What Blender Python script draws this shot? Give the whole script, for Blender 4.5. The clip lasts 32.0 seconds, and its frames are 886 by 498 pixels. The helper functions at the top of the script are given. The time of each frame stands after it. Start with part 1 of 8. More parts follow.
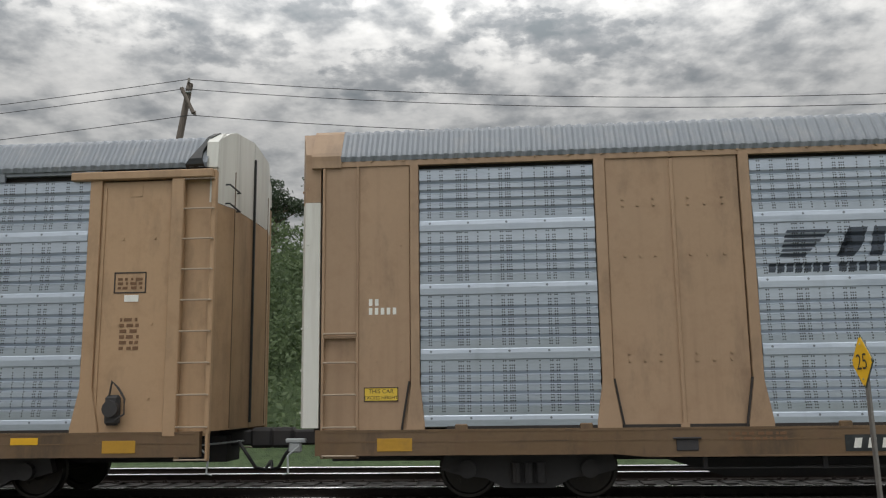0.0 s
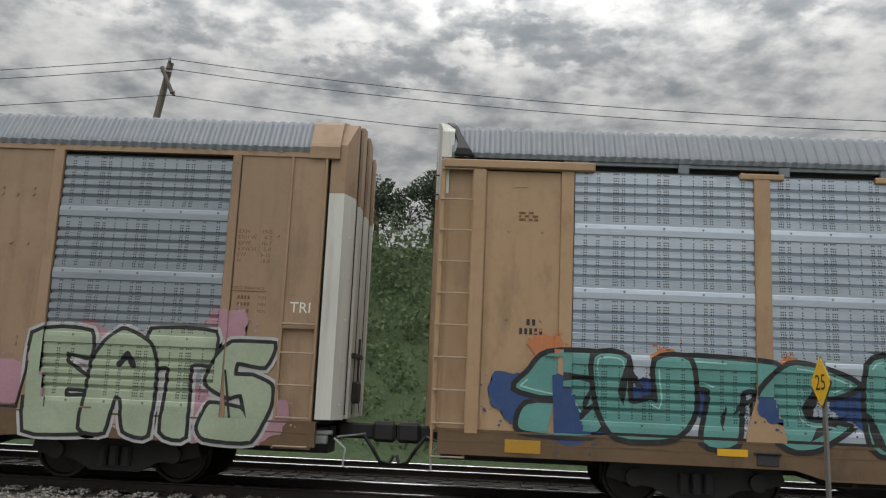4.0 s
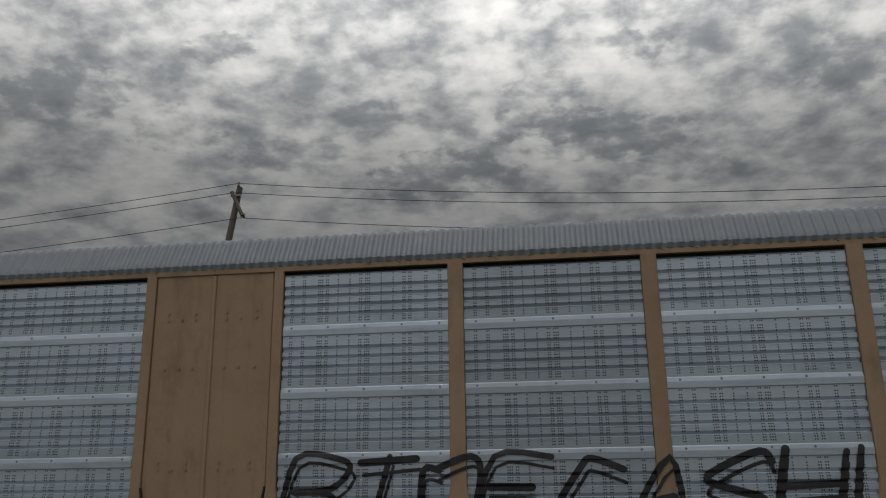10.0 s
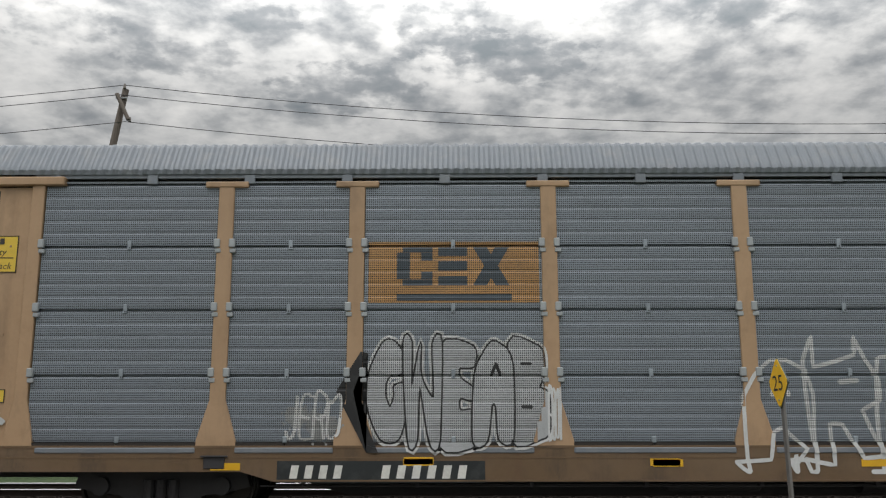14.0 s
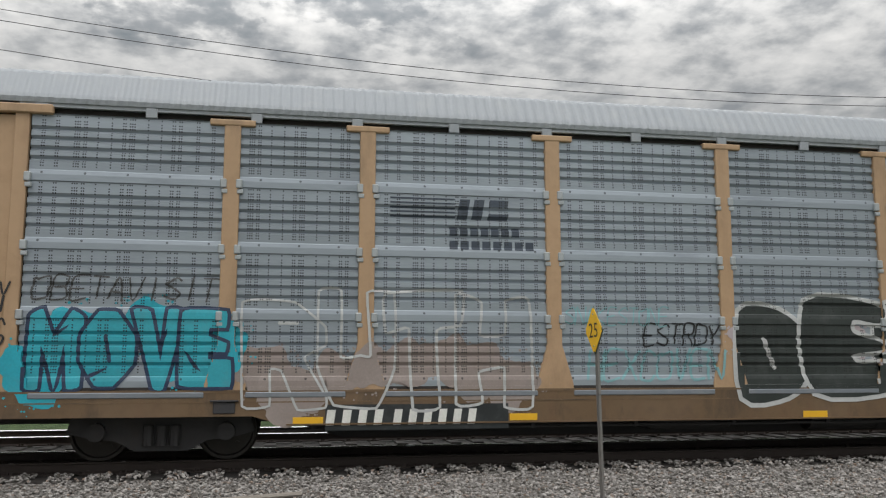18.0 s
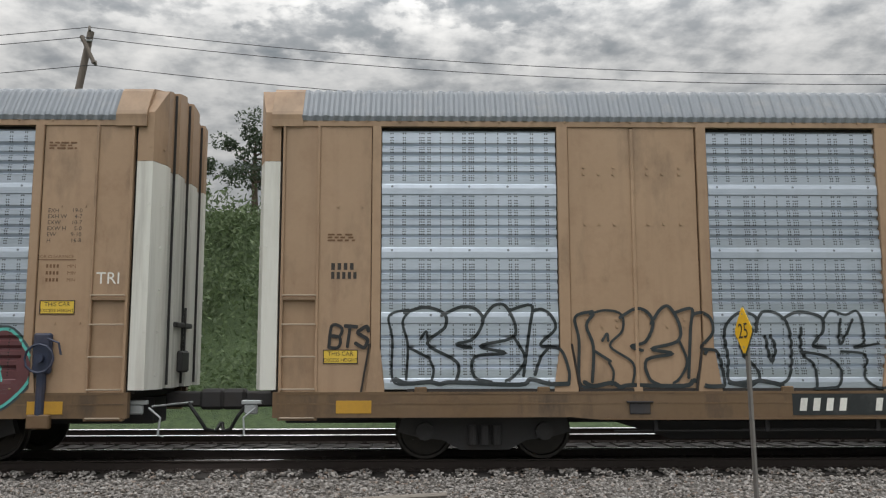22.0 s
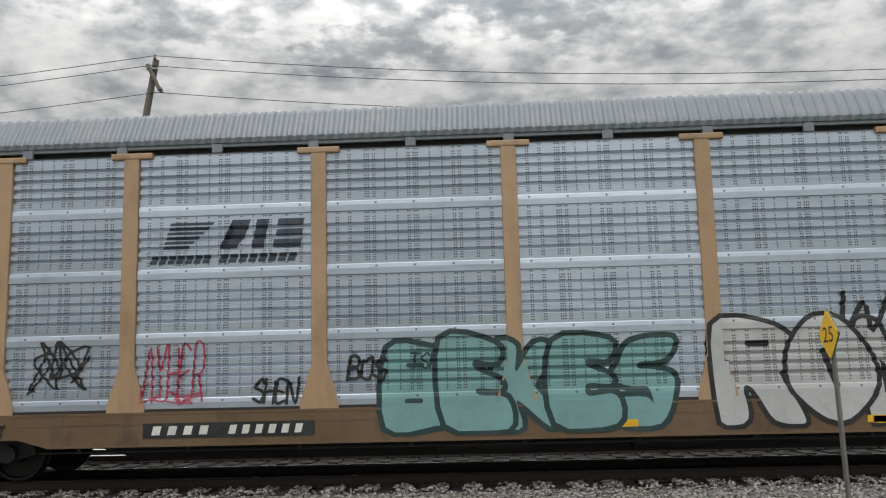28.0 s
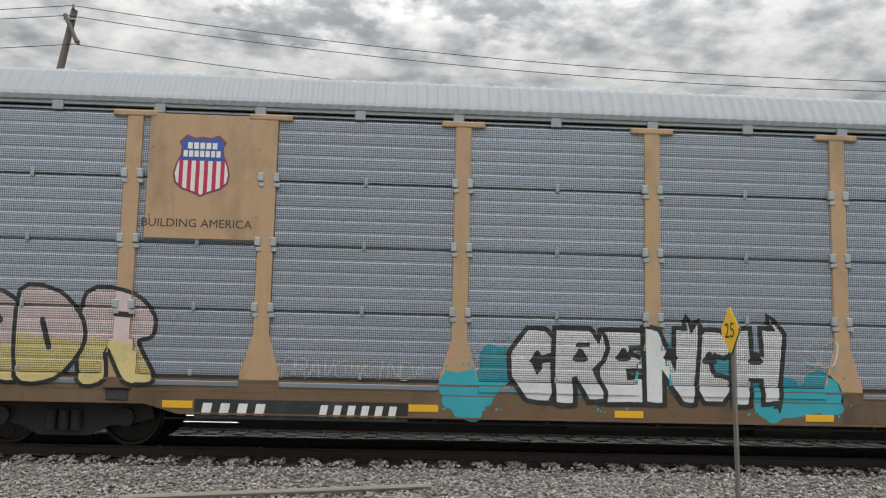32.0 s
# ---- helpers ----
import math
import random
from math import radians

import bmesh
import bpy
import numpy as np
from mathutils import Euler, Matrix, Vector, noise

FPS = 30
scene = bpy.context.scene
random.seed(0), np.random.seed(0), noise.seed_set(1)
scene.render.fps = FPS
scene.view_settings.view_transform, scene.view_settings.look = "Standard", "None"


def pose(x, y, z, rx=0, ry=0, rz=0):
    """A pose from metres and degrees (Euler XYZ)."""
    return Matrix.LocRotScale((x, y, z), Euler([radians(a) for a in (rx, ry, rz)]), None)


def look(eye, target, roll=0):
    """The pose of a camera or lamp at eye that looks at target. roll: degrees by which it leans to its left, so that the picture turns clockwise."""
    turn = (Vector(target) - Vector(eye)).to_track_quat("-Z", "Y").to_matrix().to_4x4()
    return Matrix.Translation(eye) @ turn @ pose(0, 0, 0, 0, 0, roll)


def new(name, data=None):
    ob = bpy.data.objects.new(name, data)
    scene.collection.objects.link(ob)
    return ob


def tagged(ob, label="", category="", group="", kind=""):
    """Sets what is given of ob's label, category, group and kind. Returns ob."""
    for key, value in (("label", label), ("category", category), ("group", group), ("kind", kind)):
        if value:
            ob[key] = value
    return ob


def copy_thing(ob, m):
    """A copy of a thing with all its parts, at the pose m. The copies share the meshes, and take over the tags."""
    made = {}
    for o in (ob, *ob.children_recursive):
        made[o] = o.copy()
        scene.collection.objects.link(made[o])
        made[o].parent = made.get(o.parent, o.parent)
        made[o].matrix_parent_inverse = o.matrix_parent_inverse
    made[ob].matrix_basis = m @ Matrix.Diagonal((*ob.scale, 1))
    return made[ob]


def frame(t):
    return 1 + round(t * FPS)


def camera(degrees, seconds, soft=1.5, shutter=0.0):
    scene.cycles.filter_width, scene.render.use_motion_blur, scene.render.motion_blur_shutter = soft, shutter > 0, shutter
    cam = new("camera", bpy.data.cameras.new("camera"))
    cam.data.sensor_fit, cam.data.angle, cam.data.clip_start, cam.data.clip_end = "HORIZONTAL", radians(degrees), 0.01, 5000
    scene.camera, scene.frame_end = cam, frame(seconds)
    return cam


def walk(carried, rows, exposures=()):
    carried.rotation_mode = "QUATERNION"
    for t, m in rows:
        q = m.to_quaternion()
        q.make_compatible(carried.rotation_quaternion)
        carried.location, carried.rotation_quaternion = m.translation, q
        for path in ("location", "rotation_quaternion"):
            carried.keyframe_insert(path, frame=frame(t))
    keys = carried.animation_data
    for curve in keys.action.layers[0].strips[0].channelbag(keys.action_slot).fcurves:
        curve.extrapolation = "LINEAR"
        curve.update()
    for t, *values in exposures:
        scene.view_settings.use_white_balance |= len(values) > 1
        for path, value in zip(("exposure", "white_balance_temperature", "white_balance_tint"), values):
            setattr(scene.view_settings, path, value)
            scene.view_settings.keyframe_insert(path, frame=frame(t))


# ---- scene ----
# World: x along the track (the train runs towards +x), y away from the camera, z up from the rail tops.
cam = camera(54.53, 32.0, soft=1.2)
EYE_Z = 1.5
walk(cam, [
    (0, pose(0.00, 0, EYE_Z, 99.64, 0.71, 4.62)),
    (0.5, pose(0.00, 0, EYE_Z, 99.76, 1.06, 0.49)),
    (1, pose(0.00, 0, EYE_Z, 99.46, 1.74, -2.21)),
    (1.5, pose(0.00, 0, EYE_Z, 98.55, 1.89, -1.47)),
    (2, pose(0.00, 0, EYE_Z, 98.52, 1.20, -0.47)),
    (2.5, pose(0.00, 0, EYE_Z, 99.01, 0.10, 0.09)),
    (3, pose(0.00, 0, EYE_Z, 99.83, -1.13, 0.64)),
    (3.5, pose(0.00, 0, EYE_Z, 100.24, -2.51, 1.16)),
    (4, pose(0.00, 0, EYE_Z, 99.53, -2.51, 2.21)),
    (4.5, pose(0.00, 0, EYE_Z, 99.18, -1.37, 3.45)),
    (6.5, pose(0.03, 0, EYE_Z, 101.62, -2.23, 7.58)),
    (7, pose(0.04, 0, EYE_Z, 102.48, -2.53, 7.08)),
    (7.5, pose(0.04, 0, EYE_Z, 102.64, -1.15, 5.82)),
    (8, pose(0.05, 0, EYE_Z, 102.91, 0.01, 5.54)),
    (8.5, pose(0.06, 0, EYE_Z, 103.55, 0.46, 6.61)),
    (9, pose(0.07, 0, EYE_Z, 104.34, 0.60, 7.27)),
    (9.5, pose(0.08, 0, EYE_Z, 105.28, 0.45, 7.52)),
    (10, pose(0.09, 0, EYE_Z, 106.18, 0.70, 7.83)),
    (10.5, pose(0.10, 0, EYE_Z, 106.90, 1.05, 7.91)),
    (11, pose(0.10, 0, EYE_Z, 107.18, 1.40, 7.94)),
    (11.5, pose(0.11, 0, EYE_Z, 106.87, 1.62, 8.18)),
    (12, pose(0.12, 0, EYE_Z, 105.80, 1.53, 8.79)),
    (12.5, pose(0.13, 0, EYE_Z, 103.90, 1.26, 9.54)),
    (13, pose(0.14, 0, EYE_Z, 101.57, 0.84, 10.13)),
    (13.5, pose(0.14, 0, EYE_Z, 99.99, 0.34, 6.05)),
    (14, pose(0.14, 0, EYE_Z, 100.66, 0.06, 0.55)),
    (14.5, pose(0.14, 0, EYE_Z, 100.81, -0.65, 6.37)),
    (15, pose(0.14, 0, EYE_Z, 100.02, -0.52, 7.28)),
    (15.5, pose(0.14, 0, EYE_Z, 99.62, -0.02, -1.70)),
    (17.5, pose(0.15, 0, EYE_Z, 98.21, 0.25, -2.83)),
    (18, pose(0.15, 0, EYE_Z, 97.07, -0.08, -10.58)),
    (18.5, pose(0.15, 0, EYE_Z, 97.76, 0.88, -12.19)),
    (19, pose(0.15, 0, EYE_Z, 99.55, 0.44, -3.11)),
    (19.5, pose(0.15, 0, EYE_Z, 100.58, 0.18, -0.62)),
    (20, pose(0.15, 0, EYE_Z, 100.59, 0.49, -0.37)),
    (20.5, pose(0.15, 0, EYE_Z, 99.18, 0.70, 3.32)),
    (21, pose(0.15, 0, EYE_Z, 98.09, 0.80, 5.18)),
    (21.5, pose(0.15, 0, EYE_Z, 97.41, 0.69, 3.44)),
    (22, pose(0.16, 0, EYE_Z, 97.22, 0.10, -1.24)),
    (22.5, pose(0.16, 0, EYE_Z, 97.10, 0.21, -6.73)),
    (23, pose(0.16, 0, EYE_Z, 97.66, 0.17, -8.15)),
    (23.5, pose(0.16, 0, EYE_Z, 98.44, -0.57, -1.59)),
    (23.6, pose(0.16, 0, EYE_Z, 98.33, -1.28, 0.60)),
    (23.7, pose(0.16, 0, EYE_Z, 98.40, -1.65, 2.00)),
    (23.8, pose(0.16, 0, EYE_Z, 98.49, -2.00, 4.90)),
    (24, pose(0.16, 0, EYE_Z, 99.25, -3.53, 14.10)),
    (24.2, pose(0.16, 0, EYE_Z, 99.78, -2.94, 20.90)),
    (24.4, pose(0.16, 0, EYE_Z, 100.95, -1.70, 20.50)),
    (24.5, pose(0.16, 0, EYE_Z, 102.41, -0.55, 19.36)),
    (26.5, pose(-0.02, 0, EYE_Z, 96.11, 0.54, 1.96)),
    (27, pose(-0.02, 0, EYE_Z, 95.52, 0.46, 2.37)),
    (27.5, pose(-0.02, 0, EYE_Z, 97.15, 0.93, 2.75)),
    (28, pose(-0.03, 0, EYE_Z, 98.11, 1.40, 2.75)),
    (28.5, pose(-0.03, 0, EYE_Z, 98.32, 1.15, 2.53)),
    (29, pose(-0.03, 0, EYE_Z, 98.32, 0.82, 2.29)),
    (29.5, pose(-0.03, 0, EYE_Z, 97.93, 0.27, 1.37)),
    (30, pose(-0.03, 0, EYE_Z, 97.49, -0.33, 0.43)),
    (30.5, pose(-0.03, 0, EYE_Z, 96.94, -1.20, -0.99)),
    (31, pose(-0.04, 0, EYE_Z, 96.64, -1.42, -0.49)),
    (31.5, pose(-0.04, 0, EYE_Z, 96.55, -1.38, -0.39)),
    (32, pose(-0.04, 0, EYE_Z, 96.70, -1.33, -3.05)),
], exposures=((0, -0.4), (1, -0.55), (2, -0.3), (3, -0.32), (4, -0.45), (6, -0.6), (7, -0.8), (8, -0.85), (9, -1.05), (9.7, -1.4), (10.7, -1.7), (11.5, -1.7), (12.4, -1.55), (13, -1.2), (13.5, -0.8), (14, -0.38), (15, -0.4), (17.5, -0.15), (18, -0.15), (19, -0.3), (20, -0.6), (21, -0.6), (22, -0.2), (23, -0.05), (24, -0.36), (24.5, -0.45), (26.5, -0.02), (27, 0.06), (28, -0.2), (30, -0.3), (31, -0.15), (32, -0.05)))

# ---- world and sun: broken overcast, a veiled high sun on the camera's side of the train ----
SUN_EL, SUN_AZ = radians(64), radians(196)


def math_node(nt, op, a, b=None, c=None):
    n = nt.nodes.new("ShaderNodeMath")
    n.operation = op
    for i, v in enumerate((a, b, c)):
        if v is None:
            continue
        if isinstance(v, (int, float)):
            n.inputs[i].default_value = v
        else:
            nt.links.new(v, n.inputs[i])
    return n.outputs[0]


def ramp(nt, fac, stops):
    n = nt.nodes.new("ShaderNodeValToRGB")
    els = n.color_ramp.elements
    while len(els) < len(stops):
        els.new(0.5)
    for e, (p, c) in zip(els, stops):
        e.position, e.color = p, (*c, 1) if len(c) == 3 else c
    nt.links.new(fac, n.inputs[0])
    return n.outputs[0]


def mix(nt, fac, a, b, blend="MIX"):
    n = nt.nodes.new("ShaderNodeMix")
    n.data_type, n.blend_type = "RGBA", blend
    for sock, v in ((n.inputs[0], fac), (n.inputs[6], a), (n.inputs[7], b)):
        if isinstance(v, (int, float)):
            sock.default_value = v
        elif isinstance(v, tuple):
            sock.default_value = (*v, 1)
        else:
            nt.links.new(v, sock)
    return n.outputs[2]


def noise_tex(nt, vec, scale, detail=4, rough=0.55, lac=2.0, dist=0.0):
    n = nt.nodes.new("ShaderNodeTexNoise")
    n.inputs["Scale"].default_value, n.inputs["Detail"].default_value = scale, detail
    n.inputs["Roughness"].default_value, n.inputs["Distortion"].default_value = rough, dist
    nt.links.new(vec, n.inputs["Vector"])
    return n.outputs["Fac"]


def build_world():
    w = bpy.data.worlds.new("sky")
    scene.world = w
    w.use_nodes = True
    nt = w.node_tree
    nt.nodes.clear()
    out = nt.nodes.new("ShaderNodeOutputWorld")
    bg = nt.nodes.new("ShaderNodeBackground")
    sky = nt.nodes.new("ShaderNodeTexSky")
    sky.sky_type, sky.sun_disc = "NISHITA", False
    sky.sun_elevation, sky.sun_rotation = SUN_EL, SUN_AZ
    coord = nt.nodes.new("ShaderNodeTexCoord").outputs["Generated"]
    sep = nt.nodes.new("ShaderNodeSeparateXYZ")
    nt.links.new(coord, sep.inputs[0])
    up = math_node(nt, "MAXIMUM", sep.outputs[2], 0.0)
    den = math_node(nt, "ADD", up, 0.22)
    px = math_node(nt, "DIVIDE", sep.outputs[0], den)
    py = math_node(nt, "DIVIDE", sep.outputs[1], den)
    plane = nt.nodes.new("ShaderNodeCombineXYZ")
    nt.links.new(px, plane.inputs[0])
    nt.links.new(py, plane.inputs[1])
    big = noise_tex(nt, plane.outputs[0], 1.5, 3, 0.5)
    mid = noise_tex(nt, plane.outputs[0], 6.5, 6, 0.56, dist=0.12)
    fine = noise_tex(nt, plane.outputs[0], 21.0, 5, 0.55, dist=0.1)
    f = math_node(nt, "ADD", math_node(nt, "MULTIPLY", big, 0.35), math_node(nt, "MULTIPLY", mid, 0.65))
    high = math_node(nt, "MINIMUM", math_node(nt, "MULTIPLY", up, 1.9), 1.0)
    f = math_node(nt, "ADD", f, math_node(nt, "MULTIPLY", math_node(nt, "SUBTRACT", fine, 0.5), math_node(nt, "ADD", 0.25, math_node(nt, "MULTIPLY", high, 0.55))))
    # puffs of broken cloud: dark middles, bright rims
    warp = nt.nodes.new("ShaderNodeVectorMath")
    warp.operation = "MULTIPLY_ADD"
    wn = nt.nodes.new("ShaderNodeTexNoise")
    wn.inputs["Scale"].default_value, wn.inputs["Detail"].default_value = 5.0, 5
    nt.links.new(plane.outputs[0], wn.inputs["Vector"])
    nt.links.new(wn.outputs["Color"], warp.inputs[0])
    warp.inputs[1].default_value = (0.22, 0.22, 0.0)
    nt.links.new(plane.outputs[0], warp.inputs[2])
    puff = nt.nodes.new("ShaderNodeTexVoronoi")
    puff.feature = "SMOOTH_F1"
    puff.inputs["Scale"].default_value, puff.inputs["Smoothness"].default_value = 8.5, 0.5
    nt.links.new(warp.outputs[0], puff.inputs["Vector"])
    f = math_node(nt, "ADD", f, math_node(nt, "MULTIPLY", math_node(nt, "SUBTRACT", puff.outputs["Distance"], 0.47), 0.46))
    # the darker cloud bank that hangs over the train: soft ellipses broken up by the same noise
    for cx, cy, rx, ry, amount in CLOUDS:
        ax = math_node(nt, "DIVIDE", math_node(nt, "SUBTRACT", px, cx), rx)
        ay = math_node(nt, "DIVIDE", math_node(nt, "SUBTRACT", py, cy), ry)
        d = math_node(nt, "ADD", math_node(nt, "MULTIPLY", ax, ax), math_node(nt, "MULTIPLY", ay, ay))
        d = math_node(nt, "ADD", d, math_node(nt, "MULTIPLY", math_node(nt, "SUBTRACT", fine, 0.5), 3.2))
        soft = math_node(nt, "MAXIMUM", math_node(nt, "SUBTRACT", 1.0, d), 0.0)
        soft = math_node(nt, "DIVIDE", soft, math_node(nt, "ADD", soft, 0.6))
        blob = math_node(nt, "MULTIPLY", soft, amount)
        f = math_node(nt, "SUBTRACT", f, blob)
    # haze evens out the low sky
    depth = math_node(nt, "MINIMUM", math_node(nt, "ADD", math_node(nt, "MULTIPLY", up, 1.25), 0.36), 1.0)
    f = math_node(nt, "ADD", math_node(nt, "MULTIPLY", math_node(nt, "SUBTRACT", f, 0.475), depth), 0.475)
    cloud = ramp(nt, f, [(0.12, (0.30, 0.33, 0.345)), (0.34, (0.435, 0.45, 0.46)), (0.46, (0.63, 0.636, 0.632)), (0.57, (0.86, 0.855, 0.835)), (0.74, (1.09, 1.072, 1.035))])
    # clouds thin out towards the veiled sun
    sun = Vector((math.sin(SUN_AZ) * math.cos(SUN_EL), math.cos(SUN_AZ) * math.cos(SUN_EL), math.sin(SUN_EL)))
    dot = nt.nodes.new("ShaderNodeVectorMath")
    dot.operation = "DOT_PRODUCT"
    dot.inputs[1].default_value = sun
    nrm = nt.nodes.new("ShaderNodeVectorMath")
    nrm.operation = "NORMALIZE"
    nt.links.new(coord, nrm.inputs[0])
    nt.links.new(nrm.outputs[0], dot.inputs[0])
    near = math_node(nt, "POWER", math_node(nt, "MAXIMUM", dot.outputs["Value"], 0.0), 2.0)
    # the veil brightens upwards to mid height
    rise = math_node(nt, "MINIMUM", up, 0.62)
    rise = math_node(nt, "MULTIPLY", rise, math_node(nt, "ADD", 1.0, math_node(nt, "MULTIPLY", rise, 5.8)))
    lift = math_node(nt, "MULTIPLY", SKY_BASE, math_node(nt, "ADD", 1.0, rise))
    lift = math_node(nt, "ADD", lift, math_node(nt, "MULTIPLY", near, SKY_SUN))
    # the cloud sheet is thinnest high up behind the train
    thin = nt.nodes.new("ShaderNodeMapRange")
    thin.interpolation_type = "SMOOTHSTEP"
    thin.inputs["From Min"].default_value, thin.inputs["From Max"].default_value = 0.31, 0.56
    nt.links.new(up, thin.inputs["Value"])
    behind = math_node(nt, "MAXIMUM", sep.outputs[1], 0.0)
    lift = math_node(nt, "MULTIPLY", lift, math_node(nt, "ADD", 1.0, math_node(nt, "MULTIPLY", math_node(nt, "MULTIPLY", thin.outputs[0], behind), 1.35)))
    scaled = mix(nt, 1.0, cloud, lift, "MULTIPLY")
    blue = mix(nt, 1.0, sky.outputs[0], (0.08, 0.08, 0.08), "MULTIPLY")
    total = mix(nt, 0.9, blue, scaled)
    nt.links.new(total, bg.inputs[0])
    bg.inputs[1].default_value = 1.0
    nt.links.new(bg.outputs[0], out.inputs[0])


CLOUDS = [(-0.213, 1.597, 0.15, 0.09, 0.26), (0.003, 1.457, 0.12, 0.06, 0.26), (0.106, 1.502, 0.16, 0.08, 0.26), (0.006, 1.342, 0.08, 0.04, 0.18), (0.14, 1.247, 0.06, 0.04, 0.28), (-0.313, 1.37, 0.06, 0.04, 0.2), (-0.507, 1.151, 0.06, 0.035, 0.28), (-0.794, 1.198, 0.12, 0.08, 0.2), (-0.658, 1.35, 0.1, 0.07, 0.2), (-0.488, 1.473, 0.11, 0.06, 0.2), (0.486, 1.306, 0.09, 0.08, 0.15), (0.25, 1.62, 0.12, 0.05, 0.12)]
SKY_BASE, SKY_SUN = 0.455, 0.9
build_world()
sun_data = bpy.data.lights.new("sun", "SUN")
sun_data.energy, sun_data.angle, sun_data.color = 0.9, radians(25), (1.0, 0.98, 0.95)
sun_ob = new("sun", sun_data)
sun_ob.matrix_world = look((300 * math.sin(SUN_AZ) * math.cos(SUN_EL), 300 * math.cos(SUN_AZ) * math.cos(SUN_EL), 300 * math.sin(SUN_EL)), (0, 0, 0))


# ---- materials ----
MATS = {}


def mat(name, col, rough=0.6, metal=0.0, var=0.12, dirt=(0.08, 0.06, 0.045), dirt_amount=0.25, scale=1.0, bump=0.15, dots=None, streak=False, rand=0.0, rust=0.0, run_col=(0.13, 0.06, 0.035), soot=0.0):
    """Painted or bare surface: two scales of tone, dirt patches, fine relief; dots: dark punched holes."""
    if name in MATS:
        return MATS[name]
    m = bpy.data.materials.new(name)
    m.use_nodes = True
    nt = m.node_tree
    bsdf = nt.nodes["Principled BSDF"]
    obj = nt.nodes.new("ShaderNodeTexCoord").outputs["Object"]
    geo = nt.nodes.new("ShaderNodeNewGeometry")
    vec = obj
    if streak:
        mp = nt.nodes.new("ShaderNodeMapping")
        mp.inputs["Scale"].default_value = (1.0, 1.0, 0.12) if streak is True else (0.25, 1.0, 1.6)
        nt.links.new(obj, mp.inputs[0])
        vec = mp.outputs[0]
    info = nt.nodes.new("ShaderNodeObjectInfo")
    shifted = nt.nodes.new("ShaderNodeVectorMath")
    shifted.operation = "ADD"
    comb = nt.nodes.new("ShaderNodeCombineXYZ")
    nt.links.new(math_node(nt, "MULTIPLY", info.outputs["Random"], 37.0), comb.inputs[0])
    nt.links.new(vec, shifted.inputs[0])
    nt.links.new(comb.outputs[0], shifted.inputs[1])
    v = shifted.outputs[0]
    n1 = noise_tex(nt, v, 1.3 * scale, 5, 0.6)
    n2 = noise_tex(nt, v, 22.0 * scale, 4, 0.6)
    tone = math_node(nt, "ADD", math_node(nt, "MULTIPLY", math_node(nt, "SUBTRACT", n1, 0.5), 2.2 * var), math_node(nt, "MULTIPLY", math_node(nt, "SUBTRACT", n2, 0.5), 1.0 * var))
    tone = math_node(nt, "ADD", tone, 1.0)
    if rand:
        tone = math_node(nt, "ADD", tone, math_node(nt, "MULTIPLY", math_node(nt, "SUBTRACT", info.outputs["Random"], 0.5), rand))
    c = mix(nt, 1.0, tuple(col), tone, "MULTIPLY")
    d = noise_tex(nt, v, 2.6 * scale, 7, 0.68)
    dm = ramp(nt, d, [(0.50, (0, 0, 0)), (0.75, (1, 1, 1))])
    dmul = math_node(nt, "MULTIPLY", dm, dirt_amount)
    c = mix(nt, dmul, c, tuple(dirt))
    if rust:
        # thin rust runs down the sheet and soft bleached patches
        run = nt.nodes.new("ShaderNodeMapping")
        run.inputs["Scale"].default_value = (5.0, 5.0, 0.30)
        nt.links.new(obj, run.inputs[0])
        moved = nt.nodes.new("ShaderNodeVectorMath")
        moved.operation = "ADD"
        nt.links.new(run.outputs[0], moved.inputs[0])
        nt.links.new(comb.outputs[0], moved.inputs[1])
        lines = ramp(nt, noise_tex(nt, moved.outputs[0], 1.0, 4, 0.5), [(0.53, (0, 0, 0)), (0.80, (1, 1, 1))])
        c = mix(nt, math_node(nt, "MULTIPLY", lines, rust), c, run_col)
        pale = ramp(nt, noise_tex(nt, v, 0.55 * scale, 4, 0.6), [(0.45, (0, 0, 0)), (0.72, (1, 1, 1))])
        c = mix(nt, math_node(nt, "MULTIPLY", pale, min(rust, 0.35)), c, tuple(min(1.0, q * 1.18 + 0.05) for q in col))
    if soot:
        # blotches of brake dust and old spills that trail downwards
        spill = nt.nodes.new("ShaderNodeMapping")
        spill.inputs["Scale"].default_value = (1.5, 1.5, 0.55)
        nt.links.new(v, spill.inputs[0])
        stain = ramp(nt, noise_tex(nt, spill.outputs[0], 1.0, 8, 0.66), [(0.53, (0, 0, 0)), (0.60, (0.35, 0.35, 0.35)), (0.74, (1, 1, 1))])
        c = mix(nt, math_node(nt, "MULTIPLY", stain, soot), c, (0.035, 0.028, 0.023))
    if dots:
        hole = hole_mask(nt, obj, dots)
        c = mix(nt, math_node(nt, "MULTIPLY", hole, 0.9), c, (0.010, 0.011, 0.012))
        bsdf.inputs["Metallic"].default_value = metal
        nt.links.new(math_node(nt, "MULTIPLY", math_node(nt, "SUBTRACT", 1.0, hole), metal), bsdf.inputs["Metallic"])
    else:
        bsdf.inputs["Metallic"].default_value = metal
    nt.links.new(c, bsdf.inputs["Base Color"])
    r = math_node(nt, "ADD", rough, math_node(nt, "MULTIPLY", math_node(nt, "SUBTRACT", n1, 0.5), 0.25))
    nt.links.new(r, bsdf.inputs["Roughness"])
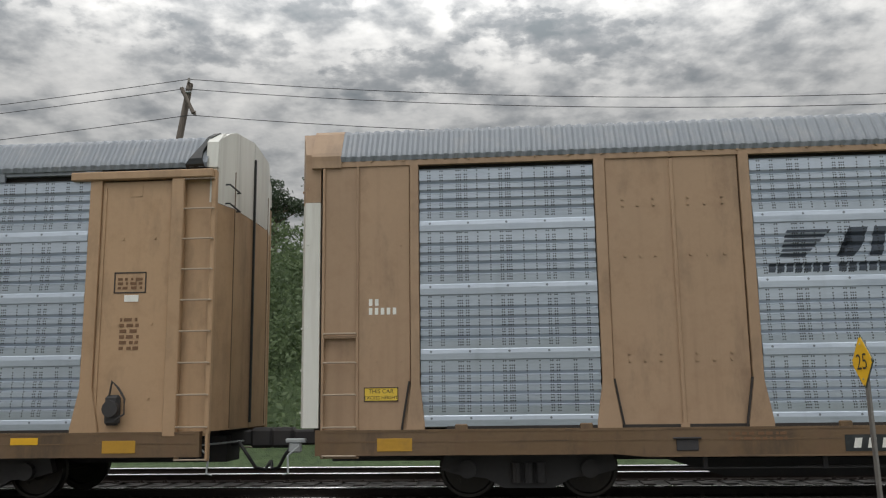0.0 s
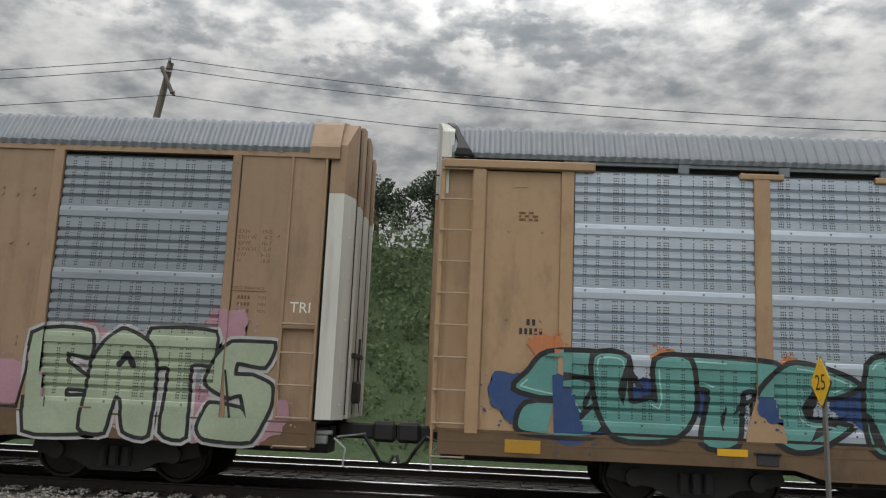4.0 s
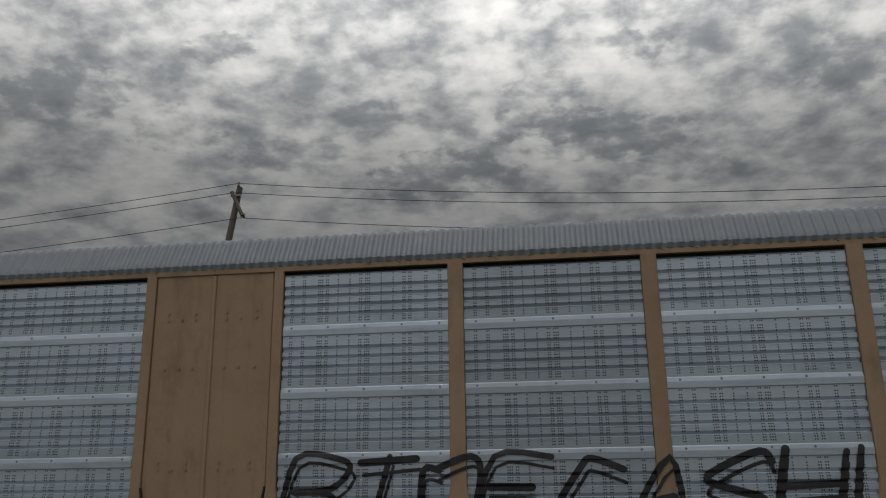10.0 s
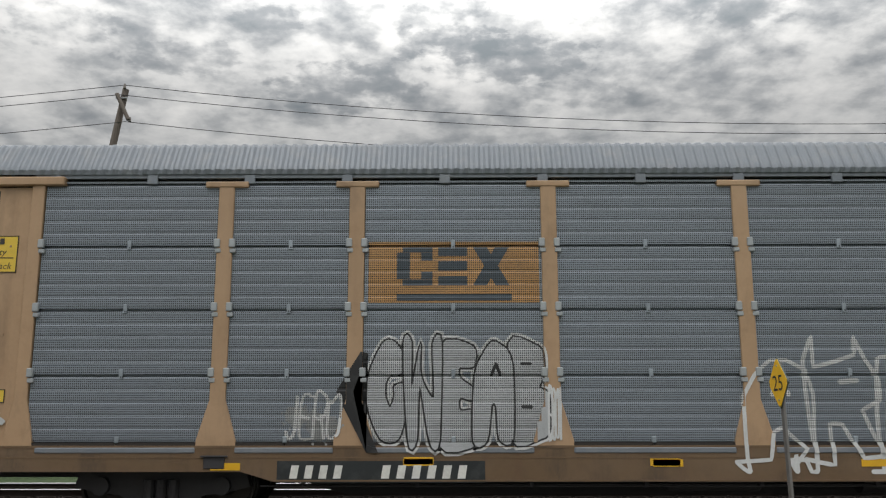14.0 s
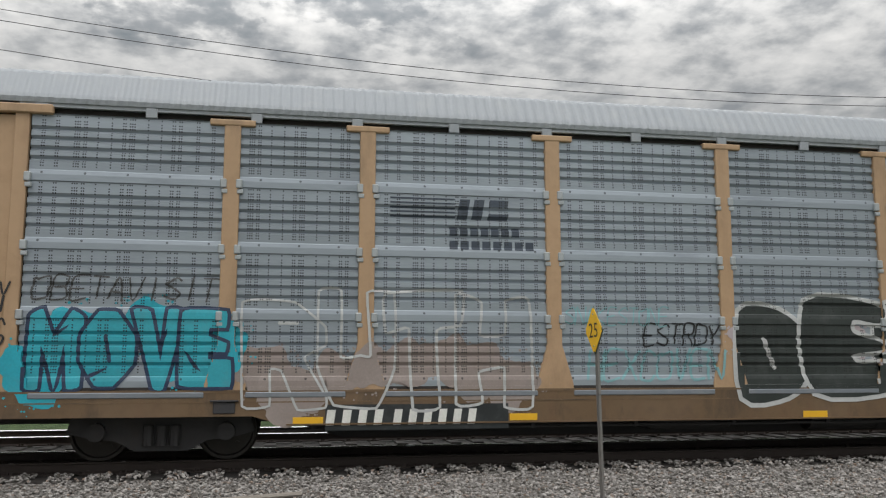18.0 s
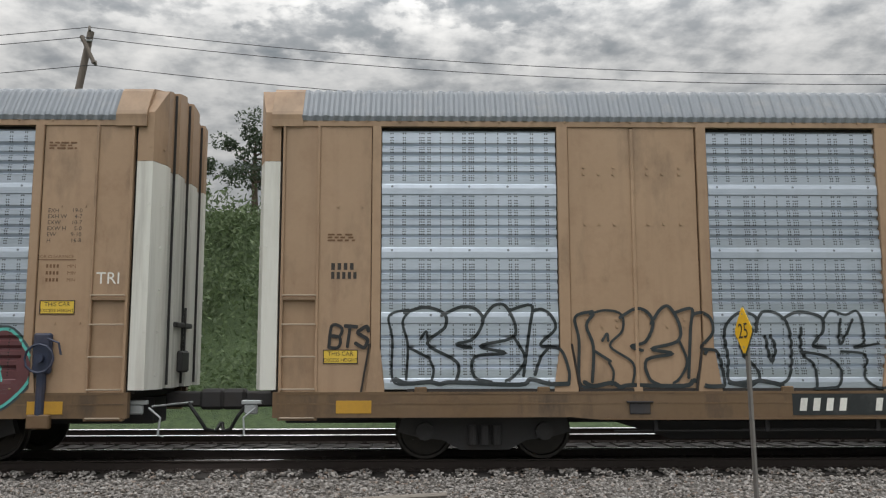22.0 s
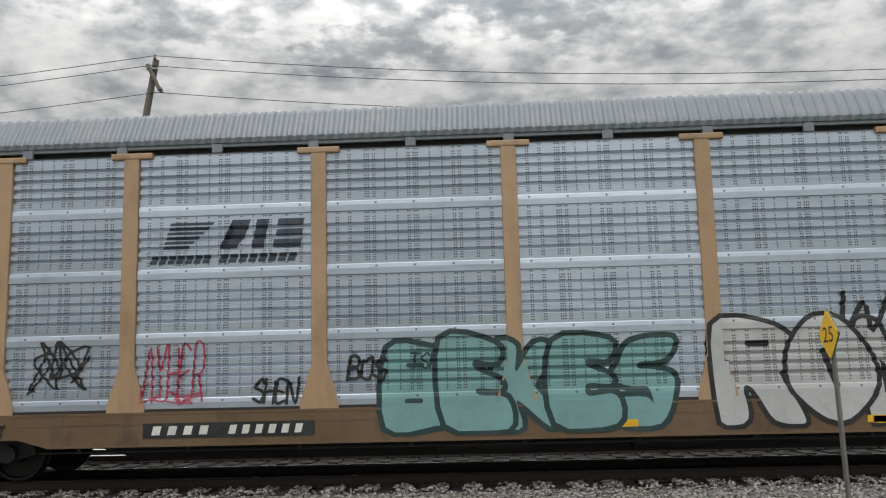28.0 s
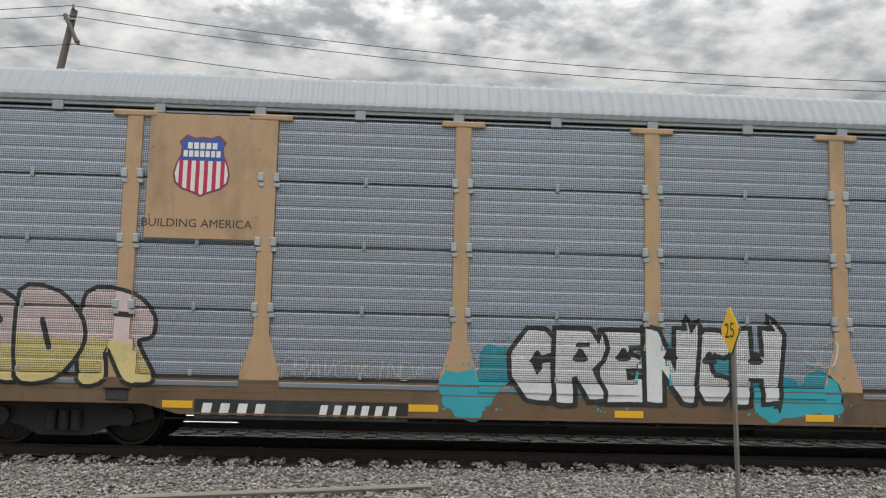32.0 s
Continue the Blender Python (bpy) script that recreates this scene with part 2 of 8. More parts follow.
    if bump:
        b = nt.nodes.new("ShaderNodeBump")
        b.inputs["Strength"].default_value, b.inputs["Distance"].default_value = bump, 0.01
        nt.links.new(math_node(nt, "ADD", n2, math_node(nt, "MULTIPLY", n1, 2.0)), b.inputs["Height"])
        nt.links.new(b.outputs[0], bsdf.inputs["Normal"])
    MATS[name] = m
    return m


def hole_mask(nt, obj, dots):
    """1 on the punched holes of a rack screen. 'rows': uneven columns of holes in four strips a sheet; 'mesh': holes all over."""
    sep = nt.nodes.new("ShaderNodeSeparateXYZ")
    nt.links.new(obj, sep.inputs[0])
    x, z = math_node(nt, "ADD", sep.outputs[0], 40.0), math_node(nt, "ADD", sep.outputs[2], 0.0)
    pitch_x, pitch_z, radius = (0.0305, 0.039, 0.0112) if dots == "rows" else (0.0290, 0.0330, 0.0102)
    if dots == "rows":
        x = math_node(nt, "ADD", math_node(nt, "WRAP", sep.outputs[0], 1.415, -1.415), 1.415)
        in_module = math_node(nt, "MULTIPLY", math_node(nt, "FRACT", math_node(nt, "DIVIDE", z, MODULE)), MODULE)
        z_rib = math_node(nt, "MULTIPLY", math_node(nt, "FRACT", math_node(nt, "DIVIDE", math_node(nt, "SUBTRACT", in_module, 0.189), 0.141)), 0.141)
        z = math_node(nt, "SUBTRACT", z_rib, 0.0125)
    ux, uz = math_node(nt, "DIVIDE", x, pitch_x), math_node(nt, "DIVIDE", z, pitch_z)
    fx = math_node(nt, "MULTIPLY", math_node(nt, "SUBTRACT", math_node(nt, "FRACT", ux), 0.5), pitch_x)
    fz = math_node(nt, "MULTIPLY", math_node(nt, "SUBTRACT", math_node(nt, "FRACT", uz), 0.5), pitch_z)
    rr = math_node(nt, "ADD", math_node(nt, "MULTIPLY", fx, fx), math_node(nt, "MULTIPLY", fz, fz))
    hole = math_node(nt, "LESS_THAN", rr, radius * radius)
    if dots == "rows":
        # columns of holes, as metres from the sheet's edge and how many stand together
        at = math_node(nt, "DIVIDE", math_node(nt, "MULTIPLY", math_node(nt, "ADD", math_node(nt, "FLOOR", ux), 0.5), pitch_x), 2.83)
        stops = []
        for c, k in ((0.15, 2), (0.34, 1), (0.40, 1), (0.60, 2), (0.69, 2), (0.86, 1), (1.05, 1), (1.22, 1), (1.315, 3), (1.54, 1), (1.73, 1), (1.89, 2), (1.975, 2), (2.22, 2), (2.44, 2)):
            h = pitch_x * k / 2
            stops += [((c + 0.115 - h) / 2.83, (1, 1, 1)), ((c + 0.115 + h) / 2.83, (0, 0, 0))]
        n = nt.nodes.new("ShaderNodeValToRGB")
        n.color_ramp.interpolation = "CONSTANT"
        els = n.color_ramp.elements
        els[0].position, els[0].color = 0.0, (0, 0, 0, 1)
        els[1].position, els[1].color = stops[0][0], (1, 1, 1, 1)
        for p, c in stops[1:]:
            els.new(p).color = (*c, 1)
        nt.links.new(at, n.inputs[0])
        hole = math_node(nt, "MULTIPLY", hole, n.outputs[0])
        hole = math_node(nt, "MULTIPLY", hole, math_node(nt, "GREATER_THAN", in_module, 0.19))
        hole = math_node(nt, "MULTIPLY", hole, math_node(nt, "MULTIPLY", math_node(nt, "GREATER_THAN", z, 0.0), math_node(nt, "LESS_THAN", z, 0.117)))
        # dark bolt heads along the flat band
        bx = math_node(nt, "MULTIPLY", math_node(nt, "SUBTRACT", math_node(nt, "FRACT", math_node(nt, "DIVIDE", x, 0.566)), 0.5), 0.566)
        bz = math_node(nt, "SUBTRACT", in_module, 0.125)
        bolt = math_node(nt, "LESS_THAN", math_node(nt, "ADD", math_node(nt, "MULTIPLY", bx, bx), math_node(nt, "MULTIPLY", bz, bz)), 0.00030)
        hole = math_node(nt, "MAXIMUM", hole, math_node(nt, "MULTIPLY", bolt, 0.8))
    return hole


MODULE = 0.945
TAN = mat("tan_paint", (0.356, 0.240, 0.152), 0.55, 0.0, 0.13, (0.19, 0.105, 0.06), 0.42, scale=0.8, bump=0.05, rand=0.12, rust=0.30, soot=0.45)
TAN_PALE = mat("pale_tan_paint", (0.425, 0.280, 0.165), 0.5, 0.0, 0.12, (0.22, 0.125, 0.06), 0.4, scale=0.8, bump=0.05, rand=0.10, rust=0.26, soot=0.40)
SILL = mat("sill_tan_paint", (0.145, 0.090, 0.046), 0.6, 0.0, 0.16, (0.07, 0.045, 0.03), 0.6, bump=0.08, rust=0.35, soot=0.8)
GALV_ROWS = mat("galvanised_screen", (0.50, 0.56, 0.635), 0.34, 0.65, 0.2, (0.22, 0.27, 0.34), 0.65, bump=0.04, dots="rows", streak="flat", rand=0.26, rust=0.16, run_col=(0.16, 0.17, 0.18))
GALV_DARK = mat("dull_galvanised_screen", (0.32, 0.36, 0.40), 0.40, 0.45, 0.14, (0.17, 0.19, 0.22), 0.6, bump=0.04, dots="rows", streak="flat", rand=0.14)
GALV_MESH = mat("galvanised_mesh_screen", (0.355, 0.395, 0.46), 0.5, 0.3, 0.12, (0.30, 0.33, 0.38), 0.5, bump=0.04, dots="mesh", streak="flat", rand=0.12)
GALV_MESH_DARK = mat("dull_mesh_screen", (0.26, 0.295, 0.335), 0.5, 0.2, 0.14, (0.13, 0.142, 0.16), 0.5, bump=0.04, dots="mesh", streak="flat", rand=0.14)
ROOF = mat("galvanised_roof", (0.20, 0.222, 0.25), 0.5, 0.25, 0.12, (0.30, 0.30, 0.30), 0.5, bump=0.05)
ROOF_PALE = mat("pale_roof", (0.30, 0.322, 0.35), 0.55, 0.1, 0.08, (0.4, 0.4, 0.4), 0.35, bump=0.04)
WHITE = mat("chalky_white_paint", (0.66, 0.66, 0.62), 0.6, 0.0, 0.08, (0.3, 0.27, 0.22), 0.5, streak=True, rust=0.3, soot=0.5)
STEEL = mat("galvanised_bracket", (0.40, 0.425, 0.44), 0.45, 0.4, 0.1)
DARK = mat("oily_underframe", (0.038, 0.037, 0.041), 0.75, 0.0, 0.3, (0.06, 0.045, 0.035), 0.5)
BOGIE = mat("grimy_bogie", (0.040, 0.039, 0.041), 0.7, 0.1, 0.3, (0.045, 0.034, 0.027), 0.5)
WHEEL = mat("wheel_steel", (0.035, 0.032, 0.03), 0.45, 0.7, 0.2)
BLACK = mat("black_paint", (0.018, 0.02, 0.022), 0.5, 0.0, 0.2, (0.1, 0.08, 0.06), 0.25)
# dark colour that stands in for shade in gaps and inside the wagons
GAP_SHADE = mat("shadow_gap_seal", (0.03, 0.026, 0.024), 0.8)
YELLOW = mat("yellow_reflector", (0.75, 0.42, 0.02), 0.4, 0.0, 0.08, (0.3, 0.16, 0.03), 0.25)
OLD_YELLOW = mat("worn_yellow_reflector", (0.48, 0.265, 0.03), 0.5, 0.0, 0.2, (0.20, 0.12, 0.04), 0.5)
LABEL = mat("yellow_label", (0.72, 0.50, 0.06), 0.5, 0.0, 0.06)
INK = mat("dark_lettering", (0.035, 0.03, 0.028), 0.6, 0.0, 0.2)
FADED = mat("faded_stencil", (0.17, 0.09, 0.045), 0.7, 0.0, 0.3)
LETTER = mat("white_lettering", (0.78, 0.78, 0.74), 0.5, 0.0, 0.1)


# ---- mesh helpers ----
def part(name, bm, material, parent=None, label="", at=None):
    """Links a bmesh as one mesh object under a thing or a part."""
    me = bpy.data.meshes.new(name)
    bm.to_mesh(me)
    bm.free()
    for m in material if isinstance(material, (list, tuple)) else [material]:
        me.materials.append(m)
    ob = new(name, me)
    if parent is not None:
        ob.parent = parent
    if at is not None:
        ob.location = at
    if label:
        ob["label"] = label
    return ob


def share(ob, parent, at, turn=0.0):
    """Another object on the same mesh."""
    o = new(ob.name.split(".")[0], ob.data)
    o.parent, o.location, o.rotation_euler = parent, at, (0, 0, turn)
    if "label" in ob:
        o["label"] = ob["label"]
    return o


def box(bm, x0, x1, y0, y1, z0, z1, bevel=0.0):
    r = bmesh.ops.create_cube(bm, size=1.0, matrix=Matrix.Translation(((x0 + x1) / 2, (y0 + y1) / 2, (z0 + z1) / 2)) @ Matrix.Diagonal((abs(x1 - x0), abs(y1 - y0), abs(z1 - z0), 1)))
    if bevel:
        es = {e for v in r["verts"] for e in v.link_edges}
        bmesh.ops.bevel(bm, geom=list(es), offset=bevel, segments=1, affect="EDGES")
    return bm


def tube(bm, a, b, r, n=8, r2=None):
    a, b = Vector(a), Vector(b)
    m = Matrix.Translation((a + b) / 2) @ (b - a).to_track_quat("Z", "Y").to_matrix().to_4x4()
    bmesh.ops.create_cone(bm, cap_ends=True, segments=n, radius1=r, radius2=r if r2 is None else r2, depth=(b - a).length, matrix=m)
    return bm


def pipe(bm, pts, r, n=6):
    """One bent tube through points."""
    rings = []
    for i, p in enumerate(pts):
        d = (Vector(pts[min(i + 1, len(pts) - 1)]) - Vector(pts[max(i - 1, 0)])).normalized()
        m = d.to_track_quat("Z", "Y").to_matrix()
        rings.append([bm.verts.new(Vector(p) + m @ Vector((r * math.cos(a * 6.2832 / n), r * math.sin(a * 6.2832 / n), 0))) for a in range(n)])
    for a, b in zip(rings, rings[1:]):
        for i in range(n):
            bm.faces.new((a[i], a[(i + 1) % n], b[(i + 1) % n], b[i]))
    bm.faces.new(rings[0][::-1])
    bm.faces.new(rings[-1])
    return bm


def prism(bm, outline, y0, y1):
    """Outline in x, z, from y0 to y1."""
    front = [bm.verts.new((x, y0, z)) for x, z in outline]
    back = [bm.verts.new((x, y1, z)) for x, z in outline]
    bm.faces.new(front)
    bm.faces.new(back[::-1])
    n = len(outline)
    for i in range(n):
        bm.faces.new((front[i], back[i], back[(i + 1) % n], front[(i + 1) % n]))
    bmesh.ops.recalc_face_normals(bm, faces=bm.faces)
    return bm


def B():
    return bmesh.new()


def text_mesh(words, size, offset=0.0, spacing=1.0, shear=0.0, align="LEFT", res=3):
    """A flat mesh of built-in letters in x, y."""
    cu = bpy.data.curves.new("letters", "FONT")
    cu.body, cu.size, cu.offset, cu.space_character, cu.shear, cu.resolution_u = words, size, offset, spacing, shear, res
    cu.align_x = align
    ob = bpy.data.objects.new("letters", cu)
    me = bpy.data.meshes.new_from_object(ob)
    bpy.data.objects.remove(ob)
    bpy.data.curves.remove(cu)
    return me


def letters(words, x, z, size, material, parent, y=-1.53, name="lettering", label="", align="LEFT", shear=0.0, side=-1):
    me = text_mesh(words, size, align=align, shear=shear)
    me.transform(Matrix.Rotation(radians(90), 4, "X"))
    me.materials.append(material)
    ob = new(name, me)
    ob.parent, ob.location = parent, (x, y, z)
    if label:
        ob["label"] = label
    return ob


def bars(x, z, w, h, n, material, parent, y=-1.53, name="stencil", gap=0.42, slant=0.0, thick=0.004):
    """A row of n plain upright bars in place of characters."""
    step = w / n
    for i in range(n):
        a, b = x + i * step, x + (i + 1 - gap) * step
        part(name, prism(B(), [(a, z), (b, z), (b + slant, z + h), (a + slant, z + h)], y - thick, y), material, parent)


# ---- the rack wagons ----
RUNG = mat("worn_rung_steel", (0.44, 0.36, 0.28), 0.5, 0.3, 0.15)
NAVY_STEEL = mat("dark_blue_brake_paint", (0.03, 0.04, 0.075), 0.5, 0.1, 0.3, (0.10, 0.06, 0.04), 0.4)
TRACK_Y = 13.96
FACE = -1.50
SCREEN_Z, SCREEN_H = 1.045, 3.86
TRI_SCREENS = [(-11.77, -9.19), (-6.94, -4.40), (-4.17, -1.55), (-1.32, 1.32), (1.55, 4.17), (4.40, 6.94), (9.19, 11.77)]
BI_SCREENS = [(-11.75, -9.14), (-8.92, -7.19)] + [(-5.66 + i * 2.83 - 1.305, -5.66 + i * 2.83 + 1.305) for i in range(5)] + [(7.19, 8.92), (9.14, 11.75)]


def screen_profile(style):
    """Heights and outward offsets of a rack screen's folded sheets."""
    pts = []
    for k in range(5):
        z = k * MODULE
        if style == "rows":
            pts += [(z, 0.0), (z + 0.012, 0.022), (z + 0.100, 0.021), (z + 0.155, 0.012), (z + 0.168, 0.0)]
            for s in range(4):
                a = z + 0.330 + s * 0.141
                pts += [(a - 0.046, 0.002), (a - 0.022, -0.034), (a - 0.010, -0.038), (a + 0.034, 0.003)]
        else:
            pts += [(z, -0.05), (z + 0.028, -0.05), (z + 0.032, 0.004)]
            for s in range(5):
                a, w = z + 0.034 + s * 0.182, 0.182
                pts += [(a + 0.05 * w, 0.003), (a + 0.16 * w, 0.008), (a + 0.82 * w, 0.010), (a + 0.94 * w, 0.004)]
    return [p for p in pts if p[0] <= SCREEN_H]


def offset_at(style, z):
    pts = PROFILE[style]
    z = min(max(z, pts[0][0]), pts[-1][0])
    for (z0, o0), (z1, o1) in zip(pts, pts[1:]):
        if z0 <= z <= z1:
            return o0 + (o1 - o0) * (z - z0) / max(z1 - z0, 1e-6)
    return 0.0


PROFILE = {s: screen_profile(s) for s in ("rows", "mesh")}
SCREENS = {}


def rack_screen(parent, x0, x1, style, material, side=-1):
    w = round(x1 - x0, 2)
    key = (w, style, material.name)
    at = ((x0 + x1) / 2, side * -FACE, SCREEN_Z)
    turn = 0.0 if side < 0 else math.pi
    if key in SCREENS:
        return share(SCREENS[key], parent, at, turn)
    bm = B()
    h = w / 2 - 0.006
    left = [bm.verts.new((-h, -o, z)) for z, o in PROFILE[style]]
    right = [bm.verts.new((h, -o, z)) for z, o in PROFILE[style]]
    for i in range(len(left) - 1):
        bm.faces.new((left[i], right[i], right[i + 1], left[i + 1]))
    top = PROFILE[style][-1][0]
    # turned-back edges and top
    for row, s in ((left, -1), (right, 1)):
        back = [bm.verts.new((s * h, 0.06, v.co.z)) for v in row]
        for i in range(len(row) - 1):
            bm.faces.new((row[i], row[i + 1], back[i + 1], back[i]) if s < 0 else (row[i], back[i], back[i + 1], row[i + 1]))
    ob = part("rack_screen", bm, material, parent)
    ob.location, ob.rotation_euler = at, (0, 0, turn)
    SCREENS[key] = ob
    return ob


SHARED = {}


def shared(name, build, material, parent, at, turn=0.0, label=""):
    """Builds a repeated part once and then shares its mesh."""
    if name not in SHARED:
        bm = B()
        build(bm)
        ob = part(name.split("__")[0], bm, material, parent, label)
        SHARED[name] = ob
        ob.location, ob.rotation_euler = at, (0, 0, turn)
        return ob
    return share(SHARED[name], parent, at, turn)


def post_shape(width, base, top, cap):
    def build(bm):
        w = width / 2
        prism(bm, [(-base / 2, 0.94), (base / 2, 0.94), (base / 2, 1.10), (w, 1.66), (w, top), (-w, top), (-w, 1.66), (-base / 2, 1.10)], -0.045, 0.05)
        if cap:
            box(bm, -0.32, 0.32, -0.055, 0.05, top - 0.02, top + 0.075, 0.012)
        bmesh.ops.bevel(bm, geom=[e for e in bm.edges if abs(e.calc_length()) > 0.5], offset=0.008, segments=1, affect="EDGES")
    return build


def bracket(bm):
    """Clip that holds a mesh screen's corner to its post."""
    box(bm, -0.045, 0.045, -0.07, 0.0, -0.02, 0.11, 0.012)
    box(bm, -0.03, 0.06, -0.06, 0.0, -0.10, -0.035, 0.01)


def roof_shell(bm, half, rib, pitch=0.155):
    prof = [(-1.53, 4.99), (-1.54, 5.06), (-1.515, 5.12), (-1.30, 5.475), (-1.245, 5.525), (-1.17, 5.55), (-0.6, 5.69), (0.0, 5.79)]
    prof = prof + [(-y, z) for y, z in prof[-2::-1]]
    n = int(2 * half / pitch) * 4
    rows = []
    for i in range(n + 1):
        x = -half + 2 * half * i / n
        up = rib if i % 4 in (1, 2) else 0.0
        row = []
        for j, (y, z) in enumerate(prof):
            a, b = prof[max(j - 1, 0)], prof[min(j + 1, len(prof) - 1)]
            t = Vector((b[0] - a[0], b[1] - a[1])).normalized()
            o = up if j not in (0, len(prof) - 1) else up * 0.5
            row.append(bm.verts.new((x, y - t.y * o, z + t.x * o)))
        rows.append(row)
    for r0, r1 in zip(rows, rows[1:]):
        for j in range(len(prof) - 1):
            bm.faces.new((r0[j], r1[j], r1[j + 1], r0[j + 1]))
    bmesh.ops.recalc_face_normals(bm, faces=bm.faces)


def arch_outline(grow=0.0, top=None):
    pts = [(-1.52, 4.99), (-1.525, 5.06), (-1.50, 5.12), (-1.285, 5.48), (-1.23, 5.53), (-1.15, 5.555), (-0.6, 5.69), (0.0, 5.79)]
    pts = pts + [(-y, z) for y, z in pts[-2::-1]]
    return [(y * (1 + grow), z + grow) for y, z in pts]


def arch_block(bm, x0, x1, z0, grow=0.0):
    """The wagon's end outline, from x0 to x1, from z0 up to the roof."""
    pts = arch_outline(grow)
    outline = [(pts[0][0], z0)] + pts + [(pts[-1][0], z0)]
    a = [bm.verts.new((x0, y, z)) for y, z in outline]
    b = [bm.verts.new((x1, y, z)) for y, z in outline]
    bm.faces.new(a)
    bm.faces.new(b[::-1])
    for i in range(len(outline)):
        j = (i + 1) % len(outline)
        bm.faces.new((a[i], b[i], b[j], a[j]))
    bmesh.ops.recalc_face_normals(bm, faces=bm.faces)


def arch_z(y):
    pts = arch_outline()
    return float(np.interp(y, [p[0] for p in pts], [p[1] for p in pts]))


def door_folds(bm, z0, z1):
    """Folded end door in plan: chamfered corners and shallow alternating folds, from z0 up to z1 or the roof's arch."""
    side = [(-0.13, -1.40), (-0.13, -1.49), (0.10, -1.49), (0.21, -1.16), (0.21, -0.985), (0.13, -0.955), (0.13, -0.60), (0.21, -0.57), (0.21, -0.20), (0.13, -0.17)]
    plan = side + [(x, -y) for x, y in side[::-1]]
    low = [bm.verts.new((x, y, z0)) for x, y in plan]
    high = [bm.verts.new((x, y, min(z1, arch_z(y) - 0.01))) for x, y in plan]
    for i in range(len(plan) - 1):
        bm.faces.new((low[i], low[i + 1], high[i + 1], high[i]))
    back = [bm.verts.new((0, v.co.y, v.co.z)) for v in high]
    for i in range(len(plan) - 1):
        bm.faces.new((high[i], high[i + 1], back[i + 1], back[i]))
    bmesh.ops.remove_doubles(bm, verts=bm.verts, dist=1e-4)
    bmesh.ops.recalc_face_normals(bm, faces=bm.faces)
    z = z0 + 0.2
    while z < min(z1, 5.0) - 0.1:
        for y in (-1.49, 1.49):
            box(bm, 0.045, 0.075, y - 0.010, y + 0.010, z, z + 0.03)
        for y in (-1.25, 1.25):
            box(bm, 0.175, 0.20, y - 0.02, y + 0.02, z, z + 0.03)
        z += 0.62


def sideframe(bm):
    prism(bm, [(-1.28, 0.42), (-1.22, 0.62), (-0.62, 0.66), (-0.3, 0.72), (0.3, 0.72), (0.62, 0.66), (1.22, 0.62), (1.28, 0.42), (0.98, 0.34), (0.62, 0.30), (0.36, 0.16), (-0.36, 0.16), (-0.62, 0.30), (-0.98, 0.34)], -0.07, 0.07)
    for s in (-1, 1):
        tube(bm, (s * 0.88, -0.16, 0.43), (s * 0.88, 0.0, 0.43), 0.13, 12)
    for x in (-0.18, 0.0, 0.18):
        tube(bm, (x, -0.10, 0.24), (x, -0.10, 0.52), 0.075, 10)


def wheelset_shape(bm):
    prof = [(0.0, 0.06), (0.12, 0.06), (0.15, 0.03), (0.36, 0.02), (0.38, 0.065), (0.42, 0.065), (0.42, -0.055), (0.45, -0.075), (0.43, -0.085), (0.36, -0.08), (0.34, -0.02), (0.0, -0.03)]
    n = 28
    for s in (-1, 1):
        rings = []
        for r, y in prof:
            rings.append([bm.verts.new((r * math.cos(2 * math.pi * i / n), s * (0.755 + y), r * math.sin(2 * math.pi * i / n))) for i in range(n)] if r > 0 else [bm.verts.new((0, s * (0.755 + y), 0))])
        for a, b in zip(rings, rings[1:]):
            for i in range(n):
                j = (i + 1) % n
                if len(a) == 1:
                    bm.faces.new((a[0], b[i], b[j]))
                elif len(b) == 1:
                    bm.faces.new((a[i], a[j], b[0]))
                else:
                    bm.faces.new((a[i], a[j], b[j], b[i]))
        for i in range(3):
            a = i * math.pi * 2 / 3
            tube(bm, (0.24 * math.cos(a), s * 0.77, 0.24 * math.sin(a)), (0.24 * math.cos(a), s * 0.80, 0.24 * math.sin(a)), 0.03, 6)
    tube(bm, (0, -0.95, 0), (0, 0.95, 0), 0.075, 10)
    bmesh.ops.recalc_face_normals(bm, faces=bm.faces)


WHEELSETS = []


def bogie(parent, x):
    """A four-wheeled bogie with side frames, springs, bolster and two wheelsets."""
    bm = B()
    box(bm, -0.22, 0.22, -1.0, 1.0, 0.42, 0.70, 0.03)
    box(bm, -0.5, 0.5, -0.3, 0.3, 0.55, 0.8, 0.03)
    b = part("bogie", bm, BOGIE, parent, "grimy black steel bogie", (x, 0, 0))
    for s in (-1, 1):
        shared("side_frame", sideframe, BOGIE, b, (0, s * 1.0, 0), 0.0 if s < 0 else math.pi)
    for s in (-1, 1):
        w = shared("wheelset", wheelset_shape, WHEEL, b, (s * 0.88, 0, 0.425))
        WHEELSETS.append((w, s))
    return b


def ladder_rungs(parent, x0, x1, zs, y, name="rung"):
    for z in zs:
        def build(bm):
            w = (x1 - x0) / 2
            tube(bm, (-w, -0.05, 0), (w, -0.05, 0), 0.013, 6)
            for s in (-w, w):
                tube(bm, (s, -0.05, 0), (s, 0.02, 0), 0.013, 6)
        shared("rung__%.2f" % (x1 - x0), build, RUNG, parent, ((x0 + x1) / 2, y, z), 0.0 if y < 0 else math.pi)


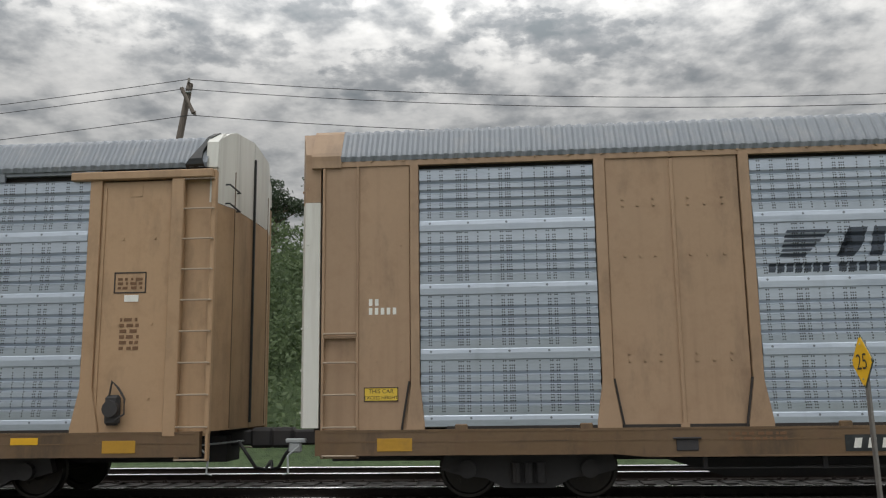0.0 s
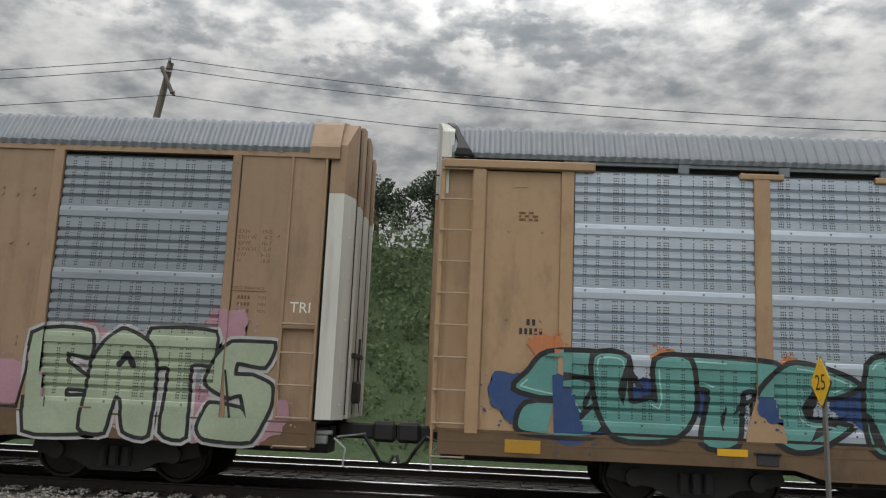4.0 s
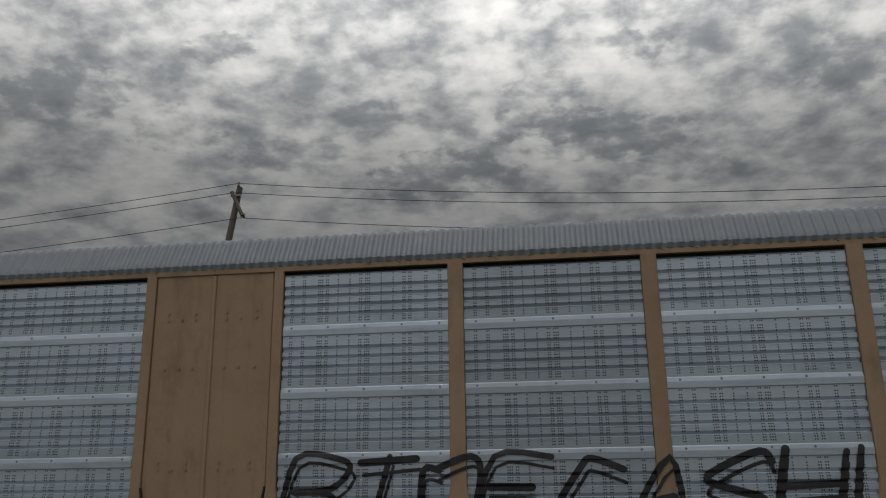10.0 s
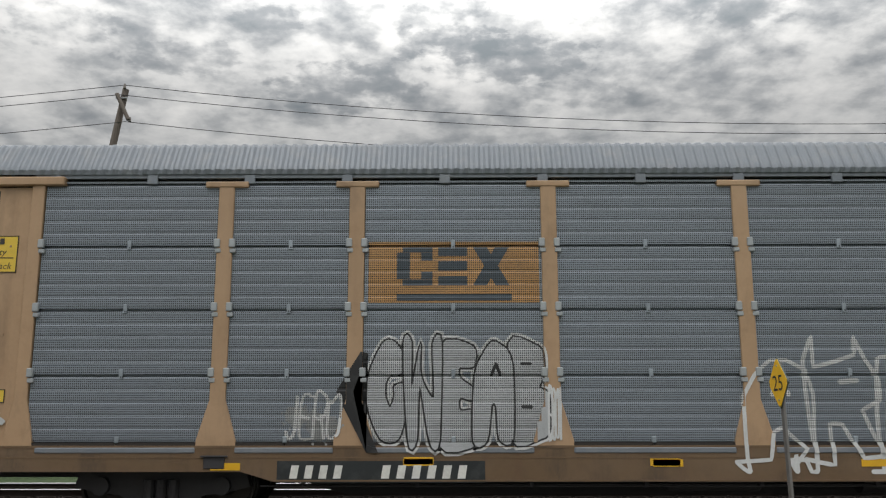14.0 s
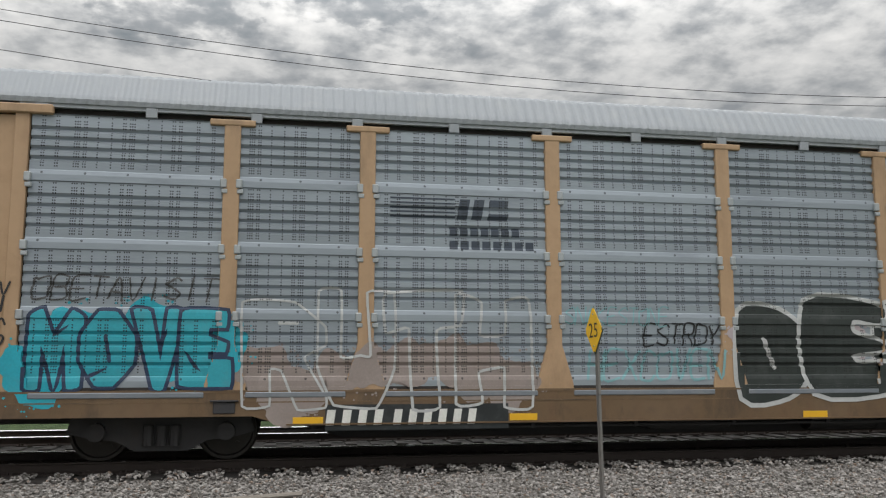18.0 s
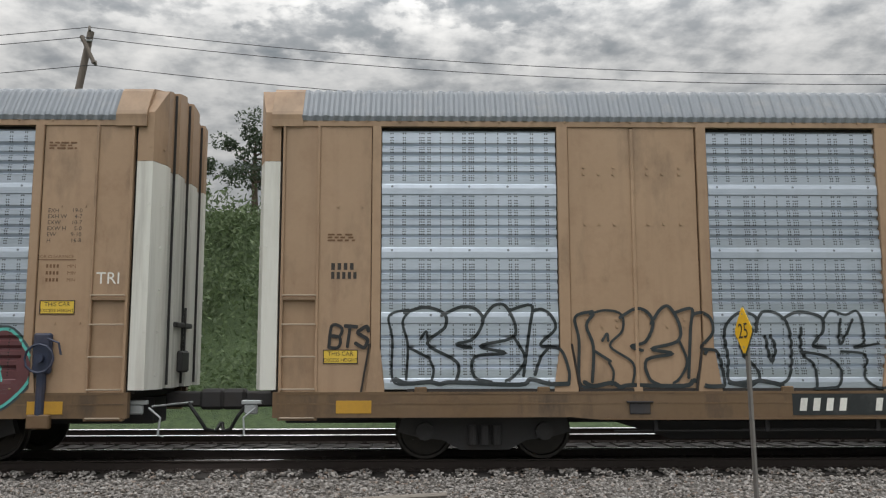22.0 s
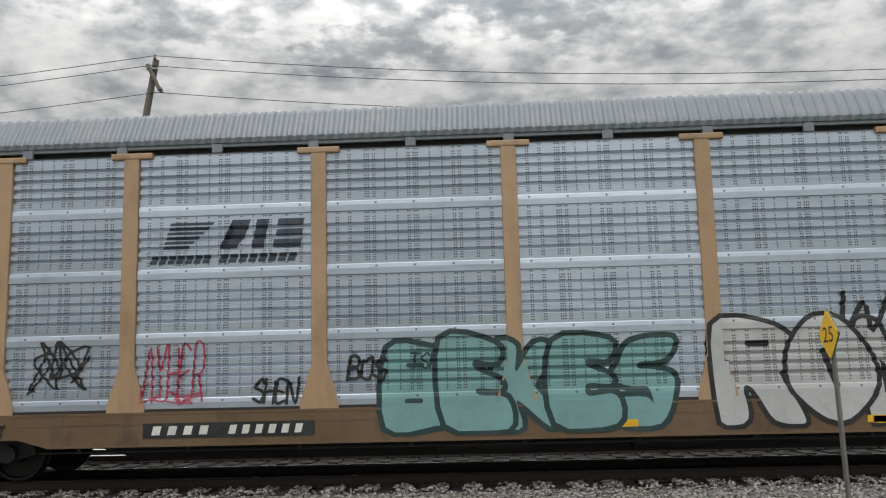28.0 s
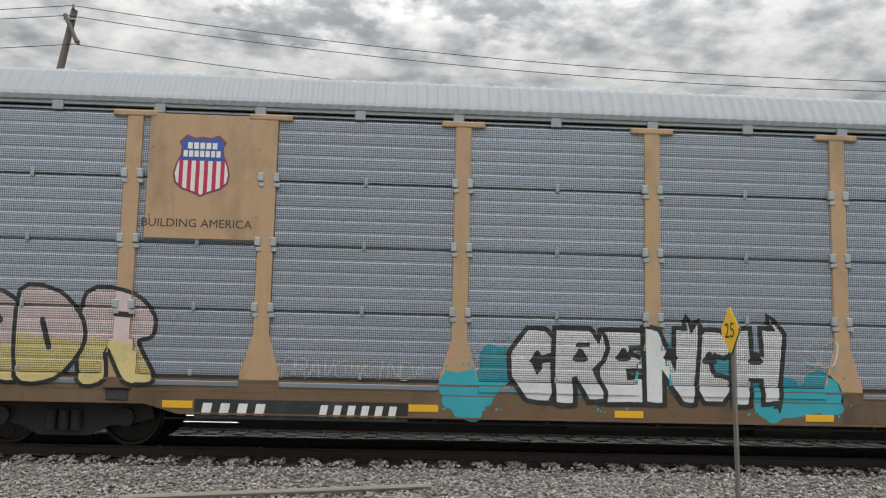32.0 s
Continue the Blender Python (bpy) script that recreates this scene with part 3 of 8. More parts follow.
def reflector(parent, x, z, w=0.42, h=0.1, y=-1.562, material=None):
    bm = B()
    box(bm, -w / 2, w / 2, -0.006, 0.0, 0, h, 0.002)
    return part("reflector", bm, material or YELLOW, parent, "yellow reflective strip", (x, y, z))


def plate(parent, x, z, w, h, material, y, name="plate", label="", rim=None):
    bm = B()
    box(bm, 0, w, -0.008, 0, 0, h)
    ob = part(name, bm, material, parent, label, (x, y, z))
    if rim:
        bm = B()
        for a in ((0, w, 0, 0.012), (0, w, h - 0.012, h), (0, 0.012, 0, h), (w - 0.012, w, 0, h)):
            box(bm, a[0], a[1], -0.012, -0.004, a[2], a[3])
        part("rim", bm, rim, ob)
    return ob


def height_label(parent, x, z, y):
    p = plate(parent, x, z, 0.50, 0.20, LABEL, y, "warning_label", "yellow excess height label", INK)
    letters("THIS CAR", 0.25, 0.115, 0.085, INK, p, -0.0105, align="CENTER")
    letters("EXCESS HEIGHT", 0.25, 0.03, 0.068, INK, p, -0.0105, align="CENTER")


def text_block(parent, x, z, rows, w, h, material, y, name="stencil"):
    """Rows of small illegible stencilling as bars."""
    bm = B()
    rng = random.Random(int(x * 100) + rows)
    for i in range(rows):
        zz, xx = z + (rows - 1 - i) * h * 1.7, x
        while xx < x + w - 0.02:
            ww = rng.uniform(0.03, 0.12)
            box(bm, xx, min(xx + ww, x + w), y - 0.004, y, zz, zz + h)
            xx += ww + rng.uniform(0.02, 0.06)
    return tagged(part(name, bm, material, parent), kind="stuff")


def coupler(parent, end):
    bm = B()
    s = end
    box(bm, s * 13.4, s * 14.05, -0.12, 0.12, 0.74, 0.98, 0.03)
    box(bm, s * 13.95, s * 14.32, -0.2, 0.14, 0.70, 1.02, 0.05)
    part("coupler", bm, BOGIE, parent, "rusty black knuckle coupler")
    bm = B()
    pts = [(s * 13.85, -0.45, 0.82), (s * 14.0, -0.47, 0.62), (s * 14.12, -0.42, 0.42), (s * 14.25, -0.32, 0.38), (s * 14.3, -0.2, 0.5)]
    pipe(bm, pts, 0.028, 8)
    part("air_hose", bm, BLACK, parent, "drooping black rubber air hose")
    bm = B()
    pts = [(s * 13.55, -1.42, 0.80), (s * 13.72, -1.42, 0.66), (s * 13.70, -1.45, 0.42), (s * 13.78, -1.45, 0.40)]
    pipe(bm, pts, 0.016)
    tube(bm, (s * 13.6, -1.42, 0.82), (s * 13.85, -0.2, 0.82), 0.014, 6)
    part("uncoupling_lever", bm, STEEL, parent, "bent galvanised uncoupling lever")


def underframe(parent, half, low, drop):
    """Side sills with their drop between the bogies, the centre sill and the dark floor."""
    for s in (-1, 1):
        outline = [(-half, 0.66), (-half, 1.02), (half, 1.02), (half, 0.66), (drop + 0.45, 0.66), (drop, low), (-drop, low), (-drop - 0.45, 0.66)]
        y0, y1 = (-1.56, -1.44) if s < 0 else (1.44, 1.56)
        part("side_sill", prism(B(), outline, y0, y1), SILL, parent, "dirty tan steel side sill")
        for za, zb, out in ((0.985, 1.012, 0.005), (0.845, 0.862, 0.004)):
            bm = B()
            box(bm, -half + 0.05, half - 0.05, -1.56 - out, -1.55, za, zb)
            if s > 0:
                bmesh.ops.rotate(bm, verts=bm.verts, matrix=Matrix.Rotation(math.pi, 3, "Z"))
            part("sill_ledge", bm, SILL, parent)
        bm = B()
        box(bm, -drop + 0.02, drop - 0.02, -1.585, -1.55, low, low + 0.022)
        if s > 0:
            bmesh.ops.rotate(bm, verts=bm.verts, matrix=Matrix.Rotation(math.pi, 3, "Z"))
        part("sill_flange", bm, SILL, parent)
    for i in range(-5, 6):
        def lug(bm):
            box(bm, -0.03, 0.03, -0.025, 0.025, 0.44, 0.66, 0.006)
        shared("pipe_hanger", lug, DARK, parent, (i * 1.62 + 0.3, -1.40, 0))
    part("train_pipe", tube(B(), (-8.4, -1.40, 0.455), (8.6, -1.40, 0.455), 0.012, 6), BOGIE, parent, "long thin steel rod under the sill")
    # solid dark strips imitate the shadow gap between screens and sill
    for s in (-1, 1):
        part("bottom_slot", box(B(), -half + 1.9, half - 1.9, s * 1.45, s * 1.53, 1.017, 1.062), GAP_SHADE, parent, "dark strip painted as shade in the gap under the screens")
    bm = B()
    box(bm, -half + 0.2, half - 0.2, -1.44, 1.44, 0.90, 1.0)
    box(bm, -half, half, -0.33, 0.33, 0.50, 0.90)
    prism(bm, [(-8.2, 0.52), (8.2, 0.52), (7.3, 0.25), (-7.3, 0.25)], -0.40, 0.40)
    for i in range(-6, 7):
        box(bm, i * 1.25 - 0.08, i * 1.25 + 0.08, -1.42, 1.42, 0.68, 0.9)
    part("underframe", bm, DARK, parent, "oily dark underframe")
    bm = B()
    box(bm, -2.6, -1.2, -1.1, -0.45, 0.36, 0.72, 0.04)
    tube(bm, (0.3, -0.8, 0.5), (1.5, -0.8, 0.5), 0.2, 14)
    box(bm, 2.6, 3.2, -1.2, -0.7, 0.38, 0.7, 0.04)
    tube(bm, (-6.5, -1.25, 0.46), (6.5, -1.25, 0.46), 0.02, 6)
    part("brake_gear", bm, BOGIE, parent, "grimy brake cylinder and pipes")


def inside_shade(parent, half):
    # added dark sheets behind the screens take the place of the shaded inside
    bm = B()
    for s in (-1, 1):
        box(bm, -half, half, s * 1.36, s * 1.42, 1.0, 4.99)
    part("inner_liner", bm, GAP_SHADE, parent, "added dark sheet for the shaded inside of the wagon")


def new_wagon(label):
    e = new("rack_wagon")
    e.empty_display_size = 0.5
    tagged(e, label, "freight wagon", "wagons of the train")
    return e


def roof_for(parent, half, rib, material, name):
    shared("roof__" + name, lambda bm: roof_shell(bm, half, rib), material, parent, (0, 0, 0))


def bolts(bm, xs, zs, y, r=0.014):
    for x in xs:
        for z in zs:
            box(bm, x - r, x + r, y - 0.016, y + 0.01, z - r, z + r)


def wagon_tri(label, screens=None, roof=None, brand=-1, braked=False):
    """Older three-deck rack wagon: tan end bays, two plain tan bays, seven screens a side, folding white end doors."""
    screens, roof = screens or GALV_ROWS, roof or ROOF
    w = new_wagon(label)
    half = 13.39
    underframe(w, half - 0.1, 0.62, 8.6)
    inside_shade(w, half - 0.05)
    roof_for(w, half - 0.42, 0.022, roof, roof.name)
    for s in (-1, 1):
        turn = 0.0 if s < 0 else math.pi

        def cap(bm):
            arch_block(bm, -0.21, 0.24, 4.9, 0.018)
        shared("roof_end", cap, TAN, w, (s * (half - 0.21), 0, 0), turn, "tan roof end cap")

        for name, z0, z1, m, note in (("end_door", 1.05, 4.38, WHITE, "chalky white folding end door"), ("door_head", 4.385, 9.0, TAN, "tan upper part of the end door")):
            shared(name, lambda bm: door_folds(bm, z0, z1), m, w, (s * half, 0, 0), 0.0 if s > 0 else math.pi, note)

        for y in (-0.97, -0.585, -0.185, 0.185, 0.585, 0.97):
            def hinge(bm):
                box(bm, 0.12, 0.17, -0.014, 0.014, 1.1, arch_z(y) - 0.05)
            shared("hinge_bar__%.2f" % y, hinge, BOGIE, w, (s * half, y * s, 0), 0.0 if s > 0 else math.pi)

        def latch(bm):
            box(bm, 0.2, 0.3, -0.30, 0.12, 1.28, 1.62, 0.03)
            box(bm, 0.2, 0.28, -0.55, 0.3, 1.98, 2.06, 0.015)
            tube(bm, (0.27, -0.1, 1.3), (0.27, -0.1, 2.3), 0.02, 6)
        shared("door_latch", latch, BOGIE, w, (s * half, 0, 0), 0.0 if s > 0 else math.pi, "grimy door latch")

        def step(bm):
            box(bm, -0.28, 0.02, -0.06, 0.02, 0.84, 0.90, 0.01)
            box(bm, -0.24, -0.05, -0.05, 0.02, 0.70, 0.84, 0.02)
        shared("end_bracket", step, STEEL, w, (s * (half + 0.1), -1.3, 0), 0.0 if s > 0 else 0.0)
        coupler(w, s)
        bogie(w, s * 10.25)
    for side in (-1, 1):
        turn = 0.0 if side < 0 else math.pi

        def chord(bm):
            box(bm, -half + 0.02, half - 0.02, -0.03, 0.06, 4.905, 5.03, 0.006)
            for i in range(54):
                box(bm, -half + 0.4 + i * 0.49, -half + 0.43 + i * 0.49, -0.045, -0.02, 4.97, 4.99)
        shared("top_chord", chord, TAN, w, (0, side * 1.5, 0), turn)
        for end in (-1, 1):
            def ladder_panel(bm):
                box(bm, -0.245, 0.245, 0.01, 0.07, 2.38, 4.91, 0.006)

            def ladder_back(bm):
                box(bm, -0.245, 0.245, 0.05, 0.09, 1.0, 2.33)

            def ladder_stile(bm):
                box(bm, -0.02, 0.02, -0.02, 0.09, 0.62, 4.91, 0.006)

            def ladder_head(bm):
                box(bm, -0.245, 0.245, -0.015, 0.09, 2.33, 2.378, 0.005)

            def step_box(bm):
                box(bm, -0.24, 0.24, 0.02, 0.08, 0.62, 0.995, 0.01)
            for name, build, dx in (("ladder_panel", ladder_panel, 0), ("ladder_back", ladder_back, 0), ("ladder_stile", ladder_stile, -0.255), ("ladder_stile", ladder_stile, 0.255), ("ladder_head", ladder_head, 0), ("step_box", step_box, 0)):
                shared(name + "__tri", build, TAN, w, (end * (half - 0.445) + dx, side * 1.52, 0), turn)
            ladder_rungs(w, end * (half - 0.445) - 0.235, end * (half - 0.445) + 0.235, (0.66, 1.06, 1.52, 1.98, 2.40), side * 1.52)

            def jack_pad(bm):
                box(bm, -0.15, 0.15, -0.075, -0.06, 0.70, 0.86, 0.01)
                box(bm, -0.19, 0.19, -0.10, -0.055, 0.86, 0.885, 0.006)
            shared("jack_pad", jack_pad, DARK, w, (end * (half - 5.33), side * 1.5, 0), turn, "dark jacking pocket in the sill")

            def label_panel(bm):
                box(bm, -0.385, 0.385, -0.012, 0.05, 1.0, 4.91, 0.006)
                bolts(bm, (-0.1, 0.25), (2.0, 3.7), -0.012)
            shared("bay_panel", label_panel, TAN, w, (end * (half - 1.09), side * 1.5, 0), turn)
            for x, wd, base in ((half - 1.55, 0.13, 0.26), (half - 4.29, 0.16, 0.34), (half - 6.365, 0.15, 0.34)):
                shared("post__%.2f" % wd, post_shape(wd, base, 4.91, False), TAN, w, (end * x, side * 1.5, 0), turn)

            def solid(bm):
                box(bm, -0.95, -0.02, -0.008, 0.05, 1.0, 4.91, 0.008)
                box(bm, 0.02, 0.95, -0.008, 0.05, 1.0, 4.91, 0.008)
                box(bm, -0.03, 0.03, -0.035, 0.03, 1.05, 4.88, 0.01)
                bolts(bm, (-0.72, -0.28, 0.22, 0.7), (4.2, 4.3, 3.45, 1.95, 2.05), -0.008, 0.018)
                bolts(bm, (-0.5, 0.45), (4.2, 3.45, 1.95), -0.008, 0.018)
                box(bm, -0.06, 0.06, -0.04, 0.03, 1.02, 1.08)
            shared("plain_panel", solid, TAN, w, (end * (half - 5.325), side * 1.5, 0), turn, "plain tan double panel with bolt rows")
            # dark slivers draw the shadow line along the splayed post feet
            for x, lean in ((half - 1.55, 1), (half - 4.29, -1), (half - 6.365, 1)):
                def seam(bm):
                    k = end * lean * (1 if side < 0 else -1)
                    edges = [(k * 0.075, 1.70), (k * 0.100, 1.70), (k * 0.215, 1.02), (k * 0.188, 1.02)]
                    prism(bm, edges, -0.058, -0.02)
                shared("foot_seam__%d" % (end * lean * (1 if side < 0 else -1)), seam, GAP_SHADE, w, (end * x, side * 1.5, 0), turn)
            rack_screen(w, *sorted((end * (half - 1.62), end * (half - 4.20))), "rows", screens, side)
            rack_screen(w, *sorted((end * (half - 6.45), end * (half - 8.99))), "rows", screens, side)
            rack_screen(w, *sorted((end * (half - 9.22), end * (half - 11.84))), "rows", screens, side)
            for x in (half - 9.105, half - 11.955):
                shared("post__0.23", post_shape(0.23, 0.46, 4.91, False), TAN, w, (end * x, side * 1.5, 0), turn)
            reflector(w, end * (half - 1.25), 0.72, 0.5, 0.18, -1.562 if side < 0 else 1.568, OLD_YELLOW)
        rack_screen(w, -1.32, 1.32, "rows", screens, side)
        # door hangers below the screens
        for i in range(14):
            x = -half + 2.2 + i * 1.76

            def lug(bm):
                box(bm, -0.09, 0.09, -0.055, 0.02, 1.0, 1.09, 0.015)
            if abs(abs(x) - (half - 5.3)) > 1.1:
                shared("hanger", lug, SILL, w, (x, side * 1.5, 0), turn)
    height_label(w, -(half - 1.05) - 0.25, 1.42, -1.5125)
    height_label(w, half - 1.42, 2.13 if braked else 1.98, -1.5125)
    if braked:
        brake = new("hand_brake")
        brake.parent, brake.location = w, (half - 1.32, -1.5125, 0)
        brake["label"] = "dark blue hand brake with its wheel and chain"
        part("housing", box(B(), -0.13, 0.13, -0.10, 0.0, 1.28, 1.86, 0.03), NAVY_STEEL, brake)
        part("brake_wheel", pipe(B(), [(0.2 * math.cos(i * 0.5236), -0.16 - 0.01 * (i % 2), 1.5 + 0.2 * math.sin(i * 0.5236)) for i in range(13)], 0.018), NAVY_STEEL, brake)
        part("hub", tube(B(), (0, -0.18, 1.5), (0, -0.08, 1.5), 0.06, 10), NAVY_STEEL, brake)
        part("crank", pipe(B(), [(0.1, -0.14, 1.78), (0.26, -0.15, 1.72), (0.30, -0.15, 1.55)], 0.016), NAVY_STEEL, brake)
        part("chain_pipe", tube(B(), (0.0, -0.05, 0.66), (0.0, -0.05, 1.3), 0.065, 10), NAVY_STEEL, brake)
        part("bracket", box(B(), -0.16, 0.16, -0.12, 0.0, 0.52, 0.72, 0.02), SILL, brake)
    return w


HOOD = [(-1.47, 5.40), (-1.25, 5.585), (-0.92, 5.70), (0.0, 5.80)]


def hood_z(y):
    return float(np.interp(-abs(y), [p[0] for p in HOOD], [p[1] for p in HOOD]))


def bulge(y):
    """How far the folded end door stands out at y."""
    return float(np.interp(abs(y), (0.0, 0.92, 1.47), (0.14, 0.12, 0.0)))


def wagon_bi(label, style="rows", screens=None, roof=None, pale_end=True, slots=False, clips=False):
    """Taller rack wagon: tan posts with splayed feet and cap plates, nine screens a side, full ladders at the ends."""
    screens, roof = screens or GALV_ROWS, roof or ROOF
    w = new_wagon(label)
    half = 13.72
    underframe(w, half - 0.1, 0.53, 8.2)
    inside_shade(w, half - 0.05)
    roof_for(w, half - 0.13, 0.022 if roof is ROOF else 0.010, roof, "bi" + roof.name)
    for s in (-1, 1):
        turn = 0.0 if s > 0 else math.pi

        def leaf(bm, y0, y1, z0, z1):
            """One folded door leaf between y0 and y1, up to z1 or the hood's outline."""
            ys = sorted({y0, y1} | {p for p in (-1.12, -0.92, 0.0, 0.92, 1.12) if y0 < p < y1})
            low = [bm.verts.new((bulge(y), y, z0)) for y in ys]
            high = [bm.verts.new((bulge(y), y, min(z1, hood_z(y)))) for y in ys]
            back = [bm.verts.new((-0.10, v.co.y, v.co.z)) for v in high]
            for k in range(len(ys) - 1):
                bm.faces.new((low[k], low[k + 1], high[k + 1], high[k]))
                bm.faces.new((high[k], high[k + 1], back[k + 1], back[k]))
            for k in (0, -1):
                bm.faces.new((low[k], high[k], back[k], bm.verts.new((-0.10, ys[k], z0))))
            bmesh.ops.recalc_face_normals(bm, faces=bm.faces)
        for y0, y1 in ((-1.47, -0.012), (0.012, 1.47)):
            shared("end_door__%.1f" % y0, lambda bm: leaf(bm, y0, y1, 1.02, 4.44), TAN_PALE, w, (s * half, 0, 0), turn, "tan folding end door leaf")
            shared("door_head__%.1f%d" % (y0, pale_end), lambda bm: leaf(bm, y0, y1, 4.445, 9.0), WHITE if pale_end else TAN_PALE, w, (s * half, 0, 0), turn, "white painted upper end" if pale_end else "")

        def hood(bm):
            pts = [(-1.50, 4.99)] + HOOD + [(-y, z) for y, z in HOOD[-2::-1]] + [(1.50, 4.99)]
            a = [bm.verts.new((-0.16, y, z)) for y, z in pts]
            b = [bm.verts.new((0.02, y, z)) for y, z in pts]
            bm.faces.new(b[::-1])
            bm.faces.new(a)
            for k in range(len(pts) - 1):
                bm.faces.new((a[k], b[k], b[k + 1], a[k + 1]))
            bmesh.ops.recalc_face_normals(bm, faces=bm.faces)
        shared("end_hood__%d" % pale_end, hood, WHITE if pale_end else TAN_PALE, w, (s * half, 0, 0), turn, "white painted upper end" if pale_end else "tan upper end")

        def rod(bm):
            box(bm, bulge(0) + 0.002, bulge(0) + 0.035, -0.022, 0.022, 1.1, 5.5)
        shared("door_rod", rod, BLACK, w, (s * half, 0, 0), turn, "black door rod at the seam")

        def crease(bm):
            box(bm, -0.006, 0.006, -0.012, 0.012, 1.05, 5.05)
        for y in (-0.92, 0.92):
            shared("door_crease", crease, SILL, w, (s * (half + bulge(y)), y, 0), turn)

        def rail(bm):
            box(bm, -0.03, 0.05, -0.05, 0.05, 0.98, 4.95, 0.015)
        for y in (-1.47, 1.47):
            shared("corner_post", rail, TAN_PALE, w, (s * (half - 0.03), y, 0), turn)

        def grab(bm):
            pipe(bm, [(bulge(-1.2) - 0.02, -1.2, 0.03), (bulge(-1.2) + 0.07, -1.2, 0.03), (bulge(-0.85) + 0.06, -0.85, -0.03), (bulge(-0.85) - 0.02, -0.85, -0.03)], 0.014)
        for z in (4.75, 4.45):
            shared("grab_handle__%d" % s, lambda bm: (grab(bm), bmesh.ops.scale(bm, vec=(1, s, 1), verts=bm.verts), bmesh.ops.recalc_face_normals(bm, faces=bm.faces)), BLACK if pale_end else STEEL, w, (s * half, 0, z), turn)
        for z in (2.26, 3.86) if slots else ():
            for name, y0, y1 in (("wide", -1.36, -0.62), ("narrow", 0.10, 0.80)):
                def slot(bm):
                    ys = [y0, -0.92, y1] if y0 < -0.92 < y1 else [y0, y1]
                    for ya, yb in zip(ys, ys[1:]):
                        f = [bm.verts.new((bulge(y) + o, y, zz)) for o in (0.012, -0.02) for y, zz in ((ya, 0), (yb, 0), (yb, 0.17), (ya, 0.17))]
                        for q in ((0, 1, 2, 3), (0, 4, 5, 1), (1, 5, 6, 2), (2, 6, 7, 3), (3, 7, 4, 0)):
                            bm.faces.new([f[k] for k in q])
                    bmesh.ops.scale(bm, vec=(1, s, 1), verts=bm.verts)
                    bmesh.ops.recalc_face_normals(bm, faces=bm.faces)
                shared("door_slot__%s%d" % (name, s), slot, BLACK, w, (s * half, 0, z), turn, "dark opening in the end door")

        def flap(bm):
            # a torn strip along the roof's end, from the eave up to the shoulder
            rows = []
            for k, (y, z) in enumerate(((-1.56, 5.0), (-1.565, 5.09), (-1.50, 5.22), (-1.42, 5.35), (-1.33, 5.50), (-1.22, 5.58))):
                a, b = (-0.46, -0.40, -0.33, -0.26, -0.20, -0.15)[k], (-0.17, -0.20, -0.21, -0.17, -0.11, -0.03)[k]
                rows.append([bm.verts.new(p) for p in ((a, y - 0.02, z + 0.02), (b, y - 0.02, z + 0.03), (b, y + 0.05, z - 0.03), (a, y + 0.05, z - 0.03))])
            for p, q in zip(rows, rows[1:]):
                for k in range(4):
                    bm.faces.new((p[k], p[(k + 1) % 4], q[(k + 1) % 4], q[k]))
            bm.faces.new(rows[0][::-1])
            bm.faces.new(rows[-1])
            bmesh.ops.scale(bm, vec=(1, s, 1), verts=bm.verts)
            bmesh.ops.recalc_face_normals(bm, faces=bm.faces)
        shared("roof_flap__%d" % s, flap, BLACK, w, (s * half, 0, 0), turn, "torn dark roof corner seal")
        coupler(w, s)
        bogie(w, s * 9.9)
    for side in (-1, 1):
        turn = 0.0 if side < 0 else math.pi

        def chord(bm):
            box(bm, -half + 1.8, half - 1.8, -0.012, 0.06, 4.93, 5.06, 0.006)
            for i in range(17):
                x = -half + 2.1 + i * 1.46
                box(bm, x - 0.08, x + 0.08, -0.035, 0.02, 4.84, 4.98, 0.008)
        shared("top_chord__" + roof.name, chord, roof, w, (0, side * 1.5, 0), turn, "galvanised eave strip")
        for end in (-1, 1):
            def end_bay(bm):
                box(bm, -0.56, 0.56, -0.005, 0.05, 1.0, 4.80, 0.006)
                prism(bm, [(-0.53, 1.1), (-0.49, 1.1), (-0.49, 4.7), (-0.53, 4.7)], -0.02, 0.0)
                bolts(bm, (-0.2, 0.3), (1.5, 2.6, 3.9), -0.005)
            shared("door_bay", end_bay, TAN_PALE, w, (end * (half - 1.21), side * 1.5, 0), turn, "tan access door bay")

            def hatch(bm):
                box(bm, -0.13, 0.07, -0.012, 0.03, 4.56, 4.74)
            shared("door_hatch__%d" % slots, hatch, BLACK if slots else TAN_PALE, w, (end * (half - 1.21), side * 1.5, 0), turn, "dark opening under the lintel" if slots else "")

            def stile(bm):
                box(bm, -0.10, 0.10, -0.07, 0.05, 0.95, 4.82, 0.015)
            shared("ladder_stile", stile, TAN_PALE, w, (end * (half - 0.565), side * 1.5, 0), turn)

            def ladder_back(bm):
                box(bm, -0.24, 0.24, 0.06, 0.10, 0.95, 4.82)
                box(bm, 0.21, 0.25, -0.02, 0.08, 0.60, 4.82, 0.006)
                box(bm, -0.25, -0.21, -0.02, 0.08, 0.60, 1.0, 0.006)
            shared("ladder_back", ladder_back, TAN_PALE, w, (end * (half - 0.24), side * 1.5, 0), turn if end * side < 0 else turn + math.pi * 0)
            ladder_rungs(w, end * (half - 0.24) - 0.23, end * (half - 0.24) + 0.23, [0.62 + i * 0.465 for i in range(10)], side * 1.5)

            def lintel(bm):
                box(bm, -1.12, 1.12, -0.09, 0.05, 4.82, 4.95, 0.015)
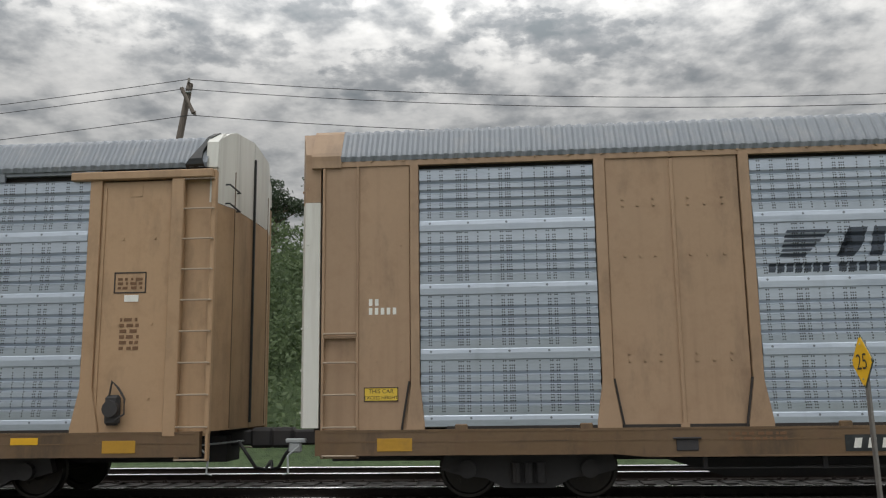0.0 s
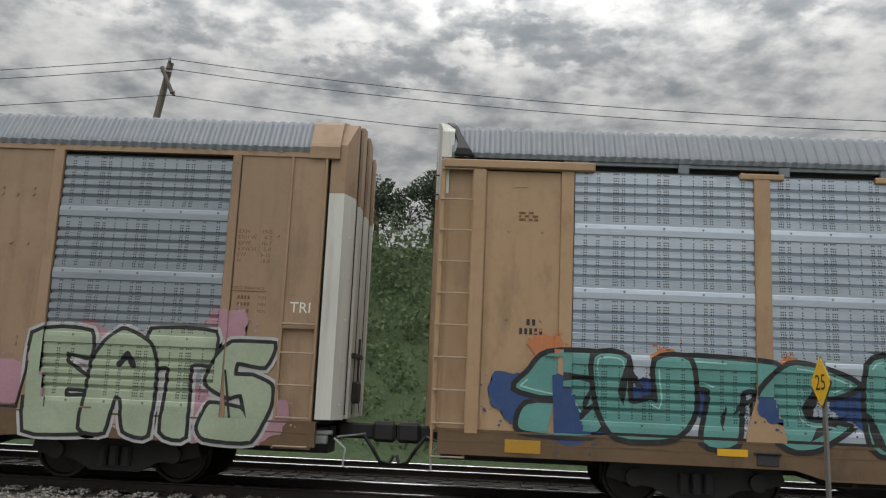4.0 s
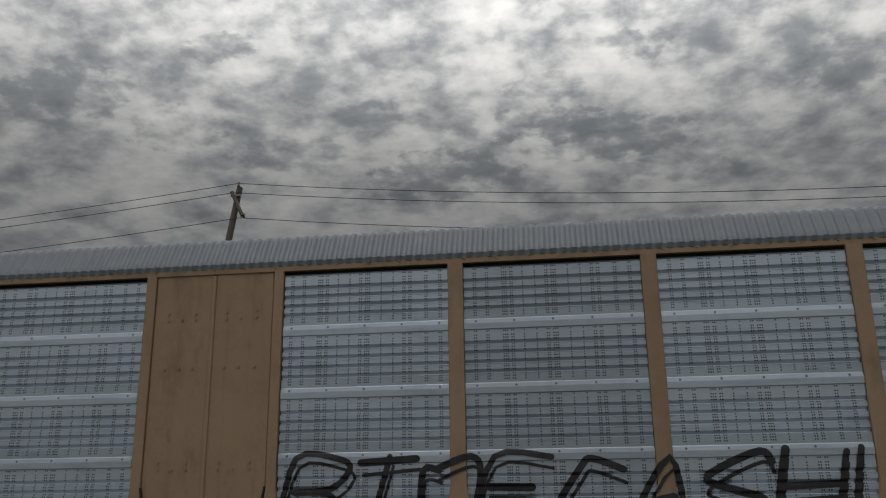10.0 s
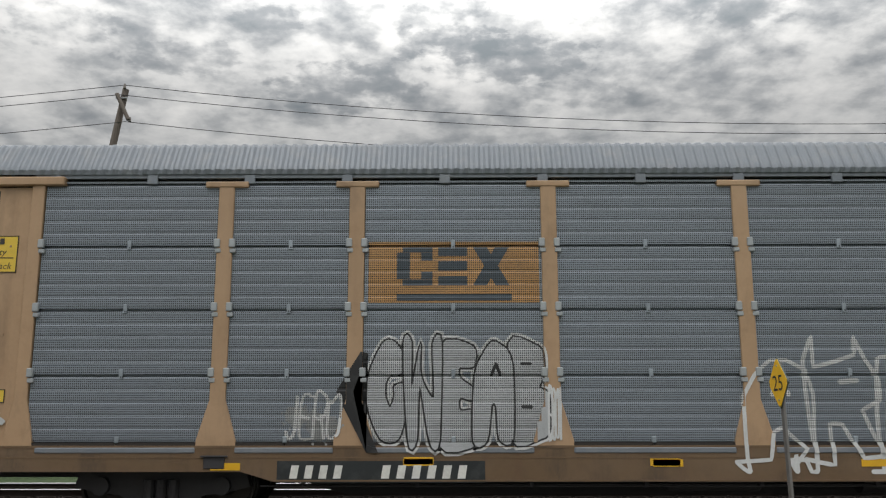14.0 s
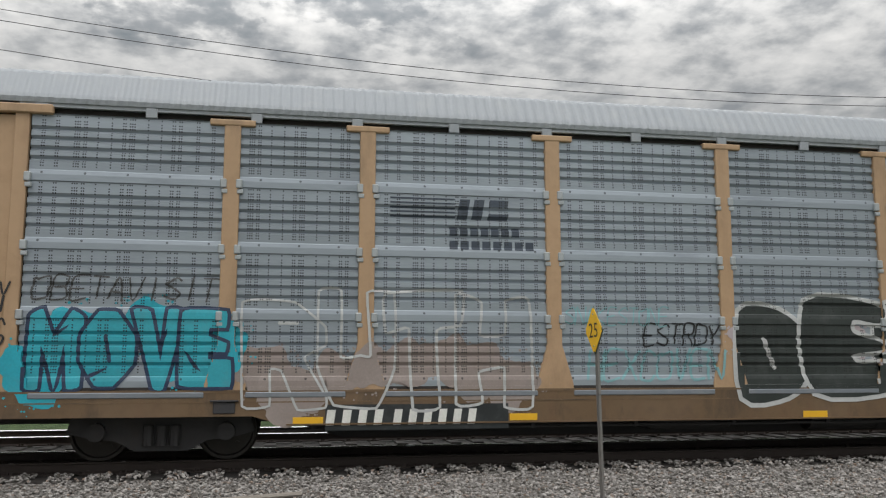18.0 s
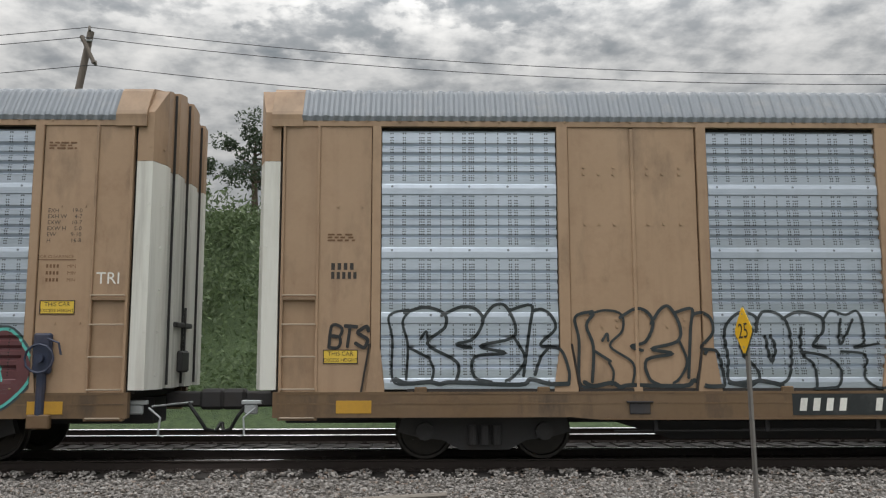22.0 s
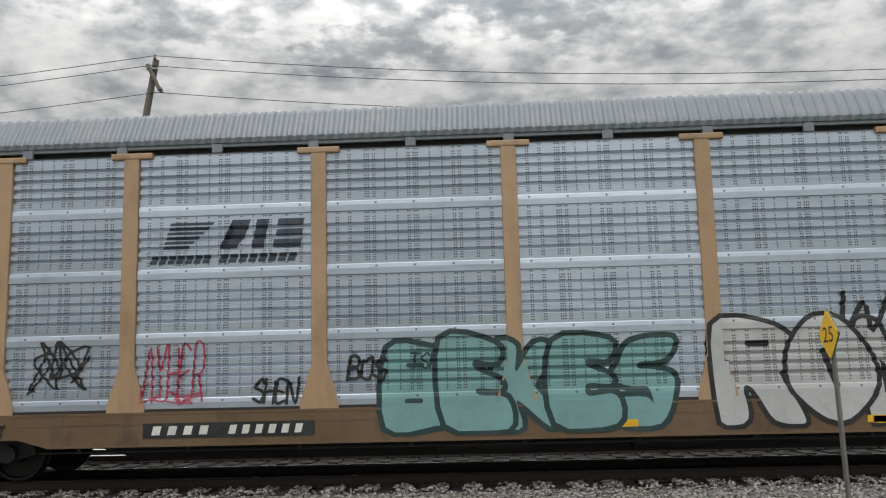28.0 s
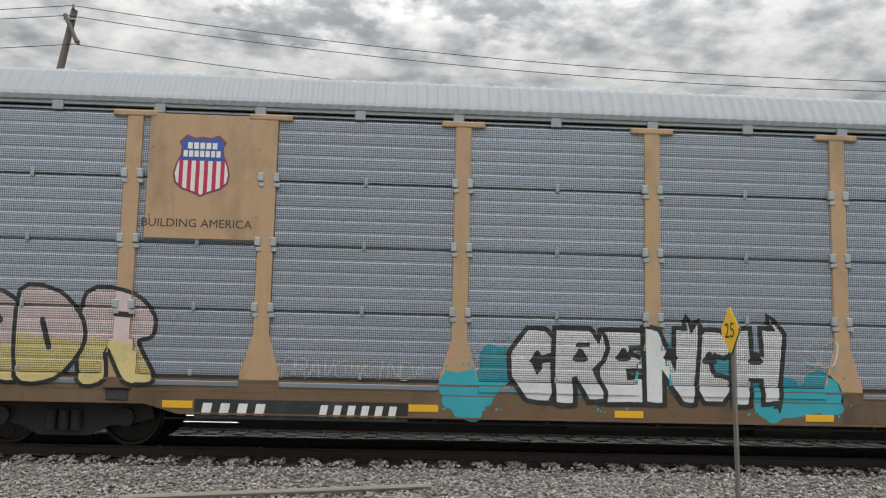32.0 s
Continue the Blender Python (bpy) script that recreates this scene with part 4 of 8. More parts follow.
            shared("end_lintel", lintel, TAN_PALE, w, (end * (half - 1.14), side * 1.5, 0), turn, "tan lintel over the end bay")
            def jack_pad(bm):
                box(bm, -0.15, 0.15, -0.075, -0.06, 0.70, 0.86, 0.01)
                box(bm, -0.19, 0.19, -0.10, -0.055, 0.86, 0.885, 0.006)
            shared("jack_pad", jack_pad, DARK, w, (end * (half - 4.69), side * 1.5, 0), turn, "dark jacking pocket in the sill")
            shared("post__end", post_shape(0.19, 0.42, 4.82, False), TAN_PALE, w, (end * (half - 1.865), side * 1.5, 0), turn)
            rack_screen(w, *sorted((end * (half - 1.97), end * (half - 4.58))), style, screens, side)
            rack_screen(w, *sorted((end * (half - 4.80), end * (half - 6.53))), style, screens, side)
            for x in (4.69, 6.64):
                shared("post__cap", post_shape(0.23, 0.56, 4.80, True), TAN_PALE, w, (end * (half - x), side * 1.5, 0), turn)
            reflector(w, end * (half - 1.3), 0.72, 0.5, 0.18, -1.562 if side < 0 else 1.568, OLD_YELLOW)
            # grab handles and brake stand
        for i in range(5):
            xc = -5.66 + i * 2.83
            rack_screen(w, xc - 1.305, xc + 1.305, style, screens, side)
            if i < 4:
                shared("post__cap", post_shape(0.23, 0.56, 4.80, True), TAN_PALE, w, (xc + 1.415, side * 1.5, 0), turn)
        if clips and side < 0:
            edges = [-half + 1.97, -half + 4.58, -half + 4.80, -half + 6.53]
            xs = edges + [-e for e in edges] + [(-5.66 + i * 2.83) + d for i in range(5) for d in (-1.305, 1.305)]
            for x in xs:
                for k in range(1, 4):
                    shared("screen_clip", bracket, STEEL, w, (x, -1.50, SCREEN_Z + k * MODULE + 0.01), 0.0, "pale galvanised screen clip")
            for a, b in BI_SCREENS:
                def bar(bm):
                    h = (b - a) / 2 - 0.17
                    box(bm, -h, h, -0.075, 0.0, 0.915, 0.995, 0.012)
                shared("screen_rail__%.2f" % (b - a), bar, STEEL if roof is ROOF_PALE else ROOF, w, ((a + b) / 2, -1.50, 0), 0.0, "grey rail under a screen")

                def seam_clip(bm):
                    box(bm, -0.03, 0.03, -0.03, 0.0, -0.05, 0.09, 0.008)
                for k in (range(4) if style == "mesh" else ()):
                    shared("seam_clip", seam_clip, GALV_DARK, w, ((a + b) / 2, -1.50, SCREEN_Z + k * MODULE + 0.01), 0.0)

    def brake(bm):
        box(bm, -0.11, 0.11, -0.12, 0.0, 1.12, 1.56, 0.04)
        tube(bm, (0, -0.17, 1.36), (0, -0.10, 1.36), 0.12, 12)
        pipe(bm, [(-0.06, -0.08, 1.5), (0.0, -0.12, 1.76), (0.1, -0.12, 1.66), (0.2, -0.12, 1.5), (0.2, -0.12, 1.28), (0.08, -0.14, 1.2)], 0.016)
    if not slots:
        shared("hand_brake", brake, BOGIE, w, (half - 1.42, -1.5, 0), 0.0, "grimy black hand brake")
    return w


# ---- ground, tracks, stones ----
def ballast_material():
    m = bpy.data.materials.new("ballast_stone")
    m.use_nodes = True
    nt = m.node_tree
    bsdf = nt.nodes["Principled BSDF"]
    geo = nt.nodes.new("ShaderNodeNewGeometry")
    obj = nt.nodes.new("ShaderNodeTexCoord").outputs["Object"]
    c = ramp(nt, geo.outputs["Random Per Island"], [(0.0, (0.09, 0.08, 0.07)), (0.3, (0.25, 0.235, 0.22)), (0.6, (0.37, 0.35, 0.335)), (0.85, (0.50, 0.475, 0.45)), (1.0, (0.27, 0.20, 0.155))])
    n = noise_tex(nt, obj, 60, 4)
    c = mix(nt, 1.0, c, math_node(nt, "ADD", 0.5, math_node(nt, "MULTIPLY", n, 0.7)), "MULTIPLY")
    nt.links.new(c, bsdf.inputs["Base Color"])
    bsdf.inputs["Roughness"].default_value = 0.85
    return m


def ground_material():
    m = bpy.data.materials.new("ballast_and_earth")
    m.use_nodes = True
    nt = m.node_tree
    bsdf = nt.nodes["Principled BSDF"]
    obj = nt.nodes.new("ShaderNodeTexCoord").outputs["Object"]
    vor = nt.nodes.new("ShaderNodeTexVoronoi")
    vor.inputs["Scale"].default_value = 22
    nt.links.new(obj, vor.inputs["Vector"])
    sepc = nt.nodes.new("ShaderNodeSeparateColor")
    nt.links.new(vor.outputs["Color"], sepc.inputs[0])
    stone = ramp(nt, sepc.outputs[0], [(0.0, (0.06, 0.055, 0.05)), (0.5, (0.22, 0.21, 0.195)), (1.0, (0.38, 0.36, 0.34))])
    n = noise_tex(nt, obj, 0.8, 6)
    stone = mix(nt, math_node(nt, "MULTIPLY", n, 0.5), stone, (0.10, 0.075, 0.055))
    grass = ramp(nt, noise_tex(nt, obj, 5.0, 6), [(0.3, (0.050, 0.078, 0.036)), (0.7, (0.085, 0.125, 0.052))])
    sep = nt.nodes.new("ShaderNodeSeparateXYZ")
    nt.links.new(obj, sep.inputs[0])
    edge = math_node(nt, "ADD", sep.outputs[1], math_node(nt, "MULTIPLY", math_node(nt, "SUBTRACT", noise_tex(nt, obj, 1.1, 5), 0.5), 2.5))
    far = math_node(nt, "GREATER_THAN", edge, 21.6)
    nearby = math_node(nt, "LESS_THAN", edge, 8.0)
    g = math_node(nt, "MAXIMUM", far, math_node(nt, "MULTIPLY", nearby, 0.85))
    # oil and brake dust, plus shade under and behind the train painted into the colour
    oil_and_shade = math_node(nt, "MULTIPLY", math_node(nt, "GREATER_THAN", sep.outputs[1], 12.75), math_node(nt, "LESS_THAN", edge, 23.0))
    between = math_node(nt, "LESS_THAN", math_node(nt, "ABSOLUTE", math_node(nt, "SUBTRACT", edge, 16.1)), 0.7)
    oil_and_shade = math_node(nt, "MULTIPLY", oil_and_shade, math_node(nt, "SUBTRACT", 1.0, math_node(nt, "MULTIPLY", between, 0.1)))
    stone = mix(nt, math_node(nt, "MULTIPLY", oil_and_shade, 0.9), stone, (0.018, 0.017, 0.017))
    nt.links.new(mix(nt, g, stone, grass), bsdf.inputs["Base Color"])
    bsdf.inputs["Roughness"].default_value = 0.95
    b = nt.nodes.new("ShaderNodeBump")
    b.inputs["Distance"].default_value = 0.04
    nt.links.new(vor.outputs["Distance"], b.inputs["Height"])
    nt.links.new(b.outputs[0], bsdf.inputs["Normal"])
    return m


def ground_z(y):
    pts = ((-400, -0.3), (5.0, -0.3), (8.0, -0.46), (10.5, -0.32), (12.45, -0.20), (15.3, -0.20), (15.7, -0.22), (16.3, -0.22), (16.7, -0.20), (19.8, -0.22), (22.0, -0.42), (23.5, -0.2), (27.0, 2.4), (31.0, 6.2), (34.0, 7.4), (60.0, 7.8), (2500.0, 7.8))
    return float(np.interp(y, [p[0] for p in pts], [p[1] for p in pts]))


def build_ground():
    ys = [-2500, -400, -60, -10, 0, 3, 5, 6, 7, 8, 9, 9.8, 10.6, 11.2, 11.8, 12.45, 13, 14, 15, 15.3, 15.7, 16, 16.3, 16.7, 18, 19.8, 20.6, 21.4, 22, 23, 24, 25, 26, 27, 28, 29, 30, 31, 32, 33, 35, 37, 45, 60, 400, 2500]
    xs = [-2500, -400, -120] + [x for x in range(-60, 66, 3)] + [120, 400, 2500]
    bm = B()
    grid = []
    for y in ys:
        row = []
        for x in xs:
            wob = 0.0 if y < 22.5 or abs(x) > 100 else 0.5 * noise.noise((x * 0.15, y * 0.2, 3.0))
            row.append(bm.verts.new((x, y, ground_z(y) + wob)))
        grid.append(row)
    for a, b in zip(grid, grid[1:]):
        for i in range(len(xs) - 1):
            bm.faces.new((a[i], a[i + 1], b[i + 1], b[i]))
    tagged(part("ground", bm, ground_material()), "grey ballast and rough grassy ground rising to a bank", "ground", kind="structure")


build_ground()
STONE = ballast_material()


def scatter_stones():
    """Crushed grey stone on the near shoulder and between the ties: one heap of many stones."""
    rng = np.random.default_rng(5)
    base = B()
    bmesh.ops.create_icosphere(base, subdivisions=1, radius=1.0)
    bv = np.array([v.co[:] for v in base.verts])
    bf = np.array([[v.index for v in f.verts] for f in base.faces])
    base.free()
    spots = []
    n = 34000
    x, y = rng.uniform(-12, 14, n), rng.uniform(10.2, 12.98, n)
    # the tie ends stay clear of stones
    tie = np.abs((x + 16 + 0.25) % 0.5 - 0.25)
    keep = (y < 12.50 + 0.08 * np.sin(x * 5.0)) | (tie > 0.115)
    x, y = x[keep], y[keep]
    spots.append(np.stack([x, y, rng.uniform(0.012, 0.031, len(x))], 1))
    pts = np.concatenate(spots)
    m = len(pts)
    z = np.array([ground_z(v) for v in pts[:, 1]]) + rng.uniform(-0.01, 0.035, m) + 0.045 * np.clip((pts[:, 1] - 12.40) / 0.12, 0, 1)
    verts = bv[None] * rng.uniform(0.65, 1.25, (m, len(bv), 1))
    verts = verts * rng.uniform(0.7, 1.3, (m, 1, 3)) * pts[:, None, 2:3]
    a = rng.uniform(0, 6.28, m)
    c, s = np.cos(a)[:, None], np.sin(a)[:, None]
    vx = verts[..., 0] * c - verts[..., 1] * s + pts[:, None, 0]
    vy = verts[..., 0] * s + verts[..., 1] * c + pts[:, None, 1]
    vz = verts[..., 2] * 0.65 + z[:, None]
    allv = np.stack([vx, vy, vz], -1).reshape(-1, 3)
    allf = (bf[None] + (np.arange(m) * len(bv))[:, None, None]).reshape(-1, 3)
    me = bpy.data.meshes.new("ballast")
    me.from_pydata(allv.tolist(), [], allf.tolist())
    me.materials.append(STONE)
    tagged(new("ballast", me), "loose crushed grey ballast stones", "ballast", kind="stuff")


RAIL_SIDE = mat("rusty_rail", (0.042, 0.032, 0.028), 0.75, 0.2, 0.25, (0.02, 0.015, 0.012), 0.4)
RAIL_TOP = mat("polished_rail_head", (0.62, 0.62, 0.63), 0.24, 1.0, 0.1, (0.2, 0.17, 0.15), 0.2)
TIE = mat("creosoted_tie", (0.024, 0.021, 0.019), 0.9, 0.0, 0.35, (0.05, 0.042, 0.036), 0.35, bump=0.5, rand=0.5)


def build_track(y, name, x0, x1, label):
    t = new(name)
    t.location = (0, y, 0)
    tagged(t, label, "railway track", kind="structure")
    for s in (-0.755, 0.755):
        bm = B()
        prof = [(-0.07, -0.17), (0.07, -0.17), (0.07, -0.155), (0.012, -0.13), (0.012, -0.04), (0.036, -0.03), (0.036, -0.018), (0.032, -0.009), (0.020, -0.0035), (0.008, -0.001), (-0.008, -0.001), (-0.020, -0.0035), (-0.032, -0.009), (-0.036, -0.018), (-0.036, -0.03), (-0.012, -0.04), (-0.012, -0.13), (-0.07, -0.155)]
        a = [bm.verts.new((-300, s + p, z)) for p, z in prof]
        b = [bm.verts.new((300, s + p, z)) for p, z in prof]
        bm.faces.new(a)
        bm.faces.new(b[::-1])
        for i in range(len(prof)):
            j = (i + 1) % len(prof)
            f = bm.faces.new((a[i], b[i], b[j], a[j]))
            f.material_index = 1 if (i in range(7, 13) if s > 0 or y > 16 else i in range(10, 12)) else 0
            f.smooth = 6 <= i <= 12
        bmesh.ops.recalc_face_normals(bm, faces=bm.faces)
        part("rail", bm, [RAIL_SIDE, RAIL_TOP], t, "rusty rail with a polished head")
    bm = B()
    box(bm, -0.11, 0.11, -1.42, 1.42, -0.345, -0.17, 0.012)
    first = part("tie", bm, TIE, t)
    rng = random.Random(int(y * 10))
    n = int((x1 - x0) / 0.5)
    for i in range(n):
        at = (x0 + i * 0.5 + rng.uniform(-0.03, 0.03), rng.uniform(-0.06, 0.06), rng.uniform(-0.012, 0.004))
        if i == 0:
            first.location = at
        else:
            o = share(first, t, at, rng.uniform(-0.02, 0.02))
    bm = B()
    for i in range(n):
        for s in (-0.755, 0.755):
            x = x0 + i * 0.5
            box(bm, x - 0.09, x + 0.09, s - 0.17, s + 0.17, -0.172, -0.153)
            for d in (-0.1, 0.1):
                box(bm, x - 0.012, x + 0.03, s + d - 0.02, s + d + 0.02, -0.16, -0.118)
                box(bm, x - 0.05, x - 0.02, s + d * 1.3 - 0.02, s + d * 1.3 + 0.02, -0.16, -0.122)
    tagged(part("tie_plates", bm, RAIL_SIDE, t, "rusty tie plates and spikes"), kind="stuff")
    return t


# ---- speed sign ----
def build_sign():
    s = new("speed_sign")
    s.location = SIGN_AT
    s.rotation_euler = (0, radians(-2.0), radians(-84))
    tagged(s, "yellow diamond speed sign on a thin steel post", "road sign")
    bm = B()
    prism(bm, [(0, -0.30), (0.235, 0.0), (0, 0.30), (-0.235, 0.0)], -0.006, 0.0)
    bmesh.ops.bevel(bm, geom=[e for e in bm.edges if abs(e.verts[0].co.y - e.verts[1].co.y) > 0.003], offset=0.03, segments=3, affect="EDGES")
    board = part("board", bm, mat("sign_yellow", (0.86, 0.50, 0.02), 0.4, 0.0, 0.05, (0.4, 0.25, 0.05), 0.15), s, "faded yellow sign board")
    letters("25", 0.0, -0.09, 0.26, INK, board, -0.009, align="CENTER", name="number")
    for z in (0.2, -0.2):
        part("bolt", tube(B(), (0, -0.012, z), (0, 0.0, z), 0.012, 8), STEEL, board)
    bm = B()
    prism(bm, [(0, -0.30), (0.235, 0.0), (0, 0.30), (-0.235, 0.0)], 0.001, 0.018)
    part("backing", bm, mat("sign_backing", (0.10, 0.12, 0.11), 0.5, 0.3), s, "dark sign backing plate")
    bm = B()
    box(bm, -0.032, 0.032, 0.018, 0.026, -2.3, 0.24)
    for x in (-0.032, 0.026):
        box(bm, x, x + 0.006, 0.02, 0.05, -2.3, 0.24)
    part("post", bm, mat("weathered_post", (0.22, 0.21, 0.20), 0.6, 0.5, 0.2), s, "weathered steel sign post")


# ---- utility pole and wires ----
WOOD = mat("weathered_pole_wood", (0.16, 0.135, 0.115), 0.85, 0.0, 0.25, (0.06, 0.05, 0.045), 0.5, streak=True)


def build_pole(x, y, top, lean):
    p = new("utility_pole")
    p.location = (x, y, 0)
    tagged(p, "weathered wooden utility pole with a slanted brace", "utility pole", "utility poles")
    bm = B()
    tube(bm, (-lean, 0, -0.6), (0, 0, top), 0.165, 14, 0.10)
    part("shaft", bm, WOOD, p, "tapered wooden shaft")
    bm = B()
    a, b = Vector((-0.20, -0.2, top - 0.22)), Vector((0.24, -0.25, top - 1.10))
    tube(bm, a, b, 0.065, 8)
    part("brace", bm, WOOD, p, "slanted wooden brace arm")
    for dx, z in ((0.0, top), (-0.18, top - 0.33), (0.24, top - 1.12)):
        part("insulator", tube(B(), (dx, -0.12, z), (dx, -0.12, z + 0.14), 0.05, 8, 0.035), mat("porcelain", (0.22, 0.2, 0.18), 0.3), p, "small brown insulator")
    part("bracket", tube(B(), (-0.25, -0.12, top - 0.33), (0.1, -0.12, top - 0.33), 0.035, 6), STEEL, p)
    return p


def build_wires():
    poles = WIRE_POLES
    for drop, dx in ((0.1, 0.0), (-0.22, -0.15), (-1.12, 0.1)):
        for (xa, ya, za), (xb, yb, zb) in zip(poles, poles[1:]):
            bm = B()
            sag = (0.018 if xa < -20 else 0.0305) * math.hypot(xb - xa, yb - ya)
            pts = []
            for i in range(25):
                u = i / 24
                pts.append((xa + (xb - xa) * u + dx, ya + (yb - ya) * u - 0.12, za + (zb - za) * u + drop - sag * 4 * u * (1 - u)))
            pipe(bm, pts, 0.011)
            tagged(part("power_line", bm, BLACK), "thin black overhead wire between poles", "cable", "overhead wires")


# ---- trees, shrubs ----
def leaf_material(name, a, b):
    m = bpy.data.materials.new(name)
    m.use_nodes = True
    nt = m.node_tree
    bsdf = nt.nodes["Principled BSDF"]
    geo = nt.nodes.new("ShaderNodeNewGeometry")
    c = ramp(nt, geo.outputs["Random Per Island"], [(0.0, a), (1.0, b)])
    nt.links.new(c, bsdf.inputs["Base Color"])
    bsdf.inputs["Roughness"].default_value = 0.6
    trans = nt.nodes.new("ShaderNodeBsdfTranslucent")
    nt.links.new(c, trans.inputs[0])
    add = nt.nodes.new("ShaderNodeMixShader")
    add.inputs[0].default_value = 0.35
    nt.links.new(bsdf.outputs[0], add.inputs[1])
    nt.links.new(trans.outputs[0], add.inputs[2])
    nt.links.new(add.outputs[0], nt.nodes["Material Output"].inputs[0])
    return m


LEAF = leaf_material("bank_leaves", (0.085, 0.125, 0.058), (0.15, 0.205, 0.095))
LEAF_DARK = leaf_material("tree_leaves", (0.035, 0.055, 0.032), (0.075, 0.105, 0.058))
BARK = mat("bark", (0.10, 0.075, 0.055), 0.9, 0.0, 0.3, bump=0.6)


def leaf_cloud(centres, radii, per, size, seed, squash=0.8):
    """Many small leaf blades round clump centres; returns a mesh."""
    rng = np.random.default_rng(seed)
    centres, radii = np.array(centres), np.array(radii)
    idx = np.repeat(np.arange(len(centres)), per)
    d = rng.normal(size=(len(idx), 3))
    d /= np.linalg.norm(d, axis=1)[:, None]
    p = centres[idx] + d * (radii[idx] * rng.uniform(0.35, 1.0, len(idx)) ** 0.6)[:, None] * np.array([1, 1, squash])
    u = rng.normal(size=p.shape)
    u /= np.linalg.norm(u, axis=1)[:, None]
    v = np.cross(u, rng.normal(size=p.shape))
    v /= np.linalg.norm(v, axis=1)[:, None]
    s = size * rng.uniform(0.6, 1.4, len(p))[:, None]
    q = np.stack([p - u * s, p - v * s * 0.45, p + u * s, p + v * s * 0.45], 1).reshape(-1, 3)
    me = bpy.data.meshes.new("leaves")
    me.from_pydata(q.tolist(), [], np.arange(len(q)).reshape(-1, 4).tolist())
    return me


def tree_proto(seed, height, spread):
    rng = random.Random(seed)
    t = new("tree")
    tagged(t, "leafy dark green tree with an airy crown on the bank", "tree", "trees on the bank")
    bm = B()
    limbs = []
    tube(bm, (0, 0, -0.5), (0.1, 0, height * 0.55), 0.16, 9, 0.09)
    tube(bm, (0.1, 0, height * 0.55), (0.0, 0.1, height * 0.95), 0.09, 7, 0.02)
    for i in range(11):
        z = height * rng.uniform(0.35, 0.85)
        a = rng.uniform(0, 6.28)
        r = spread * rng.uniform(0.5, 1.0) * (1.15 - 0.6 * z / height)
        end = (math.cos(a) * r, math.sin(a) * r, z + rng.uniform(0.1, 0.5))
        tube(bm, (0.05, 0, z), end, 0.05, 6, 0.012)
        limbs.append(end)
    part("trunk", bm, BARK, t, "grey-brown trunk and limbs")
    centres, radii = [], []
    for e in limbs + [(0, 0, height * 0.95), (0.2, 0.1, height * 0.8)]:
        for k in range(3):
            centres.append((e[0] + rng.uniform(-0.5, 0.5), e[1] + rng.uniform(-0.5, 0.5), e[2] + rng.uniform(-0.4, 0.5)))
            radii.append(rng.uniform(0.3, 0.6))
    me = leaf_cloud(centres, radii, 110, 0.075, seed)
    me.materials.append(LEAF_DARK)
    crown = new("crown", me)
    crown.parent = t
    return t


def build_bank():
    """Leafy scrub that covers the bank behind the tracks."""
    rng = random.Random(9)
    for k in range(3):
        centres, radii = [], []
        for i in range(430):
            x = rng.uniform(-36, 42)
            y = rng.uniform(23.9 + 2.9 * k, 27.2 + 3.0 * k)
            centres.append((x, y, ground_z(y) + rng.uniform(-0.2, 0.9) + 0.5 * math.sin(x * 0.7 + k)))
            radii.append(rng.uniform(0.6, 1.5))
        me = leaf_cloud(centres, radii, 150, 0.095, 20 + k, 0.75)
        me.materials.append(LEAF)
        tagged(new("scrub", me), "dense light green scrub covering the bank", "shrubs", kind="stuff")
    protos = [tree_proto(3, 3.1, 1.5), tree_proto(8, 3.7, 1.7), tree_proto(14, 2.5, 1.4)]
    spots = TREES
    for i, (x, y, h) in enumerate(spots):
        p = protos[i % 3]
        m = Matrix.Translation((x, y, ground_z(y) - 0.2)) @ Matrix.Rotation(i * 1.3, 4, "Z")
        if i < 3:
            p.matrix_basis = m
        else:
            copy_thing(p, m)


# ---- shelter and railing beside the track ----
NAVY = mat("dark_blue_steel", (0.018, 0.028, 0.042), 0.45, 0.2, 0.1, (0.05, 0.05, 0.05), 0.2)
FENCE = mat("black_fence_paint", (0.012, 0.013, 0.015), 0.4, 0.2, 0.1)


def build_shelter():
    s = new("platform_shelter")
    s.location = SHELTER_AT
    tagged(s, "dark blue steel shelter canopy on slim posts", "shelter")
    bm = B()
    box(bm, -6.0, 0, -5.0, 0, 0.0, 0.05)
    for i in range(9):
        box(bm, -0.75 - i * 0.62, -0.69 - i * 0.62, -5.0, 0, -0.10, 0.0)
    box(bm, -6, 0, -2.6, -2.45, -0.18, 0.0)
    part("canopy", bm, NAVY, s, "dark underside of the canopy").rotation_euler = (radians(-8.3), 0, 0)
    bm = B()
    box(bm, -6.03, 0.03, 0.0, 0.04, -0.03, 0.10)
    box(bm, 0.0, 0.04, -5.03, 0.04, -0.03, 0.10)
    part("fascia", bm, mat("pale_roof_edge", (0.45, 0.48, 0.5), 0.5, 0.3), s, "pale metal roof edge").rotation_euler = (radians(-8.3), 0, 0)
    for x, y, r in SHELTER_POSTS:
        bm = B()
        box(bm, x - r, x + r, y - r, y + r, -3.55, -0.1, 0.01)
        part("post", bm, NAVY, s, "slim dark steel post")


